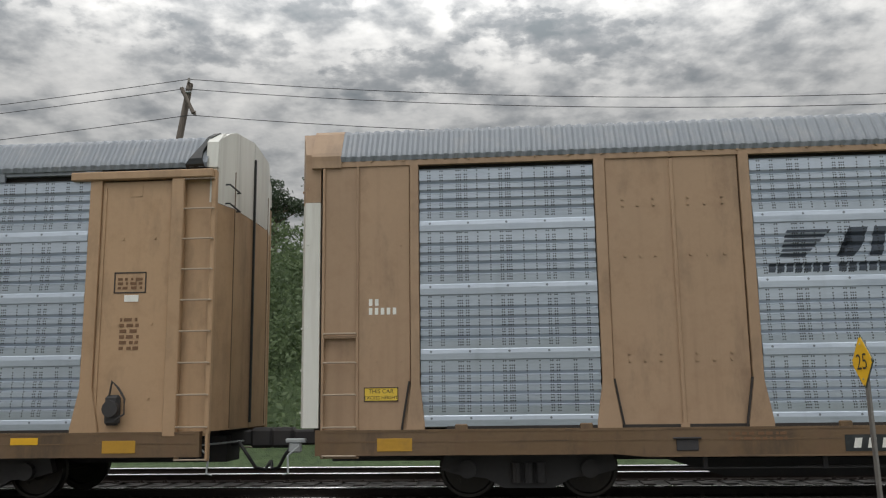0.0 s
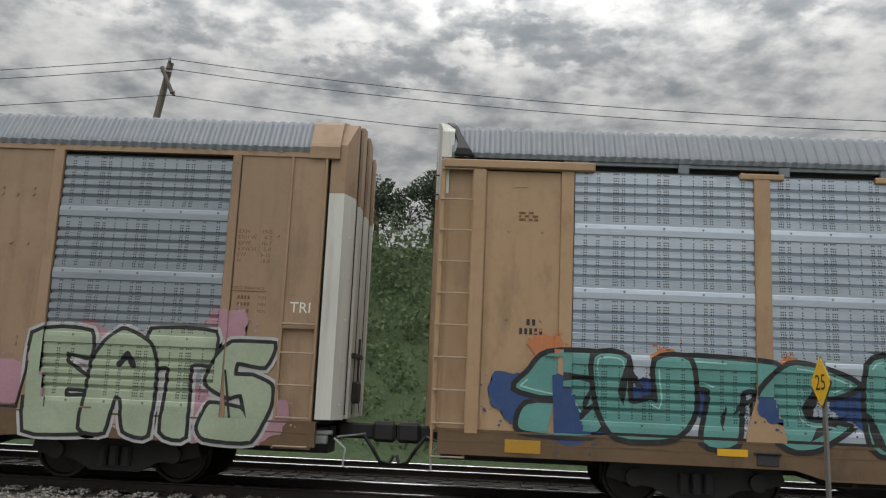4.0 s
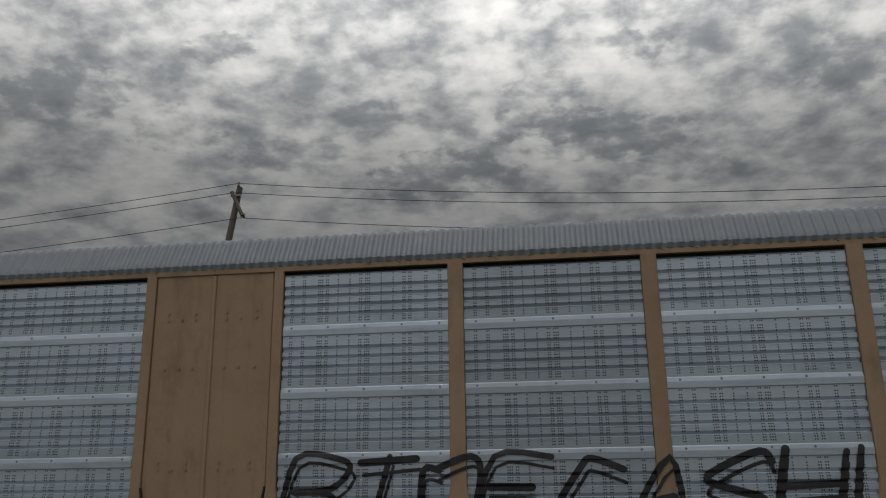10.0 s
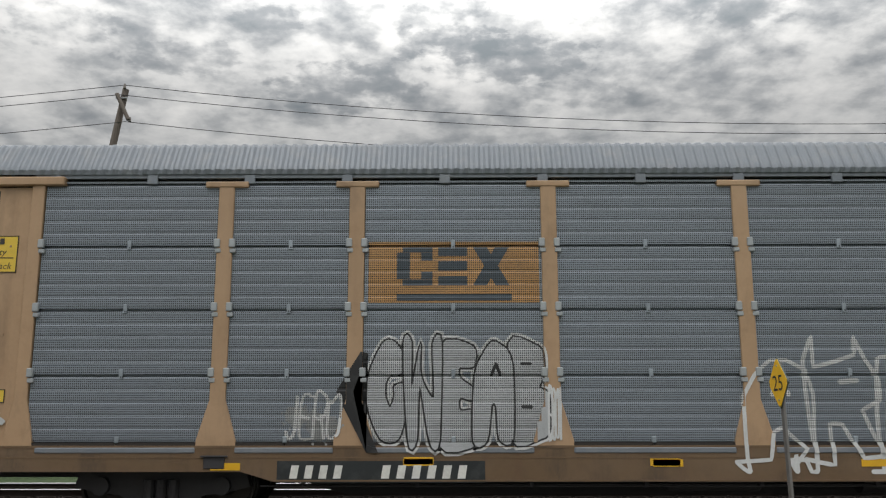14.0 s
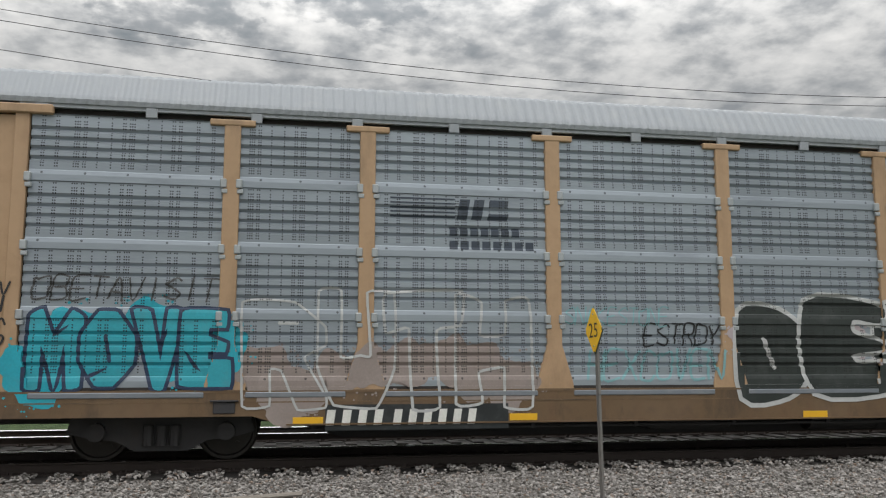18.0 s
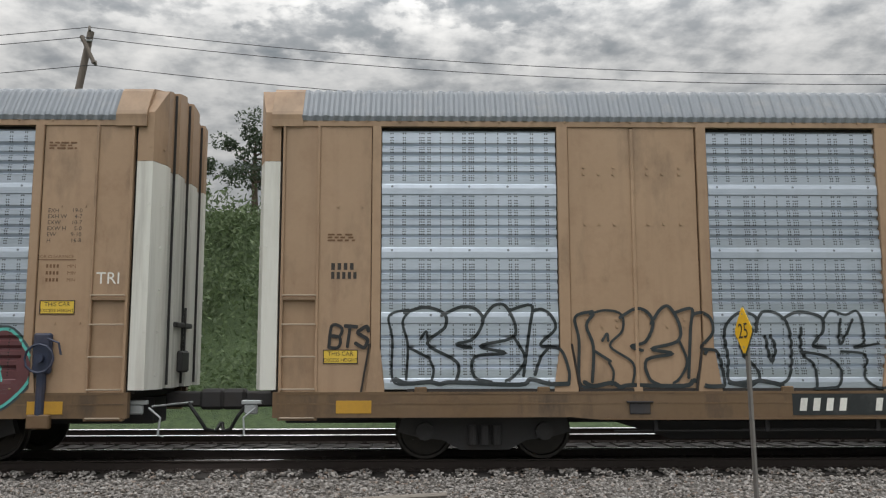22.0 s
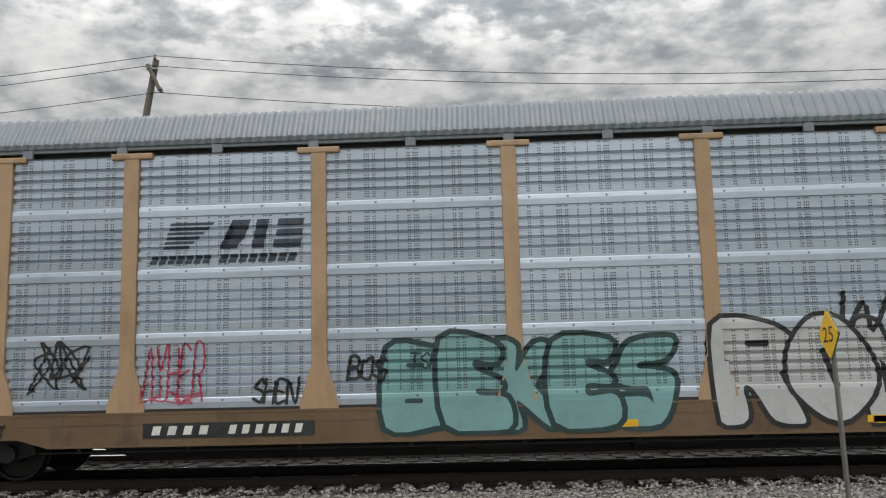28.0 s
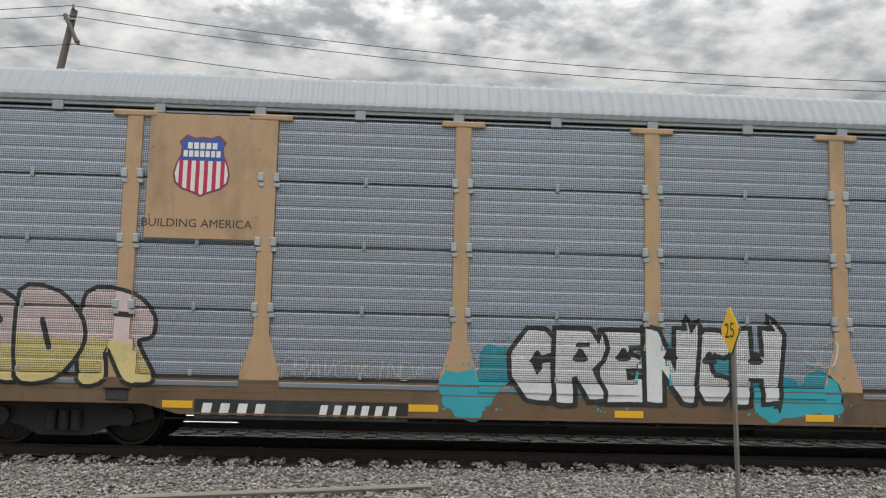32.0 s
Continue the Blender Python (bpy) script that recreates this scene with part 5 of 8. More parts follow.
def fence_panel(name, a, b, z0, z1, label):
    f = new(name)
    a, b = Vector((*a, 0)), Vector((*b, 0))
    f.location = a
    f.rotation_euler = (0, 0, math.atan2(b.y - a.y, b.x - a.x))
    n = (b - a).length
    tagged(f, label, "railing", "railing panels")
    for za, zb in ((z1 - 0.04, z1), (z1 - 0.17, z1 - 0.14), (z0 + 0.10, z0 + 0.13)):
        part("rail", box(B(), 0, n, -0.02, 0.02, za, zb), FENCE, f)
    for x in (0, n):
        bm = B()
        box(bm, x - 0.032, x + 0.032, -0.032, 0.032, z0 - 0.35, z1 + 0.03, 0.006)
        part("post", bm, FENCE, f)
    k = max(2, int(n / 0.1))
    for i in range(1, k):
        def bar(bm):
            box(bm, -0.009, 0.009, -0.009, 0.009, z0 + 0.05, z1 - 0.02)
        shared("baluster__%.2f%.2f" % (z0, z1), bar, FENCE, f, (n * i / k, 0, 0))


# ---- painted lettering and murals, laid over posts, panels and folded screens ----
BARE_BAYS = [(-13.5, -11.9), (-9.02, -7.1), (7.1, 9.02), (11.9, 13.5)]


def paint_pair(name, col, style, glossy=0.45):
    plain = mat("paint_" + name, col, glossy, 0.0, 0.34, tuple(0.45 * c + 0.06 for c in col), 0.6, scale=1.4, bump=0.03)
    holed = mat("paint_%s_%s" % (name, style), col, glossy, 0.0, 0.34, tuple(0.45 * c + 0.06 for c in col), 0.6, scale=1.4, bump=0.03, dots=style)
    return [plain, holed]


def surface(kind, style, x, z):
    """The outer face of a wagon side at x, z (as a distance from its middle) and whether it is a holed screen."""
    if z < 1.02:
        rail = style == "mesh" and 0.915 < z < 0.995 and any(a + 0.17 < x < b - 0.17 for a, b in BI_SCREENS)
        return 1.578 if rail else 1.56, 0
    foot = max(0.0, min(1.0, (1.66 - z) / 0.56)) * (0.165 if kind == "bi" else 0.11)
    for a, b in (BI_SCREENS if kind == "bi" else TRI_SCREENS):
        if a + foot < x < b - foot and z > 1.06:
            return 1.50 + offset_at(style, z - SCREEN_Z), 1
    if kind == "tri":
        for a, b in BARE_BAYS:
            if a < x < b:
                return 1.522, 0
    elif abs(x) > 12.0:
        return 1.522, 0
    return 1.548, 0


def lay(bm, wagon, kind, style, materials, layer, name, label="", bare_feet=False):
    """Cuts a flat drawing (in x, z) along posts and folds and lays it on the wagon's side."""
    if not bm.verts:
        bm.free()
        return None
    xs = [v.co.x for v in bm.verts]
    zs = [v.co.z for v in bm.verts]
    cuts = [((e, 0, 0), (1, 0, 0)) for ab in (BI_SCREENS if kind == "bi" else TRI_SCREENS) for e in ab if min(xs) < e < max(xs)]
    if min(zs) < 1.66:
        cuts += [((e + o, 0, 0), (1, 0, 0)) for ab in (BI_SCREENS if kind == "bi" else TRI_SCREENS) for e in ab for o in (-0.12, -0.06, 0.06, 0.12) if min(xs) < e + o < max(xs)]
    levels = [0.915, 0.995, 1.02, 1.062] + [SCREEN_Z + z for z, o in PROFILE[style] if z > 0.02]
    cuts += [((0, 0, z), (0, 0, 1)) for z in levels if min(zs) < z < max(zs)]
    for co, no in cuts:
        bmesh.ops.bisect_plane(bm, geom=bm.verts[:] + bm.edges[:] + bm.faces[:], plane_co=co, plane_no=no, dist=1e-5)
    bm.verts.index_update()
    bm.faces.index_update()
    verts, faces, index, slots, dropped = [], [], {}, [], set()
    lift = 0.003 + 0.0016 * layer
    for f in bm.faces:
        c = f.calc_center_median()
        y0, holed = surface(kind, style, c.x, c.z)
        if bare_feet and not holed and 1.02 < c.z < 1.66 and abs(c.x) < 12.0:
            dropped.add(f.index)
        ids = []
        for v in f.verts:
            y = y0
            if holed:
                y = 1.50 + offset_at(style, v.co.z - SCREEN_Z)
            k = (v, round(y, 4))
            if k not in index:
                index[k] = len(verts)
                verts.append((v.co.x, -y - lift - v.co.y, v.co.z - SCREEN_Z))
            ids.append(index[k])
        faces.append(ids)
        slots.append(holed)
    # paint also covers the step at a post's or sill's edge
    corner = {}
    for f, ids in zip(bm.faces, list(faces)):
        for v, i in zip(f.verts, ids):
            corner[(f.index, v.index)] = i
    for e in bm.edges:
        if len(e.link_faces) == 2:
            (f, g), (a, b) = e.link_faces, e.verts
            fa, fb, ga, gb = corner[(f.index, a.index)], corner[(f.index, b.index)], corner[(g.index, a.index)], corner[(g.index, b.index)]
            quad = list(dict.fromkeys((fa, fb, gb, ga)))
            if (fa != ga or fb != gb) and len(quad) > 2 and f.index not in dropped and g.index not in dropped:
                faces.append(quad)
                slots.append(0)
    bm.free()
    faces, slots = [q for k, q in enumerate(faces) if k not in dropped], [q for k, q in enumerate(slots) if k not in dropped]
    me = bpy.data.meshes.new(name)
    me.from_pydata(verts, [], faces)
    for m in materials:
        me.materials.append(m)
    me.polygons.foreach_set("material_index", slots)
    ob = new(name, me)
    ob.parent, ob.location = wagon, (0, 0, SCREEN_Z)
    if label:
        ob["label"] = label
    return ob


# single-stroke hand letters on a grid 4 wide and 6 high; strokes are split by spaces
STROKES = {
    "A": "002640 1232", "B": "00063645330333413000", "C": "45261501103041", "D": "00062645412000", "E": "46060040 0333", "F": "460600 0333",
    "G": "452615011030414323", "H": "0006 4046 0343", "I": "2026", "J": "36311001", "K": "0006 460340", "L": "060040", "M": "0006234640", "N": "00064046",
    "O": "150501103041453615", "P": "000636453303", "Q": "150501103041453615 2240", "R": "000636453303 2340", "S": "453615042342413001", "T": "0646 2620", "U": "060110304146",
    "V": "062046", "W": "0610243046", "X": "0046 0640", "Y": "062346 2320", "Z": "06460040", "7": "06462406 2312203041 0323",
}


def stroke_points(words):
    """Strokes of a word as lists of points; letters advance by 5."""
    out = []
    for i, ch in enumerate(words):
        for run in STROKES.get(ch, "").split(" "):
            pts = [(i * 5 + int(run[j]), int(run[j + 1])) for j in range(0, len(run) - 1, 2)]
            if len(pts) > 1:
                out.append(pts)
    return out


def smooth(pts, n=4):
    out = []
    for i in range(len(pts) - 1):
        p0, p1, p2, p3 = pts[max(i - 1, 0)], pts[i], pts[i + 1], pts[min(i + 2, len(pts) - 1)]
        for k in range(n):
            t = k / n
            out.append(tuple(0.5 * (2 * b + (c - a) * t + (2 * a - 5 * b + 4 * c - d) * t * t + (3 * b - a - 3 * c + d) * t ** 3) for a, b, c, d in zip(p0, p1, p2, p3)))
    return out + [pts[-1]]


def ribbon(bm, pts, width, lift=0.0, caps=True):
    pts = [Vector((p[0], lift + i * 2e-5, p[1])) for i, p in enumerate(pts)]
    rows = []
    for i, p in enumerate(pts):
        d = (pts[min(i + 1, len(pts) - 1)] - pts[max(i - 1, 0)])
        d = d.normalized() if d.length > 1e-6 else Vector((1, 0, 0))
        s = Vector((-d.z, 0, d.x)) * width / 2
        rows.append((bm.verts.new(p + s), bm.verts.new(p - s)))
    for (a, b), (c, d) in zip(rows, rows[1:]):
        bm.faces.new((a, b, d, c))
    for p, d in ((pts[0], pts[0] - pts[1]), (pts[-1], pts[-1] - pts[-2])) if caps else ():
        a0 = math.atan2(d.z, d.x) - math.pi / 2
        fan = [bm.verts.new(p + Vector((math.cos(a0 + k * math.pi / 4), 0, math.sin(a0 + k * math.pi / 4))) * width / 2) for k in range(5)]
        bm.faces.new(fan)


def disc(bm, x, z, r, lift, k=10):
    bm.faces.new([bm.verts.new((x + r * math.cos((a + 0.5) * 6.2832 / k), lift, z + r * math.sin((a + 0.5) * 6.2832 / k))) for a in range(k)])


# fat graffiti letters: outlines on a grid 9 wide and 9 high, then the inner lines
GLYPHS = {
    "A": ("0006284969889690605343 30".replace(" ", ""), "4657 5766"), "B": ("000969888675949170", "3757 3353"), "C": ("929360300306396997765645445373", ""),
    "D": ("00095986835000"[:12], "3643"), "E": ("000989875756858454539390", ""), "F": ("000989866665747464443330", ""), "G": ("976939060330709395656453444556 76".replace(" ", ""), ""),
    "H": ("000939366669999060633330", ""), "I": ("30396960", ""), "K": ("0009393669986564917033 30".replace(" ", ""), ""), "L": ("000939339390", ""),
    "M": ("0008294679989070655042 2520".replace(" ", ""), ""), "N": ("00092964699990703430", ""), "O": ("3003063969969360", "4653"), "P": ("0009699794633330", "4666"),
    "R": ("000969979574919060433330", "4767"), "S": ("011070939566464787993917053454625313", ""), "T": ("3036060999966660", ""), "U": ("0903207093996964543439", ""),
    "V": ("09406099695339", ""), "W": ("0910304560809979744649 2529".replace(" ", ""), ""), "Y": ("3034082946567998 6460".replace(" ", ""), ""),
}


# closed bubble forms of hollow throw-ups, with their inner lines
DOMES = {
    "P": ("1003062869969360", "3667 3641 4473"), "O": ("2003062868969370", "4653"), "R": ("100306286996939160", "3666 3040 4470"), "E": ("100306286897948170", "3676 3474 3272"),
}


def grid_points(code):
    return [(int(code[k]) / 9, int(code[k + 1]) / 9) for k in range(0, len(code) - 1, 2)]


def closed_curve(pts, n, tight):
    """A closed line through the points; tight corners keep part of their angle."""
    out = []
    m = len(pts)
    for i in range(m):
        p0, p1, p2, p3 = pts[i - 1], pts[i], pts[(i + 1) % m], pts[(i + 2) % m]
        for k in range(n):
            t = k / n
            h = []
            for a, b, c, d in zip(p0, p1, p2, p3):
                u, v = (c - a) * 0.5 * tight, (d - b) * 0.5 * tight
                h.append((2 * t ** 3 - 3 * t * t + 1) * b + (t ** 3 - 2 * t * t + t) * u + (3 * t * t - 2 * t ** 3) * c + (t ** 3 - t * t) * v)
            out.append(tuple(h))
    return out


def grown(loop, d):
    """The loop moved outwards by d."""
    area = sum(a[0] * b[1] - b[0] * a[1] for a, b in zip(loop, loop[1:] + loop[:1]))
    k = d if area > 0 else -d
    out = []
    m = len(loop)
    for i in range(m):
        a, b, c = Vector(loop[i - 1]), Vector(loop[i]), Vector(loop[(i + 1) % m])
        e, f = (b - a), (c - b)
        e = e.normalized() if e.length > 1e-6 else Vector((1, 0))
        f = f.normalized() if f.length > 1e-6 else e
        g = e + f
        g = g.normalized() if g.length > 0.2 else e
        reach = k / max(g.dot(e), 0.7)
        out.append((b.x + g.y * reach, b.y - g.x * reach))
    return out


def fill_face(bm, loop, lift=0.0):
    """Fills a closed line, which may cross itself, with thin level slices."""
    pts = [(x, max(z, 0.60)) for x, z in loop]
    area = sum(a[0] * b[1] - b[0] * a[1] for a, b in zip(pts, pts[1:] + pts[:1]))
    levels = []
    for z in sorted(z for x, z in pts):
        if not levels or z - levels[-1] > 0.008:
            while levels and z - levels[-1] > 0.09:
                levels.append(levels[-1] + 0.06)
            levels.append(z)
    edges = [(a, b) for a, b in zip(pts, pts[1:] + pts[:1]) if abs(a[1] - b[1]) > 1e-7]
    for za, zb in zip(levels, levels[1:]):
        zm = (za + zb) / 2
        hits = []
        for a, b in edges:
            if min(a[1], b[1]) <= zm < max(a[1], b[1]):
                k = (b[0] - a[0]) / (b[1] - a[1])
                lo, hi = sorted((a[0], b[0]))
                hits.append((a[0] + k * (zm - a[1]), min(max(a[0] + k * (za - a[1]), lo), hi), min(max(a[0] + k * (zb - a[1]), lo), hi), 1 if b[1] > a[1] else -1))
        hits.sort()
        wind = 0
        for h in hits:
            before, wind = wind, wind + (-h[3] if area > 0 else h[3])
            if before <= 0 < wind:
                start = h
            elif before > 0 >= wind and h[0] - start[0] > 0.002:
                bm.faces.new([bm.verts.new(p) for p in ((start[1], lift, za), (h[1] + 1e-5, lift, za), (h[2] + 1e-5, lift, zb), (start[2], lift, zb))])


def split_below(bm, x, z, keep_low):
    k = 1 if keep_low else -1
    bmesh.ops.bisect_plane(bm, geom=bm.verts[:] + bm.edges[:] + bm.faces[:], dist=1e-6, plane_co=(x, 0, z), plane_no=(0.12 * k, 0, k), clear_outer=True)


def piece(n, words, x0, x1, z0, z1, layers, soft=0.9, wild=0.4, overlap=0.06, spikes=0, line=0.03, ink=("black", (0.02, 0.02, 0.022)), low=None, wedges=0, gleam=None, label="spray-painted mural letters", name="mural_letter", base=0.0, tilt=0.0, domes=False, drops=False, bare_feet=False):
    """Graffiti letters as fat outlines. layers: from the back, (growth in metres, colour name, colour); low: (share of the height, colour name, colour) of the fill's foot;
    wedges: dark pointed slivers in each letter; gleam: colour of thin inner highlights; spikes: pointed arms on top and below."""
    wagon, kind, style = WAGONS[n], KINDS[n], STYLES[n]
    rng = random.Random(n * 31 + len(words) * 7 + int(abs(x0) * 13))
    cell = (x1 - x0) / len(words)
    ink_paint = paint_pair(ink[0], ink[1], style)
    for i, ch in enumerate(words):
        code, inner = DOMES[ch] if domes else GLYPHS[ch]
        xa, wide = x0 + cell * i - cell * overlap, cell * (1 + 2 * overlap)
        za = z0 + rng.uniform(0, 0.10) * wild * (z1 - z0)
        tall = (z1 - z0) * (1 - rng.uniform(0.0, 0.14) * wild)
        lean, bow = rng.uniform(-0.25, 0.25) * wild, rng.uniform(-0.5, 0.5) * wild

        def place(p):
            x, z = p
            x = x + lean * (z - 0.5) * 0.6 + 0.10 * bow * math.sin(z * 3.1)
            z = z + 0.10 * bow * math.sin(x * 3.1 + i) + tilt * x
            return (xa + x * wide, max(za + z * tall, 0.66))
        raw = [(x + rng.uniform(-0.05, 0.05) * wild, z + rng.uniform(-0.05, 0.05) * wild) for x, z in grid_points(code)]
        for k in range(spikes):
            j = rng.randrange(len(raw))
            x, z = raw[j]
            if z > 0.7 or z < 0.15:
                up = 1 if z > 0.5 else -1
                raw[j:j + 1] = [(x - 0.07, z), (x + rng.uniform(-0.22, 0.22), z + up * rng.uniform(0.10, 0.28)), (x + 0.08, z - up * 0.05)]
        loop = [place(p) for p in closed_curve(raw, 4 if soft > 0.05 else 1, soft)]
        order = i % 2 * (len(layers) + 1.2)
        for j, (grow, cname, col) in enumerate(layers):
            if cname == "hollow":
                continue
            depth = base + 1 + j + (0 if j == 0 and len(layers) > 2 else order)
            shape = grown(loop, grow) if grow else loop
            last = j == len(layers) - 1
            bm = B()
            fill_face(bm, shape)
            if last and low:
                zc = za + tall * (low[0] + rng.uniform(-0.05, 0.05))
                bm2 = B()
                fill_face(bm2, shape)
                split_below(bm2, xa + wide / 2, zc, True)
                lay(bm2, wagon, kind, style, paint_pair(low[1], low[2], style), depth, "mural_foot", bare_feet=bare_feet)
                split_below(bm, xa + wide / 2, zc, False)
            lay(bm, wagon, kind, style, paint_pair(cname, col, style), depth, name, label if last else "", bare_feet=bare_feet)
        depth = base + 1 + len(layers) + order
        bm = B()
        lift = 0.0
        if layers and layers[-1][1] == "hollow":
            ribbon(bm, loop + loop[:1], line * rng.uniform(0.9, 1.2), 0.0)
        for run in inner.split(" ") if inner else ():
            pts = [place(p) for p in grid_points(run)]
            lift += 0.0004
            ribbon(bm, pts, line * 1.3, lift)
        if drops:
            # a dark drop with a small foot in the middle of the letter
            c = place((0.5 + rng.uniform(-0.05, 0.05), 0.60 + rng.uniform(-0.04, 0.04)))
            r = 0.075 * min(cell, 0.75) / 0.65
            fill_face(bm, [(c[0] + r * 1.6 * math.cos(a * 0.5236) * (1.0 if math.sin(a * 0.5236) < 0.1 else 0.6), c[1] + r * math.sin(a * 0.5236) * (0.6 if math.sin(a * 0.5236) < 0 else 2.0)) for a in range(12)], 0.0009)
            lift += 0.0012
        for k in range(wedges):
            # a dark leaf-shaped sliver
            c = Vector(place((rng.uniform(0.15, 0.85), rng.uniform(0.12, 0.80))))
            a = rng.choice((0.5, 0.8, 1.3, 2.2, 2.6)) + rng.uniform(-0.2, 0.2)
            d = Vector((math.cos(a), math.sin(a))) * cell * rng.uniform(0.16, 0.34)
            side = Vector((-d.y, d.x)) * rng.uniform(0.22, 0.42)
            lift += 0.0004
            fill_face(bm, [tuple(q) for q in (c - d, c - d * 0.45 + side * 0.9, c + side * 0.75, c + d * 0.6 + side * 0.3, c + d, c + d * 0.45 - side * 0.35, c - d * 0.3 - side * 0.25)], lift)
        lay(bm, wagon, kind, style, ink_paint, depth, "mural_line", bare_feet=bare_feet)
        if gleam:
            bm = B()
            inside = grown(loop, -0.055)
            m = len(inside)
            for k in range(2):
                j = rng.randrange(m)
                run = [inside[(j + q) % m] for q in range(max(4, m // 5))]
                ribbon(bm, run, 0.022, 0.0004 * k)
            lay(bm, wagon, kind, style, paint_pair(gleam[0], gleam[1], style), depth + 0.6, "mural_gleam", bare_feet=bare_feet)


def tag(n, words, x0, x1, z0, z1, width, cname, col, wild=0.5, slope=0.0, layer=4, name="tag", label="hand-sprayed tag"):
    """Thin spray-can writing in single strokes."""
    rng = random.Random(len(words) * 31 + n + int(x0 * 10))
    bm = B()
    total = max(len(words) * 5 - 1, 1)
    lift = 0.0
    for run in stroke_points(words):
        lift += 0.00005
        pts = [(x + rng.uniform(-0.5, 0.5) * wild, z + rng.uniform(-0.7, 0.7) * wild) for x, z in run]
        pts = smooth(pts)
        ribbon(bm, [(x0 + (x + 0.18 * z) / total * (x1 - x0), z0 + z / 6 * (z1 - z0) + slope * x / total) for x, z in pts], width * rng.uniform(0.85, 1.15), lift)
    lay(bm, WAGONS[n], KINDS[n], STYLES[n], paint_pair(cname, col, STYLES[n]), layer, name, label)


WORD_SPRAYS = {
    # each point: two digits across and two up, in hundredths of the word; a star marks a heavy stroke
    "VRESK": "1196008802570206 1101 / 1191 0777 1151 1007 / 0991 2097 3091 3171 2250 3631 3917 3703 / 1857 2066 2157 / 1146 2231 / 2303 2517 2230 / 3086 4098 4894 5280 4757 3750 4546 / 5180 5899 6599 7074 6857 5147 6540 4833 4809 5603 / 7057 7531 7009 6503 / 6794 7999 7874 7511 / 8091 8594 9186 9369 8449 9543 9917 9901 / 8111 8534 8846 / *0406 1100 2303 2900 3702 7200 7906 8800 9901",
    "POREM": "1308 0208 0236 0077 0997 1990 1972 / 0974 1141 1926 2010 1308 / 1982 2498 3495 4072 3926 3405 2010 / 2567 2646 2933 3151 2867 / 3690 4699 5890 6072 5354 6151 / 4777 4746 5428 5503 / 4546 6141 6926 6705 6100 5200 / 6087 6599 7495 8199 8462 7851 9256 / 7087 6956 7572 7887 / 7046 8541 8313 9200 9905 9933 / *0208 1303 2010 3405",
    "hook": "0888 5092 9599 7080 4070 0888 / 7080 4545 4015 6000 8010 / 0052 3048 6046",
}


def sprayed(n, word, x0, x1, z0, z1, width, cname, col, label, layer=4):
    """Spray-can outlines drawn stroke by stroke from WORD_SPRAYS."""
    rng = random.Random(n + int(abs(x0) * 17))
    for k, run in enumerate(WORD_SPRAYS[word].split("/")):
        code = run.replace(" ", "")
        heavy = code.startswith("*")
        code = code.strip("*")
        pts = [(int(code[i:i + 2]) / 99 + rng.uniform(-0.008, 0.008), int(code[i + 2:i + 4]) / 99 + rng.uniform(-0.015, 0.015)) for i in range(0, len(code) - 3, 4)]
        bm = B()
        ribbon(bm, smooth([(x0 + (x1 - x0) * x, z0 + (z1 - z0) * z) for x, z in pts], 5), width * (1.5 if heavy else rng.uniform(0.85, 1.15)))
        lay(bm, WAGONS[n], KINDS[n], STYLES[n], paint_pair(cname, col, STYLES[n]), layer + k * 0.15, "sprayed_stroke", label)


def scrawl(n, x0, x1, z0, z1, loops, width, cname, col, seed=1, layer=4, label="looping spray-painted scrawl"):
    """An illegible looping scrawl."""
    rng = random.Random(seed)
    pts = []
    for i in range(loops * 4):
        u = i / (loops * 4 - 1)
        pts.append((x0 + (x1 - x0) * (0.5 + (u - 0.5) * 0.8 + 0.22 * math.sin(i * 2.9 + seed)), (z0 + z1) / 2 + (z1 - z0) / 2 * math.sin(i * 2.2 + seed * 1.3) * rng.uniform(0.35, 1.0)))
    bm = B()
    ribbon(bm, smooth(pts, 5), width)
    lay(bm, WAGONS[n], KINDS[n], STYLES[n], paint_pair(cname, col, STYLES[n]), layer, "tag", label)


def blots(n, x0, x1, z0, z1, count, r0, r1, cname, col, seed=1, layer=0, label="cloud of background spray paint"):
    """Rounded overlapping spray clouds behind a mural."""
    rng = random.Random(seed)
    for i in range(count):
        bm = B()
        r = rng.uniform(r0, r1)
        cx = x0 + (x1 - x0) * (i + 0.5) / count + rng.uniform(-0.2, 0.2) * r
        cz = rng.uniform(z0 + r * 0.6, max(z1 - r * 0.8, z0 + r * 0.7))
        k = 44
        rim = []
        for a in range(k):
            t = a * 6.2832 / k
            rr = r * (1 + 0.11 * math.sin(3 * t + i) + 0.07 * math.sin(5 * t + seed + i) + 0.05 * math.sin(9 * t + 2 * i) + rng.uniform(-0.035, 0.035))
            rim.append(bm.verts.new((cx + rr * math.cos(t), 0, cz + 0.85 * rr * math.sin(t))))
        bmesh.ops.triangulate(bm, faces=[bm.faces.new(rim)])
        # loose droplets of overspray round the rim
        for a in range(26):
            t, far = rng.uniform(0, 6.2832), r * rng.uniform(1.12, 1.42)
            disc(bm, cx + far * math.cos(t), max(cz + 0.85 * far * math.sin(t), 0.67), rng.uniform(0.006, 0.022), 0.00004 * (a + 1), 6)
        lay(bm, WAGONS[n], KINDS[n], STYLES[n], paint_pair(cname, col, STYLES[n]), layer + i % 2 * 0.3, "spray_cloud", label)


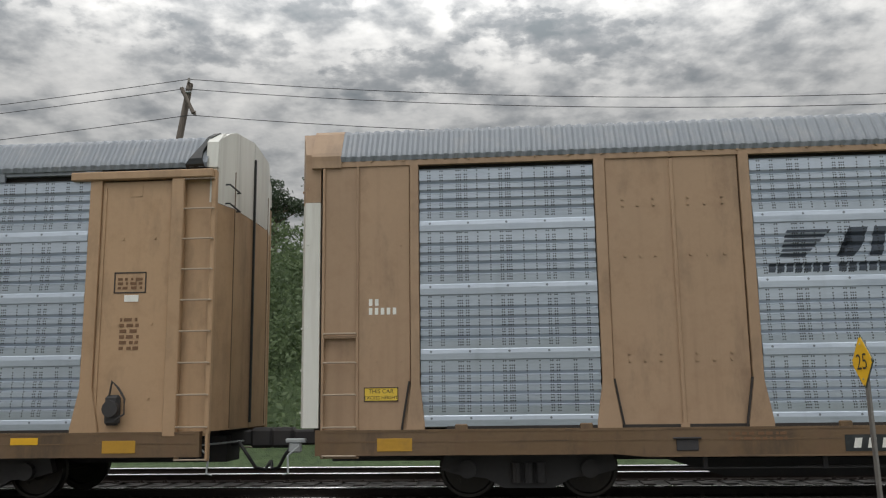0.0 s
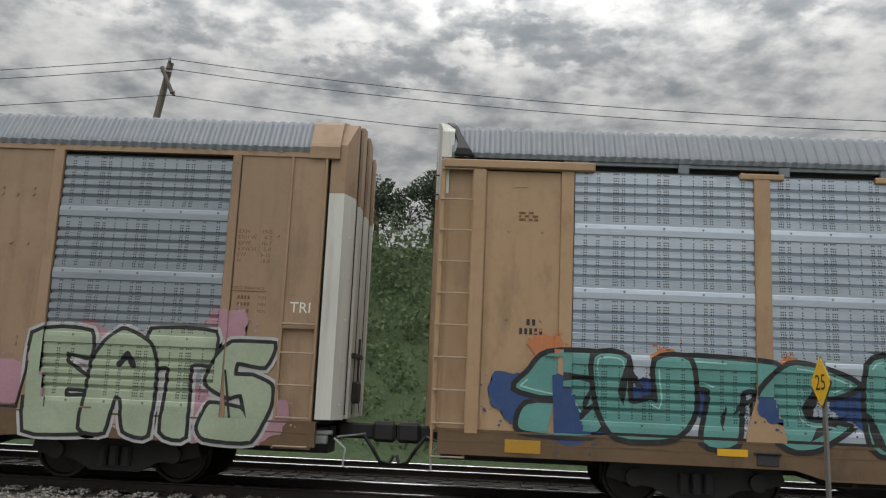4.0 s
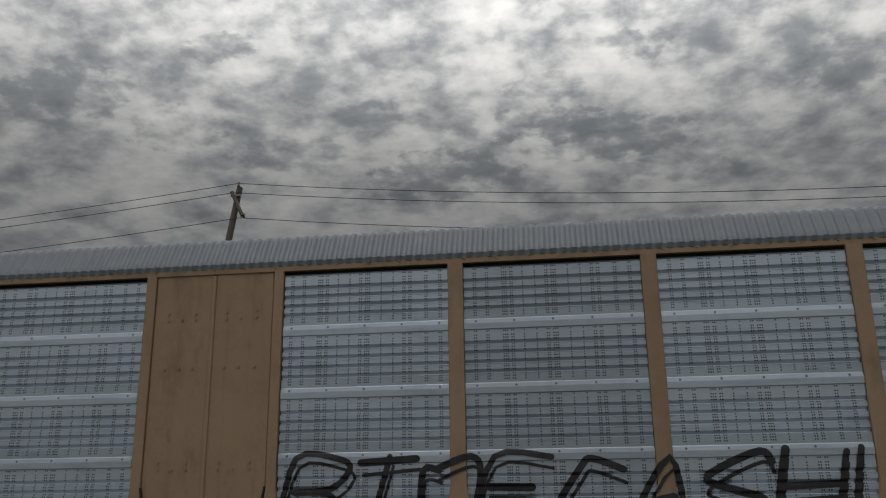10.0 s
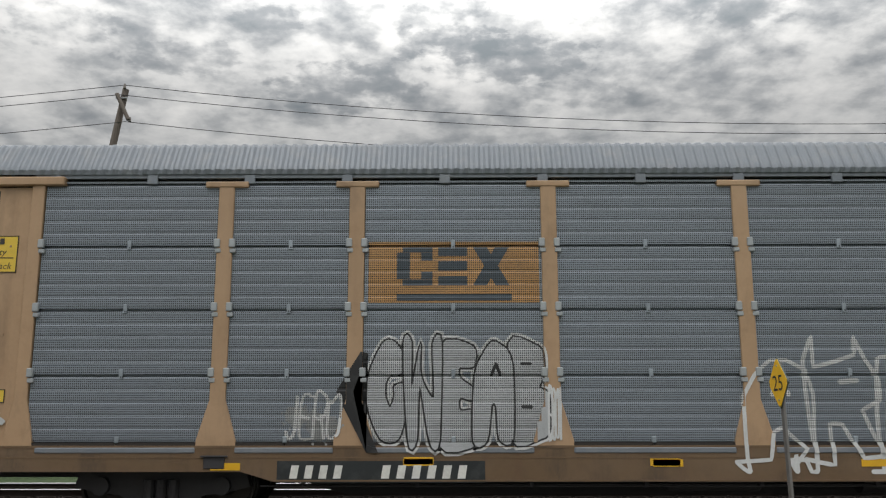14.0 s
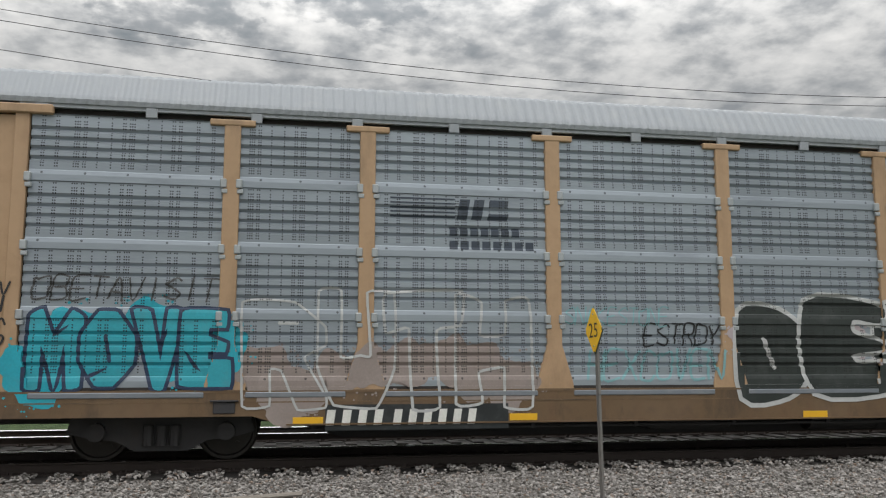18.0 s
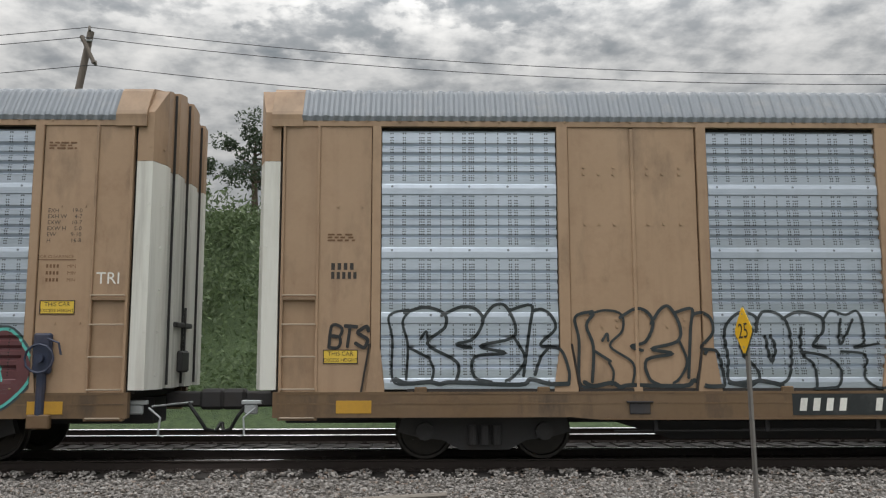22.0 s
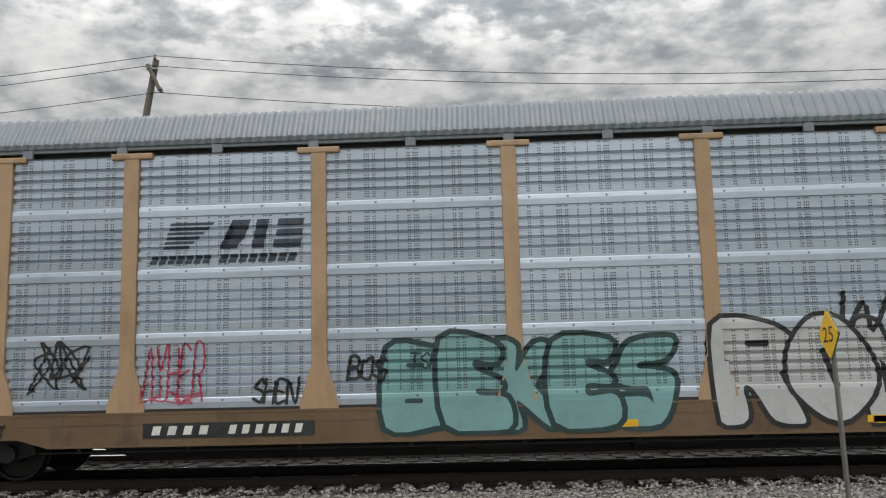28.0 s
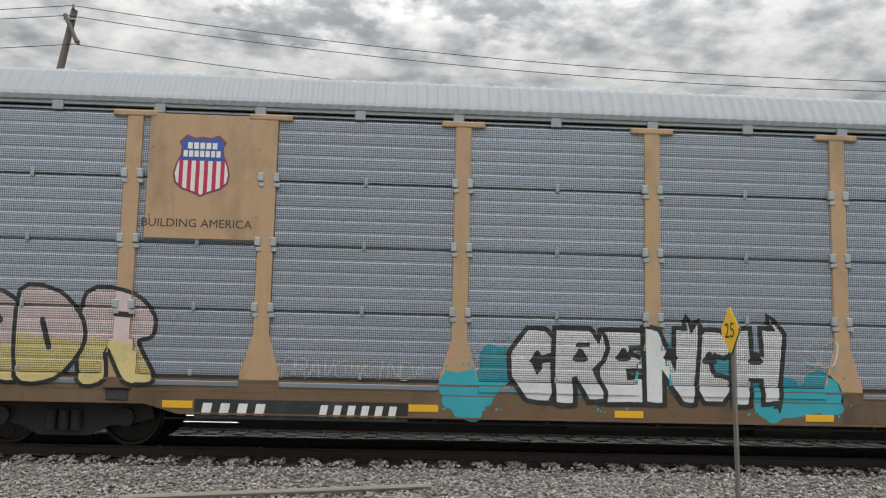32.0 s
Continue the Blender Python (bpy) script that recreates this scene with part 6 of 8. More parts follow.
def shapes(n, polys, cname, col, layer=2, name="emblem", label=""):
    """Flat painted polygons in x, z."""
    for p in polys:
        bm = B()
        f = bm.faces.new([bm.verts.new((x, 0, z)) for x, z in p])
        if len(p) > 4:
            bmesh.ops.triangulate(bm, faces=[f])
        lay(bm, WAGONS[n], KINDS[n], STYLES[n], paint_pair(cname, col, STYLES[n]), layer, name, label)


def rect(x0, x1, z0, z1, slant=0.0):
    return [(x0, z0), (x1, z0), (x1 + slant, z1), (x0 + slant, z1)]


def block_row(x0, x1, z0, z1, n, gap=0.25, slant=0.0):
    s = (x1 - x0) / n
    return [rect(x0 + i * s, x0 + (i + 1 - gap) * s, z0, z1, slant) for i in range(n)]


NAVY_INK, RED_INK = (0.05, 0.065, 0.09), (0.55, 0.045, 0.03)


def horse_emblem(n, x0, x1, z0, z1):
    """Dark striped emblem over a bar line."""
    w, h = x1 - x0, z1 - z0
    s = h * 0.35
    polys = []
    for i in range(6):
        za = z0 + h * (0.36 + i * 0.108)
        polys.append(rect(x0 + 0.05 * w + (za - z0) * 0.3, x0 + w * (0.25 + 0.032 * i), za, za + h * 0.065, 0.03))
    polys.append([(x0 + w * 0.45, z0 + h * 0.34), (x0 + w * 0.56, z0 + h * 0.34), (x0 + w * 0.62, z0 + h * 0.60), (x0 + w * 0.66, z0 + h), (x0 + w * 0.54, z0 + h), (x0 + w * 0.55, z0 + h * 0.7), (x0 + w * 0.5, z0 + h * 0.45)])
    polys.append(rect(x0 + w * 0.66, x0 + w * 0.74, z0 + h * 0.34, z0 + h, 0.04 * w))
    polys.append(rect(x0 + w * 0.80, x0 + w * 0.98, z0 + h * 0.34, z0 + h * 0.52, 0.01 * w))
    polys.append(rect(x0 + w * 0.82, x0 + w * 0.99, z0 + h * 0.60, z0 + h * 0.76, 0.01 * w))
    polys.append(rect(x0 + w * 0.83, x0 + w * 1.0, z0 + h * 0.84, z0 + h, 0.01 * w))
    shapes(n, polys, "emblem_navy", NAVY_INK, 2, "emblem", "dark striped railway emblem")
    shapes(n, block_row(x0, x0 + w * 0.40, z0, z0 + h * 0.2, 7, 0.22, 0.03) + block_row(x0 + w * 0.45, x0 + w * 0.96, z0, z0 + h * 0.2, 8, 0.22, 0.03), "emblem_navy", NAVY_INK, 2, "emblem_line", "row of dark emblem bars")


def stripe_emblem(n, x0, x1, z0, z1):
    """Striped emblem with two lines of bars, on the weathered wagon."""
    w, h = x1 - x0, z1 - z0
    polys = [rect(x0, x0 + w * 0.44, z0 + h * (0.62 + i * 0.088), z0 + h * (0.655 + i * 0.088)) for i in range(5)]
    polys += [rect(x0 + w * 0.45, x0 + w * 0.52, z0 + h * 0.6, z0 + h, 0.05), rect(x0 + w * 0.55, x0 + w * 0.62, z0 + h * 0.6, z0 + h, 0.05), rect(x0 + w * 0.66, x0 + w * 0.8, z0 + h * 0.6, z0 + h * 0.72, 0.02), rect(x0 + w * 0.67, x0 + w * 0.8, z0 + h * 0.86, z0 + h, 0.02)]
    polys += block_row(x0 + w * 0.40, x0 + w * 0.9, z0 + h * 0.27, z0 + h * 0.44, 7, 0.25) + block_row(x0 + w * 0.40, x0 + w, z0, z0 + h * 0.17, 8, 0.25)
    shapes(n, polys, "emblem_navy", NAVY_INK, 2, "emblem", "dark striped railway emblem")


def swoosh_emblem(n, x0, x1, z0, z1):
    """Red slanted blocks over a dark wedge."""
    w, h = x1 - x0, z1 - z0
    polys = []
    for i in range(4):
        a = x0 + w * (0.05 + i * 0.235)
        polys += [rect(a, a + w * 0.20, z0 + h * 0.42, z0 + h * 0.60, 0.03 * w), rect(a + 0.04 * w, a + w * 0.10, z0 + h * 0.61, z0 + h * 0.79, 0.03 * w), rect(a + 0.16 * w, a + w * 0.215, z0 + h * 0.61, z0 + h * 0.79, 0.03 * w), rect(a + 0.065 * w, a + w * 0.24, z0 + h * 0.80, z0 + h, 0.03 * w)]
    shapes(n, polys, "emblem_red", RED_INK, 2, "emblem", "red slanted railway emblem")
    shapes(n, [[(x0, z0), (x0 + 0.93 * w, z0 + 0.27 * h), (x0 + 0.93 * w, z0 + 0.33 * h), (x0 + 0.04 * w, z0 + 0.25 * h)]], "emblem_black", (0.03, 0.03, 0.035), 2, "emblem_wedge", "dark emblem wedge")


def number_board(n, x0, x1, z0, z1, groups, board=True):
    """White bars, one for each character, on a black board along the sill."""
    w = WAGONS[n]
    if board:
        shapes(n, [rect(x0, x1, z0, z1)], "board_black", (0.02, 0.024, 0.026), 3, "number_board", "black number board on the sill")
    polys = []
    for a, b, k in groups:
        xa, xb = x0 + (x1 - x0) * a, x0 + (x1 - x0) * b
        polys += block_row(xa, xb, z0 + (z1 - z0) * 0.2, z0 + (z1 - z0) * 0.80, k, 0.48, 0.03)
    shapes(n, polys, "board_white", (0.72, 0.72, 0.68), 4, "number_bar", "white painted bar")


def info_box(n, x, z):
    p = plate(WAGONS[n], x, z, 0.46, 0.33, BLACK, -1.562, "info_board", "black inspection stencil in a white border", LETTER)
    for a, b, c, d in ((0.05, 0.2, 0.2, 0.26), (0.05, 0.2, 0.1, 0.14), (0.27, 0.4, 0.05, 0.14), (0.27, 0.33, 0.18, 0.27)):
        bm = box(B(), a, b, -0.012, -0.008, c, d)
        part("stencil", bm, LETTER, p)


def outline_box(n, x, z, w, h, y, rows=3):
    bm = B()
    for a in ((0, w, 0, 0.018), (0, w, h - 0.018, h), (0, 0.018, 0, h), (w - 0.018, w, 0, h)):
        box(bm, a[0], a[1], -0.005, 0, a[2], a[3])
    ob = part("stencil_frame", bm, INK, WAGONS[n], "dark framed stencil panel", (x, y, z))
    if rows:
        text_block(ob, 0.06, 0.06, rows, w - 0.12, (h - 0.12) / rows / 1.7, FADED, -0.001)


KINDS = ["tri", "bi", "tri", "tri", "bi", "bi", "tri", "tri", "bi", "bi"]
STYLES = ["rows", "rows", "rows", "rows", "mesh", "rows", "rows", "rows", "rows", "mesh"]


def ok_sign(n, x, z):
    bm = tube(B(), (0, -0.006, 0), (0, 0, 0), 0.1, 24)
    p = part("round_label", bm, LETTER, WAGONS[n], "round white approval mark", (x, -1.513, z))
    letters("OK", 0, 0.01, 0.09, INK, p, -0.008, align="CENTER")
    letters("M-941", 0, -0.05, 0.045, INK, p, -0.008, align="CENTER")


def dimension_table(n, x, z, clear=False):
    """Stencilled dimension rows."""
    rows = (("EXH", "19-0"), ("EXH W", "4-7"), ("EXW", "10-7"), ("EXW H", "5-0"), ("EW", "9-10"), ("H", "16-8"))
    m = INK if clear else FADED
    for i, (a, b) in enumerate(rows):
        zz = z + (5 - i) * 0.088
        letters(a, x, zz, 0.085, m, WAGONS[n], -1.513, "stencil")
        letters(b, x + 0.50, zz, 0.085, m, WAGONS[n], -1.513, "stencil", align="RIGHT")


def clearance_table(n, x, z):
    w = WAGONS[n]
    letters("DOOR CLEARANCE", x, z + 0.34, 0.066, FADED, w, -1.513, "stencil")
    part("stencil", box(B(), x, x + 0.62, -1.516, -1.512, z + 0.31, z + 0.322), FADED, w)
    for i, a in enumerate("CBA"):
        letters(a, x, z + i * 0.1, 0.075, FADED, w, -1.513, "stencil")
        letters("MIN", x + 0.50, z + i * 0.1, 0.07, FADED, w, -1.513, "stencil")
        bars(x + 0.2, z + i * 0.1, 0.2, 0.05, 4, FADED, w, -1.513)


def quality_plate(n, x, z):
    p = plate(WAGONS[n], x, z, 0.76, 0.55, LABEL, -1.506, "quality_sign", "yellow sign with italic lettering", INK)
    letters("Quality", 0.38, 0.26, 0.14, INK, p, -0.0105, align="CENTER", shear=0.25)
    letters("Auto Rack", 0.38, 0.05, 0.14, INK, p, -0.0105, align="CENTER", shear=0.25)
    letters("a", 0.12, 0.42, 0.13, INK, p, -0.0105, shear=0.25)
    bars(0.26, 0.42, 0.34, 0.09, 3, INK, p, -0.009)
    part("stencil", box(B(), 0.06, 0.70, -0.012, -0.008, 0.21, 0.225), INK, p)


def round_sign(n, x, z, y=-1.51):
    bm = B()
    k = 24
    outer = [bm.verts.new((0.12 * math.cos(i * 6.2832 / k), 0, 0.12 * math.sin(i * 6.2832 / k))) for i in range(k)]
    inner = [bm.verts.new((0.095 * math.cos(i * 6.2832 / k), 0, 0.095 * math.sin(i * 6.2832 / k))) for i in range(k)]
    for i in range(k):
        bm.faces.new((outer[i], outer[(i + 1) % k], inner[(i + 1) % k], inner[i]))
    p = part("round_label", bm, mat("faded_red", (0.36, 0.10, 0.07), 0.6), WAGONS[n], "round prohibition mark", (x, y - 0.004, z))
    bm = B()
    prism(bm, [(-0.085, 0.07), (-0.07, 0.085), (0.085, -0.07), (0.07, -0.085)], -0.004, 0)
    part("slash", bm, mat("faded_red", (0.36, 0.10, 0.07), 0.6), p)


def block_emblem(n, x0, x1, z0, z1, zb):
    """Three heavy dark slab shapes over a bar."""
    w, h = x1 - x0, z1 - z0
    a, b, c = x0, x0 + 0.36 * w, x0 + 0.66 * w
    polys = [rect(a, a + 0.11 * w, z0 + 0.16 * h, z1 - 0.16 * h), rect(a + 0.05 * w, a + 0.31 * w, z1 - 0.155 * h, z1), rect(a + 0.05 * w, a + 0.31 * w, z0, z0 + 0.155 * h), rect(a + 0.21 * w, a + 0.31 * w, z1 - 0.36 * h, z1 - 0.16 * h), rect(a + 0.21 * w, a + 0.31 * w, z0 + 0.16 * h, z0 + 0.36 * h),
             rect(b, b + 0.25 * w, z1 - 0.24 * h, z1), rect(b, b + 0.25 * w, z0 + 0.38 * h, z0 + 0.62 * h), rect(b, b + 0.25 * w, z0, z0 + 0.24 * h), rect(c, c + 0.12 * w, z0, z1, 0.2 * w)]
    shapes(n, polys, "emblem_slate", (0.06, 0.08, 0.10), 3, "emblem", "heavy dark slab emblem")
    shapes(n, [rect(c + 0.2 * w, c + 0.32 * w, z0, z1, -0.2 * w)], "emblem_slate", (0.06, 0.08, 0.10), 4, "emblem", "heavy dark slab emblem")
    shapes(n, [rect(x0, x1, zb, zb + 0.1)], "emblem_slate", (0.06, 0.08, 0.10), 3, "emblem_line", "dark bar")


def worm_emblem(n, x0, x1, z0, z1):
    """One continuous rounded white line."""
    w, h = x1 - x0, z1 - z0
    t = 0.17 * h
    path = [(0.44, 0.75), (0.40, 0.93), (0.10, 0.93), (0.04, 0.8), (0.04, 0.2), (0.10, 0.07), (0.42, 0.07), (0.50, 0.2), (0.56, 0.85), (0.62, 0.93), (0.70, 0.8), (0.86, 0.12), (0.93, 0.08), (0.97, 0.2), (0.97, 0.6)]
    bm = B()
    ribbon(bm, smooth([(x0 + a * w, z0 + b * h) for a, b in path], 3), t)
    lay(bm, WAGONS[n], KINDS[n], STYLES[n], paint_pair("white", (0.62, 0.63, 0.62), STYLES[n]), 2, "emblem", "white rounded line emblem")


def shield_panel(n, x0, x1, z0, z1):
    bm = box(B(), 0, x1 - x0, -0.03, 0.0, 0, z1 - z0, 0.006)
    bolts(bm, (0.06, x1 - x0 - 0.06), (0.35, 1.35), -0.03)
    part("emblem_panel", bm, TAN_PALE, WAGONS[n], "plain tan emblem panel", (x0, -1.518, z0))


def shield_emblem(n, x0, x1, z0, z1):
    """A blue and white shield with red stripes."""
    w, h = x1 - x0, z1 - z0
    half = [(0.5, 0.0), (0.36, 0.06), (0.16, 0.12), (0.03, 0.22), (0.0, 0.36), (0.04, 0.52), (0.12, 0.68), (0.13, 0.80), (0.08, 0.88), (0.22, 1.0), (0.36, 0.95), (0.5, 0.97)]
    pts = half + [(1 - a, b) for a, b in half[-2:0:-1]]

    def layer(grow, col, name, depth, lo=0.0, hi=1.0, xa=0.0, xb=1.0):
        bm = B()
        ps = [((0.5 + (a - 0.5) * grow) * w, (0.5 + (b - 0.5) * grow) * h) for a, b in pts]
        f = bm.faces.new([bm.verts.new((x, 0, z)) for x, z in ps])
        for co, no in (((0, 0, lo * h), (0, 0, -1)), ((0, 0, hi * h), (0, 0, 1)), ((xa * w, 0, 0), (-1, 0, 0)), ((xb * w, 0, 0), (1, 0, 0))):
            bmesh.ops.bisect_plane(bm, geom=bm.verts[:] + bm.edges[:] + bm.faces[:], plane_co=co, plane_no=no, clear_outer=True)
        bmesh.ops.triangulate(bm, faces=bm.faces[:])
        return part(name, bm, mat("shield_" + col[0], col[1], 0.45, 0.0, 0.05, dirt_amount=0.1), WAGONS[n], col[2], (x0, -1.5485 - depth, z0))
    layer(1.0, ("edge", (0.22, 0.05, 0.09), "dark red rim"), "emblem", 0.002)
    layer(0.93, ("white", (0.72, 0.72, 0.72), "white shield field"), "emblem", 0.004, 0.0, 0.58)
    layer(0.93, ("blue", (0.03, 0.10, 0.38), "blue shield head"), "emblem", 0.004, 0.58, 1.0)
    for i in range(6):
        a = 0.10 + i * 0.145
        layer(0.93, ("red", (0.50, 0.02, 0.07), "red stripe"), "stripe", 0.006, 0.0, 0.58, a + 0.005, a + 0.075)
    for z, k, a, b in ((0.77, 5, 0.24, 0.78), (0.64, 7, 0.17, 0.84)):
        for p in block_row(a * w, b * w, z * h, (z + 0.1) * h, k, 0.25):
            part("emblem_line", prism(B(), p, -0.002, 0), LETTER, WAGONS[n], "white bar", (x0, -1.5565, z0))


def slogan(n, x0, x1, z):
    me = text_mesh("BUILDING AMERICA", 0.17)
    k = (x1 - x0) / max(v.co.x for v in me.vertices)
    me.transform(Matrix.Rotation(radians(90), 4, "X") @ Matrix.Diagonal((k, 1, 1, 1)))
    me.materials.append(INK)
    ob = new("lettering", me)
    ob.parent, ob.location = WAGONS[n], (x0, -1.5505, z)


SIGN_AT = (4.0, 10.3, 1.82)
WIRE_POLES = [(-62.0, 30.0, 11.6), (-10.25, 26.0, 11.62), (36.0, 26.0, 11.65), (82.0, 27.0, 11.7)]
TREES = [(-26 + i * 2.6 + (i * 37 % 10) * 0.15, 33.0 + (i * 53 % 10) * 0.35, 0) for i in range(26)]
SHELTER_AT = (-4.52, 6.0, 3.43)
SHELTER_POSTS = ((-0.69, -0.35, 0.05), (-0.40, -0.3, 0.028), (-4.5, -0.35, 0.05), (-4.5, -4.4, 0.05))
build_track(TRACK_Y, "track_main", -16, 18, "railway track on dark wooden ties under the train")
build_track(18.15, "track_far", -22, 24, "empty railway track behind the train")
build_sign()
for k, (x, y, top) in enumerate(WIRE_POLES):
    build_pole(x, y, top, 1.9)
build_wires()
build_bank()
build_shelter()
SANDSTONE = mat("sandstone_block", (0.42, 0.33, 0.23), 0.88, 0.0, 0.3, (0.20, 0.13, 0.08), 0.6, scale=1.6, bump=0.9, rand=0.25)


def build_platform():
    """Platform edge of rough sandstone blocks in three courses round a solid core."""
    p = new("stone_platform")
    p.location = (-4.22, 6.30, 0)
    tagged(p, "rough beige sandstone block platform edge", "platform")
    part("core", box(B(), -5.0, -0.3, -4.8, -0.3, -0.6, 0.78), SANDSTONE, p, "beige platform slab")
    rng = random.Random(12)
    blocks = []
    for k in range(4):
        bm = box(B(), -0.5, 0.5, -0.5, 0.5, -0.5, 0.5)
        bmesh.ops.bevel(bm, geom=bm.edges[:], offset=0.05, segments=2, affect="EDGES")
        bmesh.ops.subdivide_edges(bm, edges=[e for e in bm.edges if e.calc_length() > 0.4], cuts=2, use_grid_fill=True)
        for v in bm.verts:
            v.co += Vector((rng.uniform(-1, 1), rng.uniform(-1, 1), rng.uniform(-1, 1))) * 0.014
        me = bpy.data.meshes.new("stone_block")
        bm.to_mesh(me)
        bm.free()
        me.materials.append(SANDSTONE)
        blocks.append(me)
    for row in range(3):
        z0, z1 = 0.80 - 0.46 * (row + 1), 0.80 - 0.46 * row
        for along in (0, 1):
            u = 0.0 if (row + along) % 2 else 0.46
            while u < 4.7:
                w = min(rng.uniform(0.95, 1.45), 4.8 - u)
                o = new("stone_block", blocks[rng.randrange(4)])
                o.parent = p
                out = rng.uniform(-0.015, 0.015)
                o.location = ((-u - w / 2, -0.23 + out, (z0 + z1) / 2) if along else (-0.23 + out, -u - w / 2, (z0 + z1) / 2))
                o.scale = (w - 0.012, 0.46, z1 - z0 - 0.010) if along else (0.46, w - 0.012, z1 - z0 - 0.010)
                u += w


build_platform()
fence_panel("railing", (-4.41, 4.83), (-4.33, 6.2), 0.84, 1.92, "black metal railing panel on the platform edge")
fence_panel("railing", (-4.42, 6.22), (-7.3, 6.24), 0.84, 1.92, "black metal railing panel facing the tracks")
fence_panel("railing", (-6.9, 4.86), (-4.60, 4.86), 0.70, 1.78, "black metal railing panel beside the steps")
bm = tube(B(), (-3.12, 10.16, -0.245), (0.44, 11.15, -0.215), 0.034, 8)
tagged(part("discarded_pipe", bm, mat("old_pipe", (0.28, 0.25, 0.22), 0.6, 0.3)), "long discarded grey pipe lying on the ballast", "pipe")

bm = box(B(), 0, 1.9, -0.11, 0.11, 0, 0.14, 0.015)
timber = part("old_timber", bm, TIE)
timber.location, timber.rotation_euler = (4.02, 10.42, -0.40), (0, 0, radians(-32))
tagged(timber, "short dark weathered timber lying on the ballast", "timber")


def build_tufts():
    """Thin grass blades at the foot of the ballast."""
    rng = random.Random(4)
    bm = B()
    for i in range(150):
        x, y = rng.uniform(-9, 10), rng.uniform(8.6, 10.0)
        for k in range(9):
            a, lean = rng.uniform(0, 6.28), rng.uniform(0.02, 0.10)
            px, py, h = x + rng.uniform(-0.08, 0.08), y + rng.uniform(-0.08, 0.08), rng.uniform(0.05, 0.16)
            z = ground_z(py) - 0.01
            bm.faces.new([bm.verts.new(p) for p in ((px - 0.006 * math.cos(a), py - 0.006 * math.sin(a), z), (px + 0.006 * math.cos(a), py + 0.006 * math.sin(a), z), (px + lean * math.sin(a), py + lean * math.cos(a), z + h))])
    tagged(part("grass", bm, LEAF), "sparse green grass tufts beside the ballast", "grass", kind="stuff")


build_tufts()

# ---- the train ----
RISE = [(0, 0.06), (1, 7.92), (2, 15.41), (3, 23.43), (4, 31.32), (4.5, 35.08), (6.5, 50.88), (7, 54.62), (8, 62.58), (9, 70.44), (10, 78.32), (11, 86.19), (12, 93.87), (13, 102.02), (14, 109.85), (15, 117.48), (17.5, 137.22), (18, 141.13), (19, 149.00), (20, 156.68), (21, 164.81), (22, 172.54), (23, 180.65), (24, 188.71), (24.5, 192.70), (26.5, 208.36), (27, 212.33), (28, 220.27), (29, 228.23), (30, 235.97), (31, 244.21), (32, 252.17)]
CENTRES = [10.38, -18.23, -46.89, -75.43, -104.02, -132.71, -161.24, -189.86, -218.44, -247.07]
WAGONS = [
    wagon_tri("tan three-deck rack wagon with pale clean screens"),
    wagon_bi("tan rack wagon with silver screens and a white and pink murals"),
    wagon_tri("tan three-deck rack wagon with pale blue and grey murals", GALV_DARK),
    wagon_tri("tan three-deck rack wagon with black tags and a blue mural"),
    wagon_bi("tan rack wagon with dark fine-mesh screens and white tags", "mesh", GALV_MESH_DARK, ROOF, False, True, True),
    wagon_bi("weathered tan rack wagon with dull screens and turquoise tags", "rows", GALV_DARK, ROOF_PALE, True, True, True),
    wagon_tri("tan three-deck rack wagon with a row of black outline tags"),
    wagon_tri("tan three-deck rack wagon with white and maroon murals", braked=True),
    wagon_bi("tan rack wagon with silver screens and green and white murals"),
    wagon_bi("tan rack wagon with fine-mesh screens, shield sign and silver murals", "mesh", GALV_MESH, ROOF_PALE, True, True, True),
]
for w, c in zip(WAGONS, CENTRES):
    w.location = (c, TRACK_Y, 0)


# ---- emblems, boards and murals, wagon by wagon ----
horse_emblem(0, -6.78, -4.62, 3.16, 3.79)
number_board(0, -5.95, -3.82, 0.68, 0.90, ((0.05, 0.4, 4), (0.5, 0.95, 6)))
bars(-12.52, 2.67, 0.44, 0.1, 5, LETTER, WAGONS[0], -1.513, 'number_bar')
bars(-12.52, 2.80, 0.18, 0.1, 2, LETTER, WAGONS[0], -1.513, 'number_bar')
text_block(WAGONS[0], -7.5, 0.84, 2, 0.8, 0.04, FADED, -1.562)
blots(1, -13.01, -4.37, 1.0, 2.35, 9, 0.35, 0.6, 'navy_spray', (0.03, 0.07, 0.2), 3)
blots(1, -13.01, -4.37, 1.7, 2.5, 5, 0.15, 0.28, 'orange_spray', (0.55, 0.2, 0.08), 5)
piece(1, 'SUTCIDE', -12.41, -4.55, 0.98, 2.12, [(0.075, 'black', (0.02, 0.02, 0.022)), (0.0, 'teal', (0.12, 0.315, 0.29))], soft=0.8, wild=0.5, overlap=0.10, line=0.04, wedges=2, gleam=('teal_pale', (0.35, 0.60, 0.55)), bare_feet=True, label='teal mural letters edged in black over navy clouds')
blots(1, -4.29, 4.57, 0.95, 2.45, 12, 0.3, 0.5, 'green_spray', (0.05, 0.16, 0.12), 7)
blots(1, -4.29, 4.57, 1.5, 2.5, 8, 0.15, 0.35, 'pink_spray', (0.42, 0.235, 0.29), 9)
shapes(1, [rect(-4.3, 4.4, 0.64, 0.94)], 'dull_white', (0.47, 0.49, 0.50), 0.8, 'mural_base', 'dull white base of the mural')
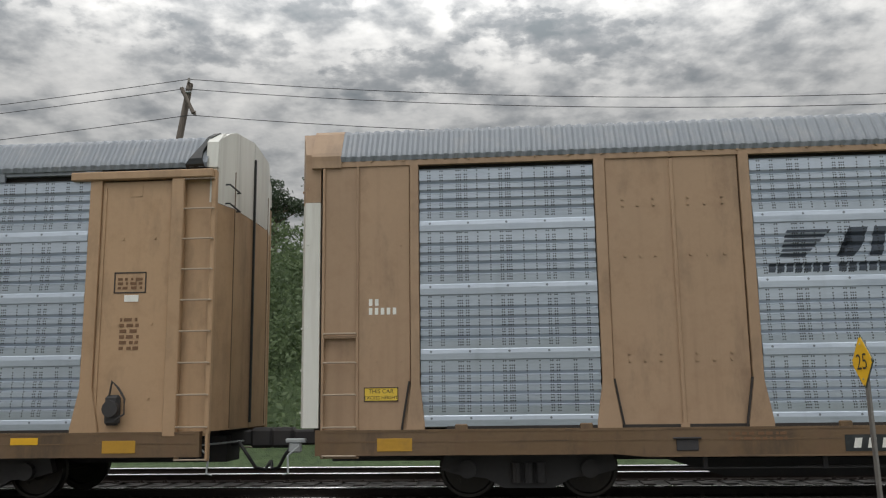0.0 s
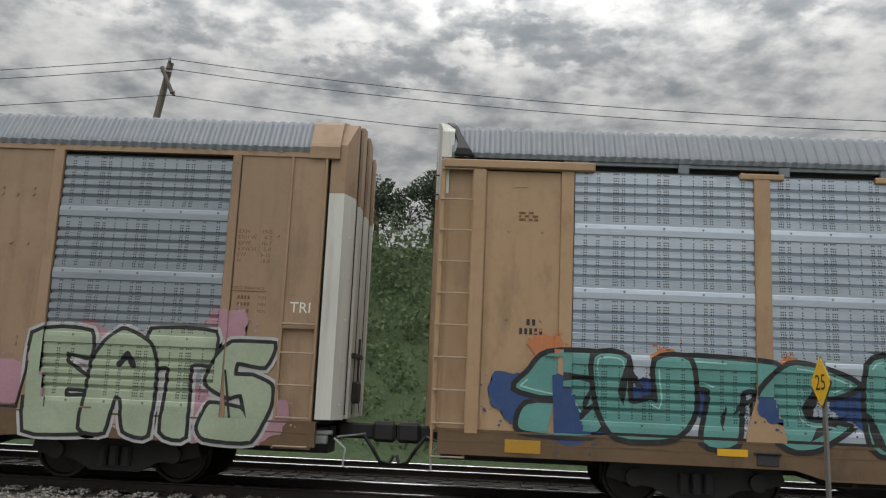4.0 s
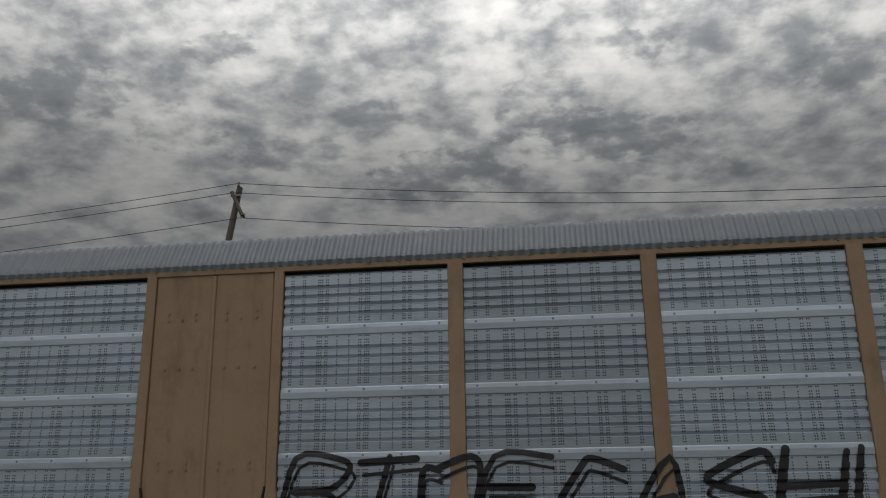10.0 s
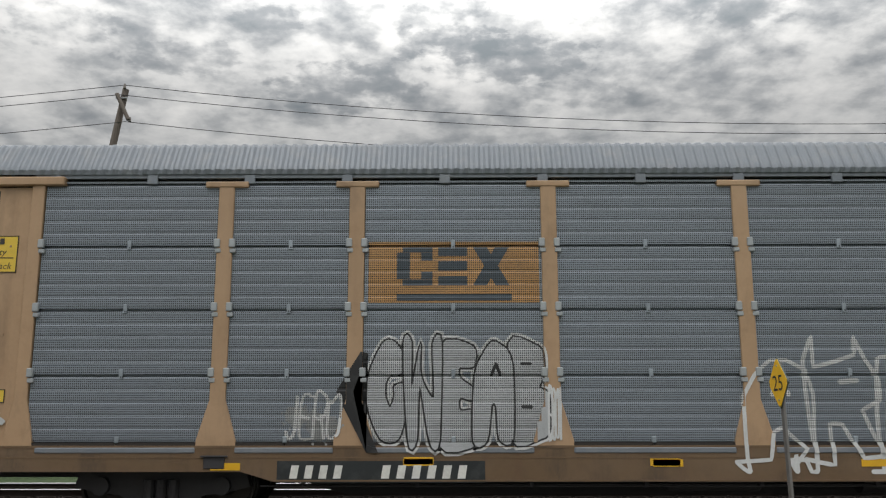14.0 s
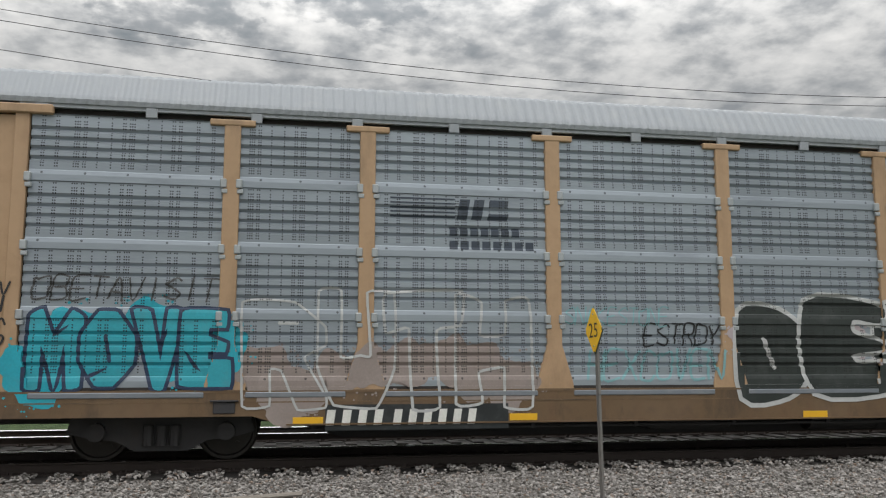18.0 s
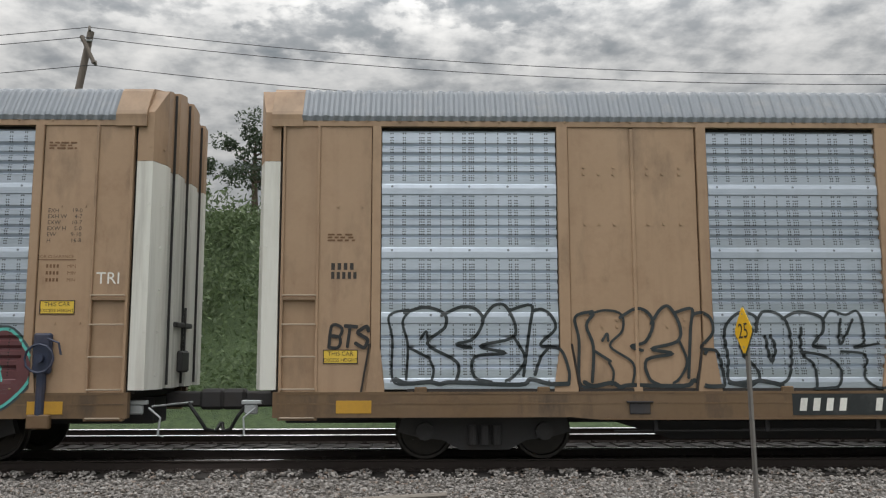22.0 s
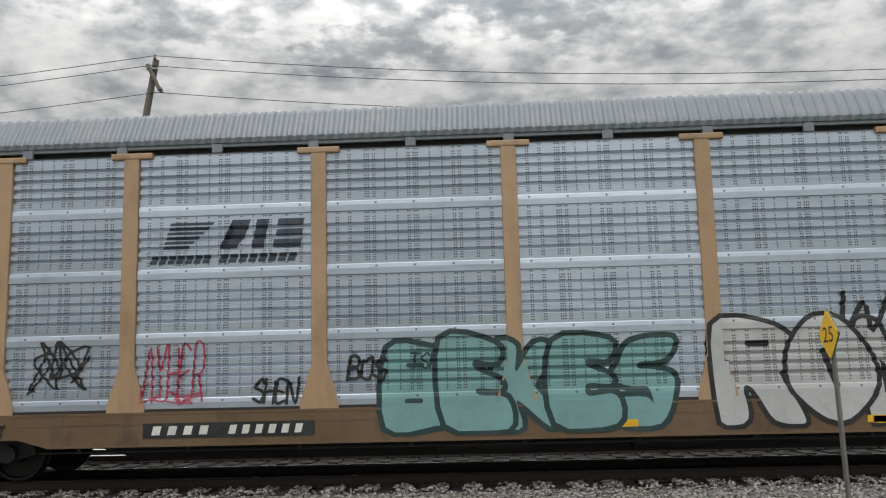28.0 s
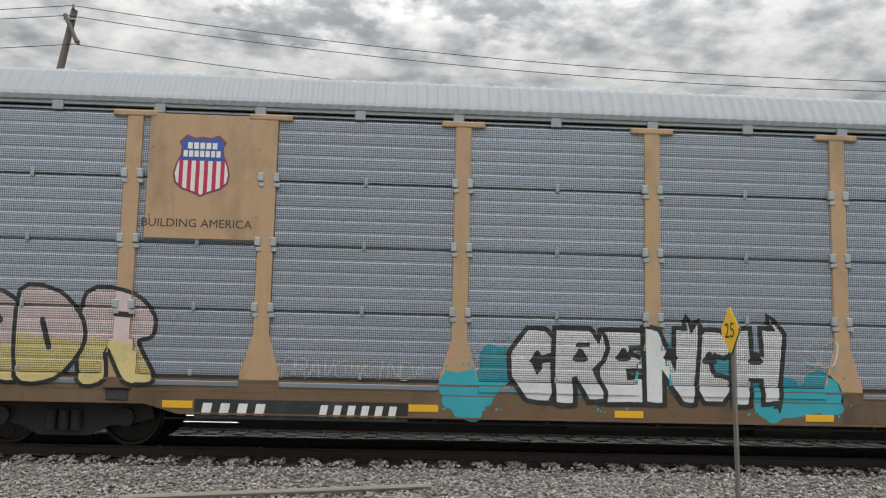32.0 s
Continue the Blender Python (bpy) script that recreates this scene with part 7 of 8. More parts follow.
piece(1, 'STRAWES', -4.35, 4.45, 0.72, 2.28, [(0.085, 'black', (0.02, 0.02, 0.022)), (0.0, 'dull_white', (0.47, 0.49, 0.50))], soft=0.35, wild=1.1, overlap=0.10, spikes=6, line=0.05, ink=('green_black', (0.02, 0.035, 0.03)), wedges=10, gleam=('orchid', (0.40, 0.24, 0.38)), label='spiky white mural letters with dark green slivers')
blots(1, 4.33, 9.65, 1.3, 2.45, 8, 0.3, 0.5, 'blue_spray', (0.07, 0.14, 0.34), 11)
blots(1, 4.33, 9.65, 0.62, 1.3, 12, 0.25, 0.4, 'pink_spray', (0.42, 0.235, 0.29), 12)
shapes(1, [rect(4.3, 9.2, 0.66, 1.08)], 'pink', (0.42, 0.235, 0.29), 0.8, 'mural_base', 'pink painted foot of the mural')
piece(1, 'KORES', 4.33, 9.55, 0.95, 2.42, [(0.085, 'pink', (0.42, 0.235, 0.29)), (0.05, 'black', (0.02, 0.02, 0.022)), (0.0, 'pink_light', (0.50, 0.30, 0.36))], soft=0.6, wild=0.9, overlap=0.12, spikes=2, line=0.03, wedges=5, gleam=('teal_pale', (0.35, 0.60, 0.55)), label='pink mural letters edged in black')
horse_emblem(1, -6.77, -4.53, 3.20, 3.83)
number_board(1, -6.80, -4.56, 0.78, 1.02, ((0.03, 0.36, 4), (0.5, 0.97, 6)))
shapes(1, [rect(5.16, 6.07, 0.72, 1.08)], 'sill_tan', (0.33, 0.165, 0.05), 5, 'paint_patch')
shapes(1, block_row(5.29, 5.94, 0.79, 0.98, 3), 'rust_letter', (0.16, 0.05, 0.02), 6, 'stencil')
reflector(WAGONS[1], -9.51, 0.81)
reflector(WAGONS[1], -7.19, 0.82)
reflector(WAGONS[1], -3.61, 0.81)
reflector(WAGONS[1], -0.02, 0.82)
reflector(WAGONS[1], 3.62, 0.81)
reflector(WAGONS[1], 7.23, 0.80)
reflector(WAGONS[1], 10.98, 0.85)
info_box(1, 7.77, 0.74)
outline_box(1, 12.2, 3.07, 0.5, 0.32, -1.508)
plate(WAGONS[1], 12.37, 2.94, 0.22, 0.1, LETTER, -1.506, 'small_label', 'small white label')
text_block(WAGONS[1], 12.32, 2.22, 6, 0.3, 0.05, FADED, -1.507)
bars(-12.51, 2.39, 0.36, 0.09, 5, INK, WAGONS[1], -1.506, 'number_bar')
bars(-12.41, 2.52, 0.16, 0.09, 2, INK, WAGONS[1], -1.506, 'number_bar')
text_block(WAGONS[1], -12.56, 4.06, 3, 0.28, 0.03, FADED, -1.507)
blots(2, 8.62, 12.72, 0.64, 2.6, 8, 0.3, 0.6, 'pink_spray', (0.42, 0.235, 0.29), 4)
piece(2, 'EATS', 9.10, 12.55, 0.70, 2.18, [(0.10, 'white', (0.48, 0.49, 0.49)), (0.055, 'black', (0.02, 0.02, 0.022)), (0.0, 'pale_green', (0.37, 0.44, 0.32))], soft=0.5, wild=0.5, overlap=0.05, line=0.07, wedges=0, label='pale green mural letters edged in black and white')
shapes(2, [rect(2.2, 8.0, 0.66, 2.1)], 'aqua', (0.18, 0.42, 0.42), 0.8, 'mural_base', 'flat aqua mural field')
piece(2, 'HARBY', 2.26, 8.0, 0.72, 2.22, [(0.10, 'white', (0.48, 0.49, 0.49)), (0.07, 'black', (0.02, 0.02, 0.022)), (0.0, 'aqua', (0.18, 0.42, 0.42))], soft=0.05, wild=0.12, overlap=0.03, line=0.07, wedges=1, label='square aqua mural letters')
blots(2, -3.35, 2.06, 0.7, 2.2, 5, 0.25, 0.45, 'orange_spray', (0.55, 0.2, 0.08), 6)
piece(2, 'NOSCO', -3.35, 2.0, 0.66, 2.28, [(0.10, 'black', (0.02, 0.02, 0.022)), (0.0, 'ice_blue', (0.36, 0.47, 0.58))], soft=0.45, wild=0.15, overlap=0.0, line=0.06, wedges=2, gleam=('white', (0.48, 0.49, 0.49)), label='ice-blue cracked mural letters edged in black')
piece(2, 'MAVE', -11.24, -6.12, 0.63, 2.50, [(0.07, 'white', (0.55, 0.60, 0.60)), (0.0, 'mint', (0.30, 0.47, 0.48))], soft=0.15, wild=1.1, overlap=0.14, spikes=3, line=0.0, ink=('mint_deep', (0.18, 0.33, 0.35)), wedges=3, label='solid mint-green mural letters with a white edge')
number_board(2, -5.84, -3.39, 0.62, 0.99, ((0.04, 0.36, 4), (0.5, 0.96, 6)))
swoosh_emblem(2, 4.47, 6.95, 3.45, 3.76)
letters('TRI', 12.79, 2.57, 0.22, LETTER, WAGONS[2], -1.513, align='LEFT')
ok_sign(2, 12.1, 2.4)
dimension_table(2, 11.95, 3.28)
clearance_table(2, 11.81, 2.54)
info_box(2, 7.81, 0.63)
bars(-12.46, 2.7, 0.36, 0.1, 5, INK, WAGONS[2], -1.513, 'number_bar')
bars(-12.46, 2.83, 0.34, 0.1, 4, INK, WAGONS[2], -1.513, 'number_bar')
text_block(WAGONS[2], -12.51, 3.24, 3, 0.4, 0.025, FADED, -1.513)
blots(3, 3.39, 11.79, 0.8, 2.4, 12, 0.3, 0.5, 'rust_spray', (0.22, 0.07, 0.05), 4)
piece(3, 'MOLEST', 3.39, 11.35, 0.64, 2.22, [(0.11, 'black', (0.02, 0.02, 0.022)), (0.045, 'white', (0.48, 0.49, 0.49)), (0.02, 'black', (0.02, 0.02, 0.022)), (0.0, 'mauve_brown', (0.22, 0.17, 0.17))], soft=0.12, wild=1.0, overlap=0.08, spikes=3, line=0.05, wedges=4, low=(0.45, 'sky_blue', (0.05, 0.27, 0.42)), gleam=('white', (0.48, 0.49, 0.49)), label='brown and blue mural letters with white edges')
swoosh_emblem(3, 4.41, 6.92, 3.35, 3.81)
tag(3, 'BTOECASHUR', -6.87, 2.7, 1.15, 2.05, 0.1, 'black', (0.02, 0.02, 0.022), wild=0.5)
tag(3, 'BTOECASHUR', -6.82, 2.7, 0.95, 1.9, 0.05, 'black', (0.02, 0.02, 0.022), wild=0.7)
scrawl(3, 12.32, 13.10, 3.01, 3.46, 3, 0.03, 'black', (0.02, 0.02, 0.022), 3)
letters('TRI', 12.69, 2.62, 0.3, LETTER, WAGONS[3], -1.513)
ok_sign(3, 12.14, 2.46)
dimension_table(3, 11.99, 3.35)
clearance_table(3, 11.85, 2.57)
bars(-12.5, 2.69, 0.42, 0.1, 5, INK, WAGONS[3], -1.513, 'number_bar')
bars(-12.5, 2.82, 0.38, 0.1, 4, INK, WAGONS[3], -1.513, 'number_bar')
text_block(WAGONS[3], -12.45, 3.24, 3, 0.4, 0.025, FADED, -1.513)
shapes(3, [[(-12.52, 1.99), (-12.22, 1.89), (-12.00, 2.09), (-12.02, 2.34), (-12.22, 2.49), (-12.52, 2.24)]], 'pale_patch', (0.42, 0.33, 0.25), 2, 'paint_patch', 'pale painted-over patch')
shapes(4, [rect(-6.90, -4.40, 3.05, 3.95)], 'plate_tan', (0.47, 0.26, 0.10), 1, 'emblem_panel', 'tan emblem panel')
block_emblem(4, -6.48, -4.8, 3.3, 3.88, 3.08)
piece(4, 'GWEAB', -6.85, -4.33, 1.05, 2.46, [(0.06, 'chalk', (0.64, 0.65, 0.65)), (0.025, 'black', (0.02, 0.02, 0.022)), (0.0, 'silver', (0.46, 0.475, 0.49))], soft=0.9, wild=0.35, overlap=0.05, line=0.035, wedges=0, label='silver mural letters with thin black lines')
shapes(4, [[(-7.34, 1.77), (-6.89, 0.92), (-6.72, 0.92), (-7.09, 1.77), (-6.89, 2.32), (-6.99, 2.34)]], 'black', (0.02, 0.02, 0.022), 4, 'paint_patch', 'black arrow-shaped paint')
tag(4, 'JERO', -8.05, -7.30, 1.13, 1.72, 0.045, 'chalk', (0.64, 0.65, 0.65))
blots(4, -8.09, -7.30, 1.13, 1.88, 2, 0.15, 0.25, 'chalk_dust', (0.3, 0.31, 0.31), 3)
tag(4, 'EBOI', -4.31, -4.13, 1.12, 1.79, 0.03, 'chalk', (0.64, 0.65, 0.65))
piece(4, 'ARKNEK', -1.55, 4.25, 0.72, 2.25, [(0.0, 'hollow', (0, 0, 0))], soft=0.12, wild=0.9, overlap=0.04, spikes=3, line=0.055, ink=('chalk', (0.64, 0.65, 0.65)), label='outline mural letters in chalky white')
tag(4, 'THE', 3.46, 3.83, 1.81, 1.94, 0.022, 'chalk', (0.64, 0.65, 0.65), wild=0.2)
tag(4, 'YARDIS', 3.45, 4.15, 1.63, 1.78, 0.022, 'chalk', (0.64, 0.65, 0.65), wild=0.2)
tag(4, 'HOT', 3.46, 3.84, 1.46, 1.60, 0.022, 'chalk', (0.64, 0.65, 0.65), wild=0.2)
tag(4, 'STILL', 4.42, 4.88, 1.40, 1.54, 0.022, 'chalk', (0.64, 0.65, 0.65), wild=0.2)
tag(4, 'OUT', 4.43, 4.75, 1.24, 1.38, 0.022, 'chalk', (0.64, 0.65, 0.65), wild=0.2)
tag(4, 'HERETWO', 4.39, 5.29, 1.08, 1.23, 0.022, 'chalk', (0.64, 0.65, 0.65), wild=0.2)
number_board(4, -8.14, -5.22, 0.51, 0.81, ((0.06, 0.34, 4), (0.5, 0.94, 6)))
shapes(4, block_row(4.93, 5.83, 0.46, 0.77, 3), 'rust_letter', (0.28, 0.05, 0.02), 3, 'stencil')
reflector(WAGONS[4], -8.87, 0.68)
reflector(WAGONS[4], -6.15, 0.76)
reflector(WAGONS[4], -2.70, 0.74)
reflector(WAGONS[4], -6.16, 0.74)
reflector(WAGONS[4], -2.66, 0.73)
reflector(WAGONS[4], 0.24, 0.73)
reflector(WAGONS[4], 2.88, 0.70)
tag(4, 'OES', 7.34, 8.58, 1.36, 2.07, 0.05, 'black', (0.02, 0.02, 0.022))
blots(4, 7.83, 8.49, 1.37, 2.06, 1, 0.2, 0.3, 'olive_spray', (0.2, 0.19, 0.08), 2)
piece(4, 'CS', 9.18, 10.72, 1.21, 2.55, [(0.05, 'black', (0.02, 0.02, 0.022)), (0.0, 'olive', (0.17, 0.17, 0.09))], soft=0.5, wild=0.6, line=0.05, label='olive mural letters edged in black')
tag(4, 'NEWALL', 11.96, 12.81, 1.62, 1.92, 0.025, 'chalk', (0.64, 0.65, 0.65))
scrawl(4, 10.72, 11.34, 1.63, 1.80, 3, 0.02, 'chalk', (0.64, 0.65, 0.65), 4)
outline_box(4, 12.06, 2.85, 0.55, 0.33, -1.508, 2)
quality_plate(4, -12.86, 3.51)
plate(WAGONS[4], -12.7, 1.62, 0.6, 0.19, LABEL, -1.506, 'warning_label', 'yellow label', INK)
scrawl(4, -12.83, -12.12, 1.21, 1.58, 5, 0.05, 'white', (0.48, 0.49, 0.49), 6)
blots(4, -12.79, -12.16, 1.29, 1.60, 2, 0.15, 0.22, 'white', (0.48, 0.49, 0.49), 6)
round_sign(4, -11.83, 1.22)
piece(5, 'OPES', 7.2, 11.75, 1.02, 2.22, [(0.09, 'white', (0.48, 0.49, 0.49)), (0.06, 'black', (0.02, 0.02, 0.022)), (0.0, 'dull_silver', (0.34, 0.35, 0.355))], soft=0.9, wild=0.8, overlap=0.05, line=0.05, wedges=0, drops=True, label='dull silver mural letters edged in black')
sprayed(5, 'hook', 12.05, 12.96, 2.60, 4.13, 0.10, 'red_spray', (0.45, 0.05, 0.09), 'soft red sprayed hook')
outline_box(5, 12.23, 3.16, 0.5, 0.3, -1.508, 2)
text_block(WAGONS[5], 12.13, 2.06, 1, 0.7, 0.06, FADED, -1.507)
text_block(WAGONS[5], 12.67, 1.77, 3, 0.2, 0.03, FADED, -1.507)
tag(5, 'CEED', 12.09, 12.45, 1.88, 2.02, 0.02, 'black', (0.02, 0.02, 0.022), wild=0.2)
plate(WAGONS[5], 11.85, 1.46, 0.4, 0.16, LETTER, -1.56, 'small_label', 'pale stencilled plate'); bars(11.88, 1.49, 0.34, 0.1, 5, INK, WAGONS[5], -1.569)
round_sign(5, 13.47, 1.7, -1.46)
stripe_emblem(5, -6.74, -4.51, 3.07, 3.83)
blots(5, -11.8, -8.87, 0.93, 2.35, 6, 0.3, 0.5, 'turquoise_spray', (0.02, 0.36, 0.46), 2)
piece(5, 'MOVE', -11.60, -8.97, 1.05, 2.12, [(0.05, 'navy', (0.02, 0.035, 0.08)), (0.0, 'turquoise', (0.03, 0.34, 0.42))], soft=0.25, wild=0.35, overlap=0.02, line=0.04, ink=('navy', (0.02, 0.035, 0.08)), wedges=1, label='turquoise block letters with dark blue edges')
tag(5, 'OBETAVISIT', -11.62, -9.22, 2.26, 2.58, 0.025, 'grey_spray', (0.08, 0.08, 0.08), wild=0.5)
blots(5, -8.81, -4.64, 0.61, 2.44, 8, 0.35, 0.55, 'dusty_pink', (0.3, 0.25, 0.23), 3)
piece(5, 'RUTH', -8.75, -4.70, 0.75, 2.40, [(0.0, 'hollow', (0, 0, 0))], soft=0.3, wild=0.6, overlap=0.06, line=0.035, ink=('white', (0.48, 0.49, 0.49)), base=2.4, label='white edges of the faded letters')
tag(5, 'SNAKESTONE', -4.08, -2.43, 1.97, 2.23, 0.02, 'pale_teal', (0.22, 0.42, 0.45), wild=0.4)
tag(5, 'HEXCOVEN', -3.74, -1.56, 1.15, 1.58, 0.04, 'pale_teal', (0.22, 0.42, 0.45), wild=0.5)
tag(5, 'ESTRDY', -2.82, -1.59, 1.67, 1.98, 0.025, 'black', (0.02, 0.02, 0.022), wild=0.6)
blots(5, -1.43, 3.81, 0.7, 2.3, 8, 0.25, 0.4, 'mixed_spray', (0.42, 0.36, 0.38), 5)
piece(5, 'DEELS', -1.20, 5.11, 0.85, 2.25, [(0.07, 'white', (0.48, 0.49, 0.49)), (0.0, 'charcoal', (0.025, 0.032, 0.03))], soft=0.85, wild=0.7, overlap=0.05, line=0.06, ink=('pale_fill', (0.45, 0.45, 0.45)), wedges=0, label='charcoal and white bubble letters')
number_board(5, -7.64, -4.98, 0.45, 0.81, ((0.0, 0.34, 4), (0.36, 0.85, 6)))
reflector(WAGONS[5], -7.88, 0.54)
reflector(WAGONS[5], -4.75, 0.56)
reflector(WAGONS[5], -0.01, 0.55)
tag(5, 'GUILTY', -12.79, -11.91, 2.10, 2.48, 0.03, 'black', (0.02, 0.02, 0.022), wild=0.4)
tag(5, 'MOVES', -12.86, -11.95, 1.62, 1.98, 0.03, 'black', (0.02, 0.02, 0.022), wild=0.4)
scrawl(5, -12.80, -12.17, 1.46, 1.58, 4, 0.03, 'white', (0.48, 0.49, 0.49), 3)
scrawl(5, -12.73, -12.01, 1.09, 1.37, 4, 0.02, 'rust_spray', (0.22, 0.07, 0.05), 3)
swoosh_emblem(6, 4.43, 6.95, 3.36, 3.77)
tag(6, 'JADE', 7.05, 7.83, 2.56, 3.10, 0.024, 'pale_mint', (0.38, 0.49, 0.41), wild=0.7)
tag(6, 'ZEKU', 7.89, 8.82, 2.60, 3.12, 0.030, 'pale_mint', (0.38, 0.49, 0.41), wild=0.7)
tag(6, 'PNK', 7.15, 7.92, 2.15, 2.50, 0.026, 'pale_mint', (0.38, 0.49, 0.41), wild=0.4)
sprayed(6, 'POREM', -1.09, 1.09, 1.08, 2.10, 0.042, 'bubble_black', (0.022, 0.03, 0.034), 'hollow black bubble letters')
sprayed(6, 'POREM', 1.83, 4.16, 1.05, 2.16, 0.042, 'bubble_black', (0.022, 0.03, 0.034), 'hollow black bubble letters')
sprayed(6, 'VRESK', 4.62, 6.92, 1.02, 1.97, 0.042, 'bubble_black', (0.022, 0.03, 0.034), 'hollow black bubble letters')
sprayed(6, 'VRESK', 7.01, 9.36, 0.95, 2.01, 0.042, 'bubble_black', (0.022, 0.03, 0.034), 'hollow black bubble letters')
sprayed(6, 'VRESK', 9.51, 12.02, 1.06, 1.97, 0.042, 'bubble_black', (0.022, 0.03, 0.034), 'hollow black bubble letters')
sprayed(6, 'VRESK', -11.65, -9.08, 1.13, 2.24, 0.042, 'bubble_black', (0.022, 0.03, 0.034), 'hollow black bubble letters')
sprayed(6, 'VRESK', -8.94, -6.83, 1.09, 2.21, 0.042, 'bubble_black', (0.022, 0.03, 0.034), 'hollow black bubble letters')
sprayed(6, 'POREM', -6.79, -4.38, 1.06, 2.17, 0.042, 'bubble_black', (0.022, 0.03, 0.034), 'hollow black bubble letters')
sprayed(6, 'POREM', -4.20, -1.72, 1.04, 2.12, 0.042, 'bubble_black', (0.022, 0.03, 0.034), 'hollow black bubble letters')
tag(6, 'BTS', 0.86, 1.29, 1.89, 2.09, 0.04, 'black', (0.02, 0.02, 0.022), wild=0.3)
tag(6, 'ZU', 0.91, 1.22, 1.69, 1.85, 0.04, 'black', (0.02, 0.02, 0.022), wild=0.3)
tag(6, 'BTS', 4.04, 4.49, 1.92, 2.12, 0.04, 'black', (0.02, 0.02, 0.022), wild=0.3)
tag(6, 'ZU', 4.08, 4.41, 1.71, 1.87, 0.04, 'black', (0.02, 0.02, 0.022), wild=0.3)
tag(6, 'BTS', 12.07, 12.61, 1.70, 1.92, 0.04, 'black', (0.02, 0.02, 0.022), wild=0.3)
tag(6, 'ZU', 12.11, 12.53, 1.48, 1.65, 0.04, 'black', (0.02, 0.02, 0.022), wild=0.3)
tag(6, 'BTS', -12.51, -11.97, 1.66, 1.95, 0.05, 'black', (0.02, 0.02, 0.022), wild=0.4)
info_box(6, 7.84, 0.66)
reflector(WAGONS[6], 3.17, 0.66)
number_board(6, -5.86, -3.47, 0.68, 0.98, ((0.04, 0.36, 4), (0.5, 0.96, 6)))
shapes(6, block_row(4.64, 5.08, 0.67, 0.82, 3), 'rust_letter', (0.28, 0.05, 0.02), 3, 'stencil')
letters('TRI', 12.68, 2.59, 0.26, LETTER, WAGONS[6], -1.513)
ok_sign(6, 12.15, 2.41)
dimension_table(6, 12.02, 3.35)
clearance_table(6, 11.9, 2.61)
bars(-12.49, 2.64, 0.4, 0.1, 5, INK, WAGONS[6], -1.513, 'number_bar')
bars(-12.49, 2.77, 0.36, 0.1, 4, INK, WAGONS[6], -1.513, 'number_bar')
text_block(WAGONS[6], -12.55, 3.19, 3, 0.4, 0.025, FADED, -1.513)
piece(7, 'EASO', 9.10, 11.80, 0.80, 1.86, [(0.075, 'slate', (0.05, 0.07, 0.08)), (0.042, 'turquoise_edge', (0.1, 0.45, 0.4)), (0.0, 'maroon', (0.115, 0.04, 0.045))], soft=0.9, wild=0.5, overlap=0.10, line=0.02, ink=('turquoise_edge', (0.1, 0.45, 0.4)), wedges=0, label='maroon mural letters edged in turquoise')
blots(7, 1.66, 8.07, 0.8, 2.0, 10, 0.3, 0.45, 'grey_blue_spray', (0.34, 0.42, 0.46), 4)
piece(7, 'OREKADEN', 1.66, 8.07, 0.72, 2.25, [(0.07, 'white', (0.48, 0.49, 0.49)), (0.03, 'slate', (0.07, 0.1, 0.13)), (0.0, 'light_blue', (0.35, 0.50, 0.60))], soft=0.4, wild=1.2, overlap=0.20, spikes=4, line=0.03, ink=('slate', (0.07, 0.1, 0.13)), wedges=6, gleam=('white', (0.48, 0.49, 0.49)), label='light-blue wildstyle mural letters')
piece(7, 'O', 8.19, 9.01, 0.81, 1.62, [(0.05, 'slate', (0.07, 0.1, 0.13)), (0.0, 'light_blue', (0.35, 0.50, 0.60))], soft=0.95, wild=0.1, line=0.10, ink=('slate', (0.07, 0.1, 0.13)), label='round light-blue mural letter')
blots(7, -7.3, -0.5, 0.7, 2.2, 10, 0.25, 0.4, 'chrome_dust', (0.3, 0.35, 0.37), 5)
piece(7, 'CESUAES', -7.25, -0.75, 0.66, 2.28, [(0.075, 'white', (0.48, 0.49, 0.49)), (0.035, 'slate', (0.05, 0.07, 0.08)), (0.0, 'chrome', (0.42, 0.48, 0.51))], soft=0.5, wild=1.1, overlap=0.16, spikes=4, line=0.03, ink=('slate', (0.05, 0.07, 0.08)), wedges=6, gleam=('white', (0.48, 0.49, 0.49)), label='silver wildstyle mural letters edged in white')
worm_emblem(7, -8.92, -7.20, 4.01, 4.68)
shapes(7, block_row(-8.92, -7.20, 3.66, 3.85, 9, 0.3), 'white', (0.48, 0.49, 0.49), 2, 'emblem_line', 'row of white emblem bars')
tag(7, 'THE', -8.16, -7.88, 1.71, 1.81, 0.016, 'white', (0.48, 0.49, 0.49), wild=0.2)
tag(7, 'ODOR', -8.25, -7.83, 1.58, 1.68, 0.016, 'white', (0.48, 0.49, 0.49), wild=0.2)
tag(7, 'OF', -8.10, -7.92, 1.44, 1.54, 0.016, 'white', (0.48, 0.49, 0.49), wild=0.2)
tag(7, 'CORRUPTION', -8.34, -7.62, 1.31, 1.40, 0.016, 'white', (0.48, 0.49, 0.49), wild=0.2)
scrawl(7, -8.33, -7.67, 1.84, 2.19, 4, 0.016, 'white', (0.48, 0.49, 0.49), 8)
number_board(7, -5.73, -3.36, 0.66, 0.95, ((0.03, 0.36, 4), (0.45, 0.96, 6)), False)
dimension_table(7, 12.01, 3.17, True)
clearance_table(7, 11.83, 2.6)
letters('TRI', 12.75, 2.57, 0.24, LETTER, WAGONS[7], -1.513)
reflector(WAGONS[7], 3.15, 0.72)
reflector(WAGONS[7], -3.02, 0.72)
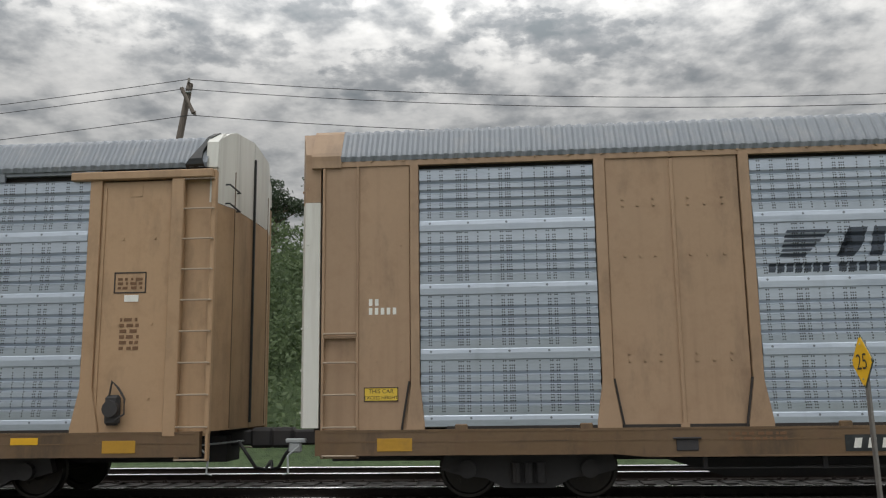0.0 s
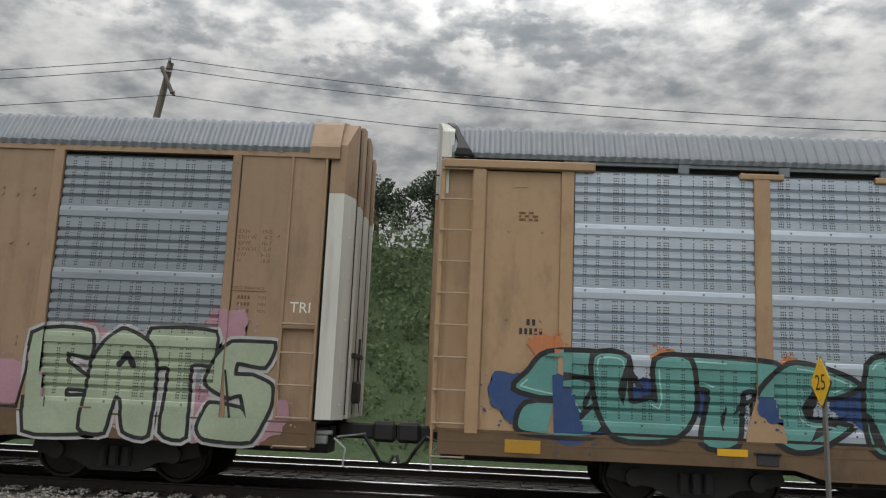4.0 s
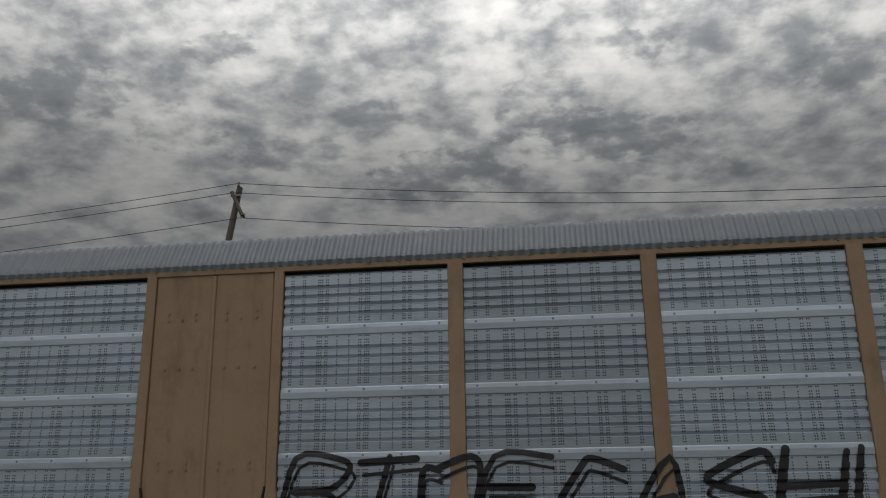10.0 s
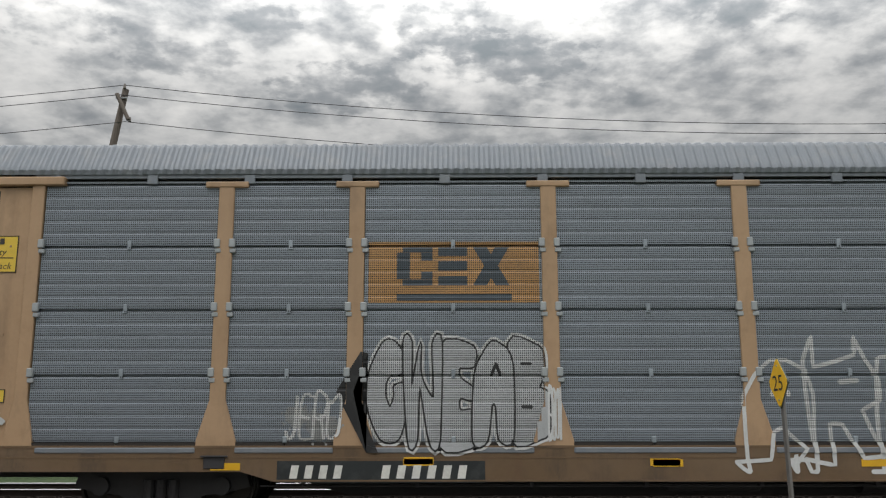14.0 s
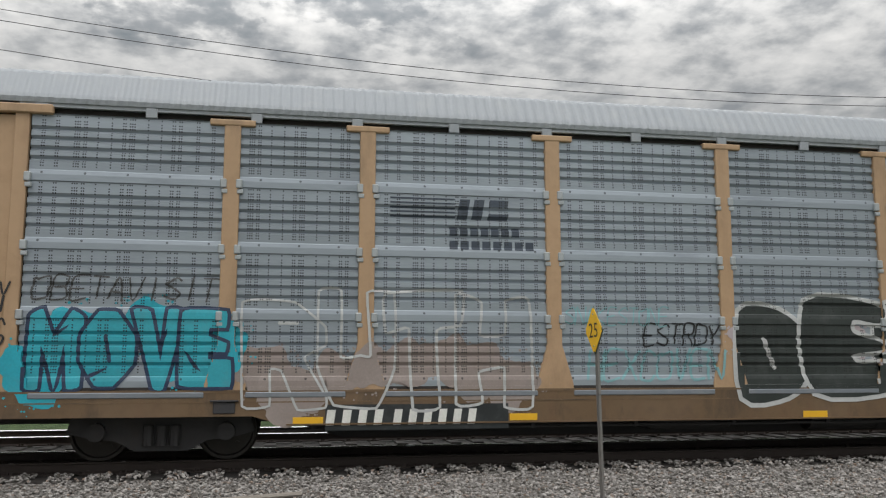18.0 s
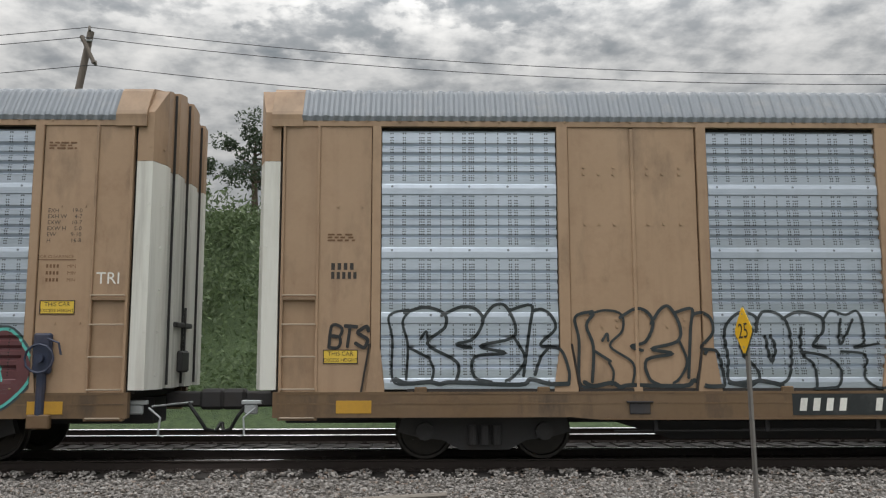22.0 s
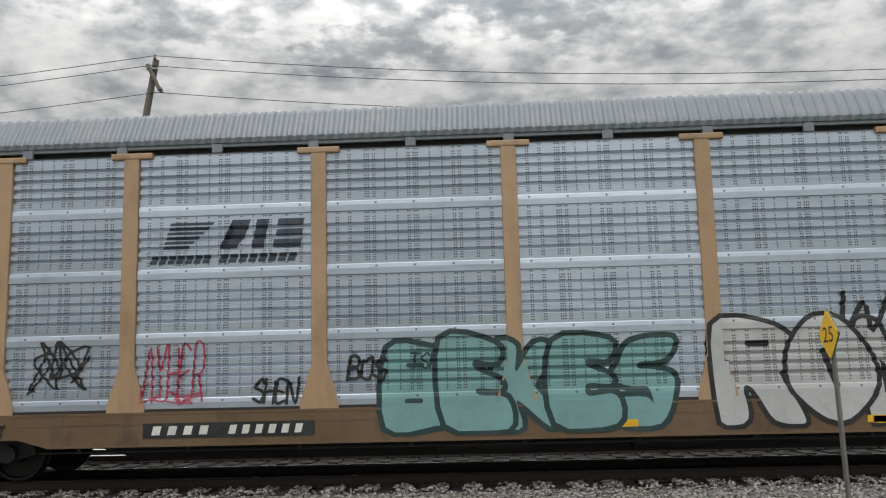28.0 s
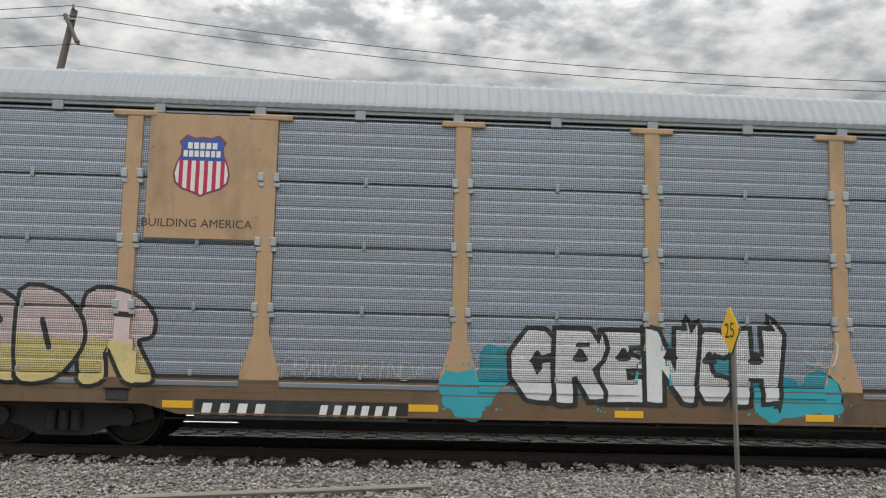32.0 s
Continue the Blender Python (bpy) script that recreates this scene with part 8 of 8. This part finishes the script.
text_block(WAGONS[7], 11.98, 4.55, 3, 0.4, 0.025, FADED, -1.513)
piece(8, 'ROMB', 1.45, 5.50, 0.68, 2.12, [(0.07, 'black', (0.02, 0.02, 0.022)), (0.0, 'white', (0.48, 0.49, 0.49))], soft=0.9, wild=0.7, overlap=0.06, line=0.07, wedges=0, label='white bubble letters edged in black')
tag(8, 'W', 3.08, 3.76, 1.9, 2.5, 0.07, 'black', (0.02, 0.02, 0.022))
piece(8, 'BEKES', -3.22, 0.75, 0.68, 1.88, [(0.08, 'dark_green', (0.02, 0.05, 0.05)), (0.0, 'sea_green', (0.19, 0.36, 0.36))], soft=0.95, wild=0.5, overlap=0.05, line=0.055, ink=('dark_green', (0.02, 0.05, 0.05)), wedges=0, label='sea-green bubble letters edged in dark green')
tag(8, 'TSK', -2.94, -2.53, 1.56, 1.77, 0.03, 'dark_green', (0.02, 0.05, 0.05))
horse_emblem(8, -6.78, -4.48, 3.17, 3.81)
number_board(8, -6.80, -4.31, 0.65, 0.86, ((0.05, 0.42, 4), (0.5, 0.96, 6)))
scrawl(8, -8.50, -7.66, 1.29, 2.20, 5, 0.035, 'black', (0.02, 0.02, 0.022), 2)
tag(8, 'AYHER', -6.86, -5.97, 1.21, 1.95, 0.03, 'red_tag', (0.42, 0.06, 0.1), wild=0.8)
scrawl(8, -6.81, -5.99, 1.09, 1.33, 3, 0.02, 'red_tag', (0.42, 0.06, 0.1), 4)
tag(8, 'SHEN', -5.21, -4.59, 1.12, 1.44, 0.04, 'black', (0.02, 0.02, 0.022), wild=0.6)
tag(8, 'BOS', -3.84, -3.30, 1.42, 1.73, 0.045, 'black', (0.02, 0.02, 0.022), wild=0.6)
tag(8, 'ARIMA', 7.51, 8.33, 1.42, 1.75, 0.035, 'black', (0.02, 0.02, 0.022), wild=0.6)
tag(8, 'DWISETS', 9.41, 11.47, 1.08, 1.85, 0.05, 'red_tag', (0.42, 0.06, 0.1), wild=0.9)
tag(8, 'MEATERS', -11.91, -9.34, 1.27, 1.92, 0.035, 'pale_mint', (0.45, 0.56, 0.45), wild=0.7)
shapes(8, [rect(4.51, 5.24, 0.67, 0.95)], 'sill_tan', (0.33, 0.165, 0.05), 5, 'paint_patch')
shapes(8, block_row(4.57, 5.19, 0.69, 0.91, 3), 'rust_letter', (0.28, 0.08, 0.02), 6, 'stencil')
info_box(8, 6.57, 0.61)
reflector(WAGONS[8], 0.06, 0.67)
reflector(WAGONS[8], 3.63, 0.66)
reflector(WAGONS[8], 3.71, 0.65)
plate(WAGONS[8], 11.69, 0.97, 0.44, 0.13, TAN_PALE, -1.56, 'small_label'); bars(11.72, 0.99, 0.38, 0.09, 6, INK, WAGONS[8], -1.569)
plate(WAGONS[8], 11.68, 0.66, 0.44, 0.17, LABEL, -1.562, 'warning_label', 'yellow label', INK)
outline_box(8, 12.16, 3.2, 0.52, 0.31, -1.508)
plate(WAGONS[8], 12.31, 3.0, 0.24, 0.1, LETTER, -1.506, 'small_label', 'small white label')
text_block(WAGONS[8], 12.55, 1.99, 5, 0.34, 0.045, FADED, -1.507)
bars(-12.57, 1.82, 0.3, 0.09, 5, INK, WAGONS[8], -1.506, 'number_bar')
text_block(WAGONS[8], -12.68, 4.22, 3, 0.28, 0.03, FADED, -1.507)
piece(9, 'OEPOR', 4.27, 7.44, 0.58, 1.98, [(0.06, 'black', (0.02, 0.02, 0.022)), (0.0, 'bright_silver', (0.66, 0.67, 0.68))], soft=0.75, wild=0.3, overlap=0.02, line=0.05, wedges=0, domes=True, drops=True, label='silver bubble letters edged in black')
tag(9, 'FUCK', 9.71, 10.74, 1.28, 1.71, 0.045, 'black', (0.02, 0.02, 0.022), wild=0.15)
shapes(9, [rect(5.15, 6.22, 0.46, 0.80)], 'sill_tan', (0.33, 0.165, 0.05), 5, 'paint_patch')
shapes(9, block_row(5.36, 5.98, 0.56, 0.72, 3), 'rust_letter', (0.28, 0.05, 0.02), 6, 'stencil')
blots(9, -4.45, 1.24, 0.62, 1.75, 11, 0.26, 0.42, 'turquoise', (0.04, 0.31, 0.39), 2)
piece(9, 'GRENCH', -3.45, 0.44, 0.80, 1.85, [(0.07, 'black', (0.02, 0.02, 0.022)), (0.0, 'bright_silver', (0.66, 0.67, 0.68))], soft=0.12, wild=0.6, overlap=0.02, spikes=2, line=0.05, wedges=0, drops=True, label='white block mural letters on turquoise clouds')
tag(9, 'SO', 0.83, 1.29, 1.40, 1.75, 0.04, 'white', (0.48, 0.49, 0.49))
shield_panel(9, -8.81, -7.17, 3.00, 4.83)
shield_emblem(9, -8.45, -7.63, 3.61, 4.53)
slogan(9, -8.86, -7.28, 3.17)
number_board(9, -7.95, -4.96, 0.47, 0.74, ((0.03, 0.36, 4), (0.58, 0.97, 6)))
piece(9, 'SEADR', -13.13, -8.63, 0.98, 2.18, [(0.06, 'black', (0.02, 0.02, 0.022)), (0.0, 'pink_cream', (0.62, 0.5, 0.5))], soft=0.8, wild=0.4, overlap=0.03, line=0.06, low=(0.42, 'cream_yellow', (0.60, 0.50, 0.22)), wedges=0, label='pink and yellow bubble letters edged in black')
tag(9, 'BRAVOVKINDA', -6.77, -4.75, 1.08, 1.31, 0.03, 'white', (0.48, 0.49, 0.49), wild=0.6)
reflector(WAGONS[9], -8.19, 0.61)
reflector(WAGONS[9], -4.74, 0.62)
reflector(WAGONS[9], -1.78, 0.59)
reflector(WAGONS[9], 1.03, 0.59)
reflector(WAGONS[9], 10.20, 0.66)
reflector(WAGONS[9], 6.74, 0.60)
outline_box(9, 12.11, 3.3, 0.5, 0.38, -1.508)
bars(12.23, 2.37, 0.36, 0.07, 7, INK, WAGONS[9], -1.506)
plate(WAGONS[9], 12.16, 2.11, 0.58, 0.2, LABEL, -1.506, 'warning_label', 'yellow label', INK); bars(12.21, 2.16, 0.46, 0.04, 9, INK, WAGONS[9], -1.515); bars(12.21, 2.23, 0.4, 0.04, 7, INK, WAGONS[9], -1.515)
scrawl(9, 12.42, 12.85, 1.76, 2.02, 5, 0.015, 'pale_pink', (0.6, 0.4, 0.38), 2)
round_sign(9, 13.37, 1.54, -1.46)
info_box(9, 11.17, 0.51)

scatter_stones()


def motions():
    for w, c in zip(WAGONS, CENTRES):
        walk(w, [(t, pose(c + s, TRACK_Y, 0)) for t, s in RISE])
    # wheels roll with the train; wheelsets in the same seat share one motion
    done = {}
    for o, s in WHEELSETS:
        if s not in done:
            rows = []
            for i in range(0, 481):
                t = i / 15
                run = float(np.interp(t, [r[0] for r in RISE], [r[1] for r in RISE]))
                rows.append((t, pose(s * 0.88, 0, 0.425, 0, math.degrees(run / 0.42) % 360, 0)))
            walk(o, rows)
            done[s] = o
        else:
            src = done[s].animation_data
            o.rotation_mode = "QUATERNION"
            o.animation_data_create()
            o.animation_data.action = src.action
            o.animation_data.action_slot = src.action_slot


motions()
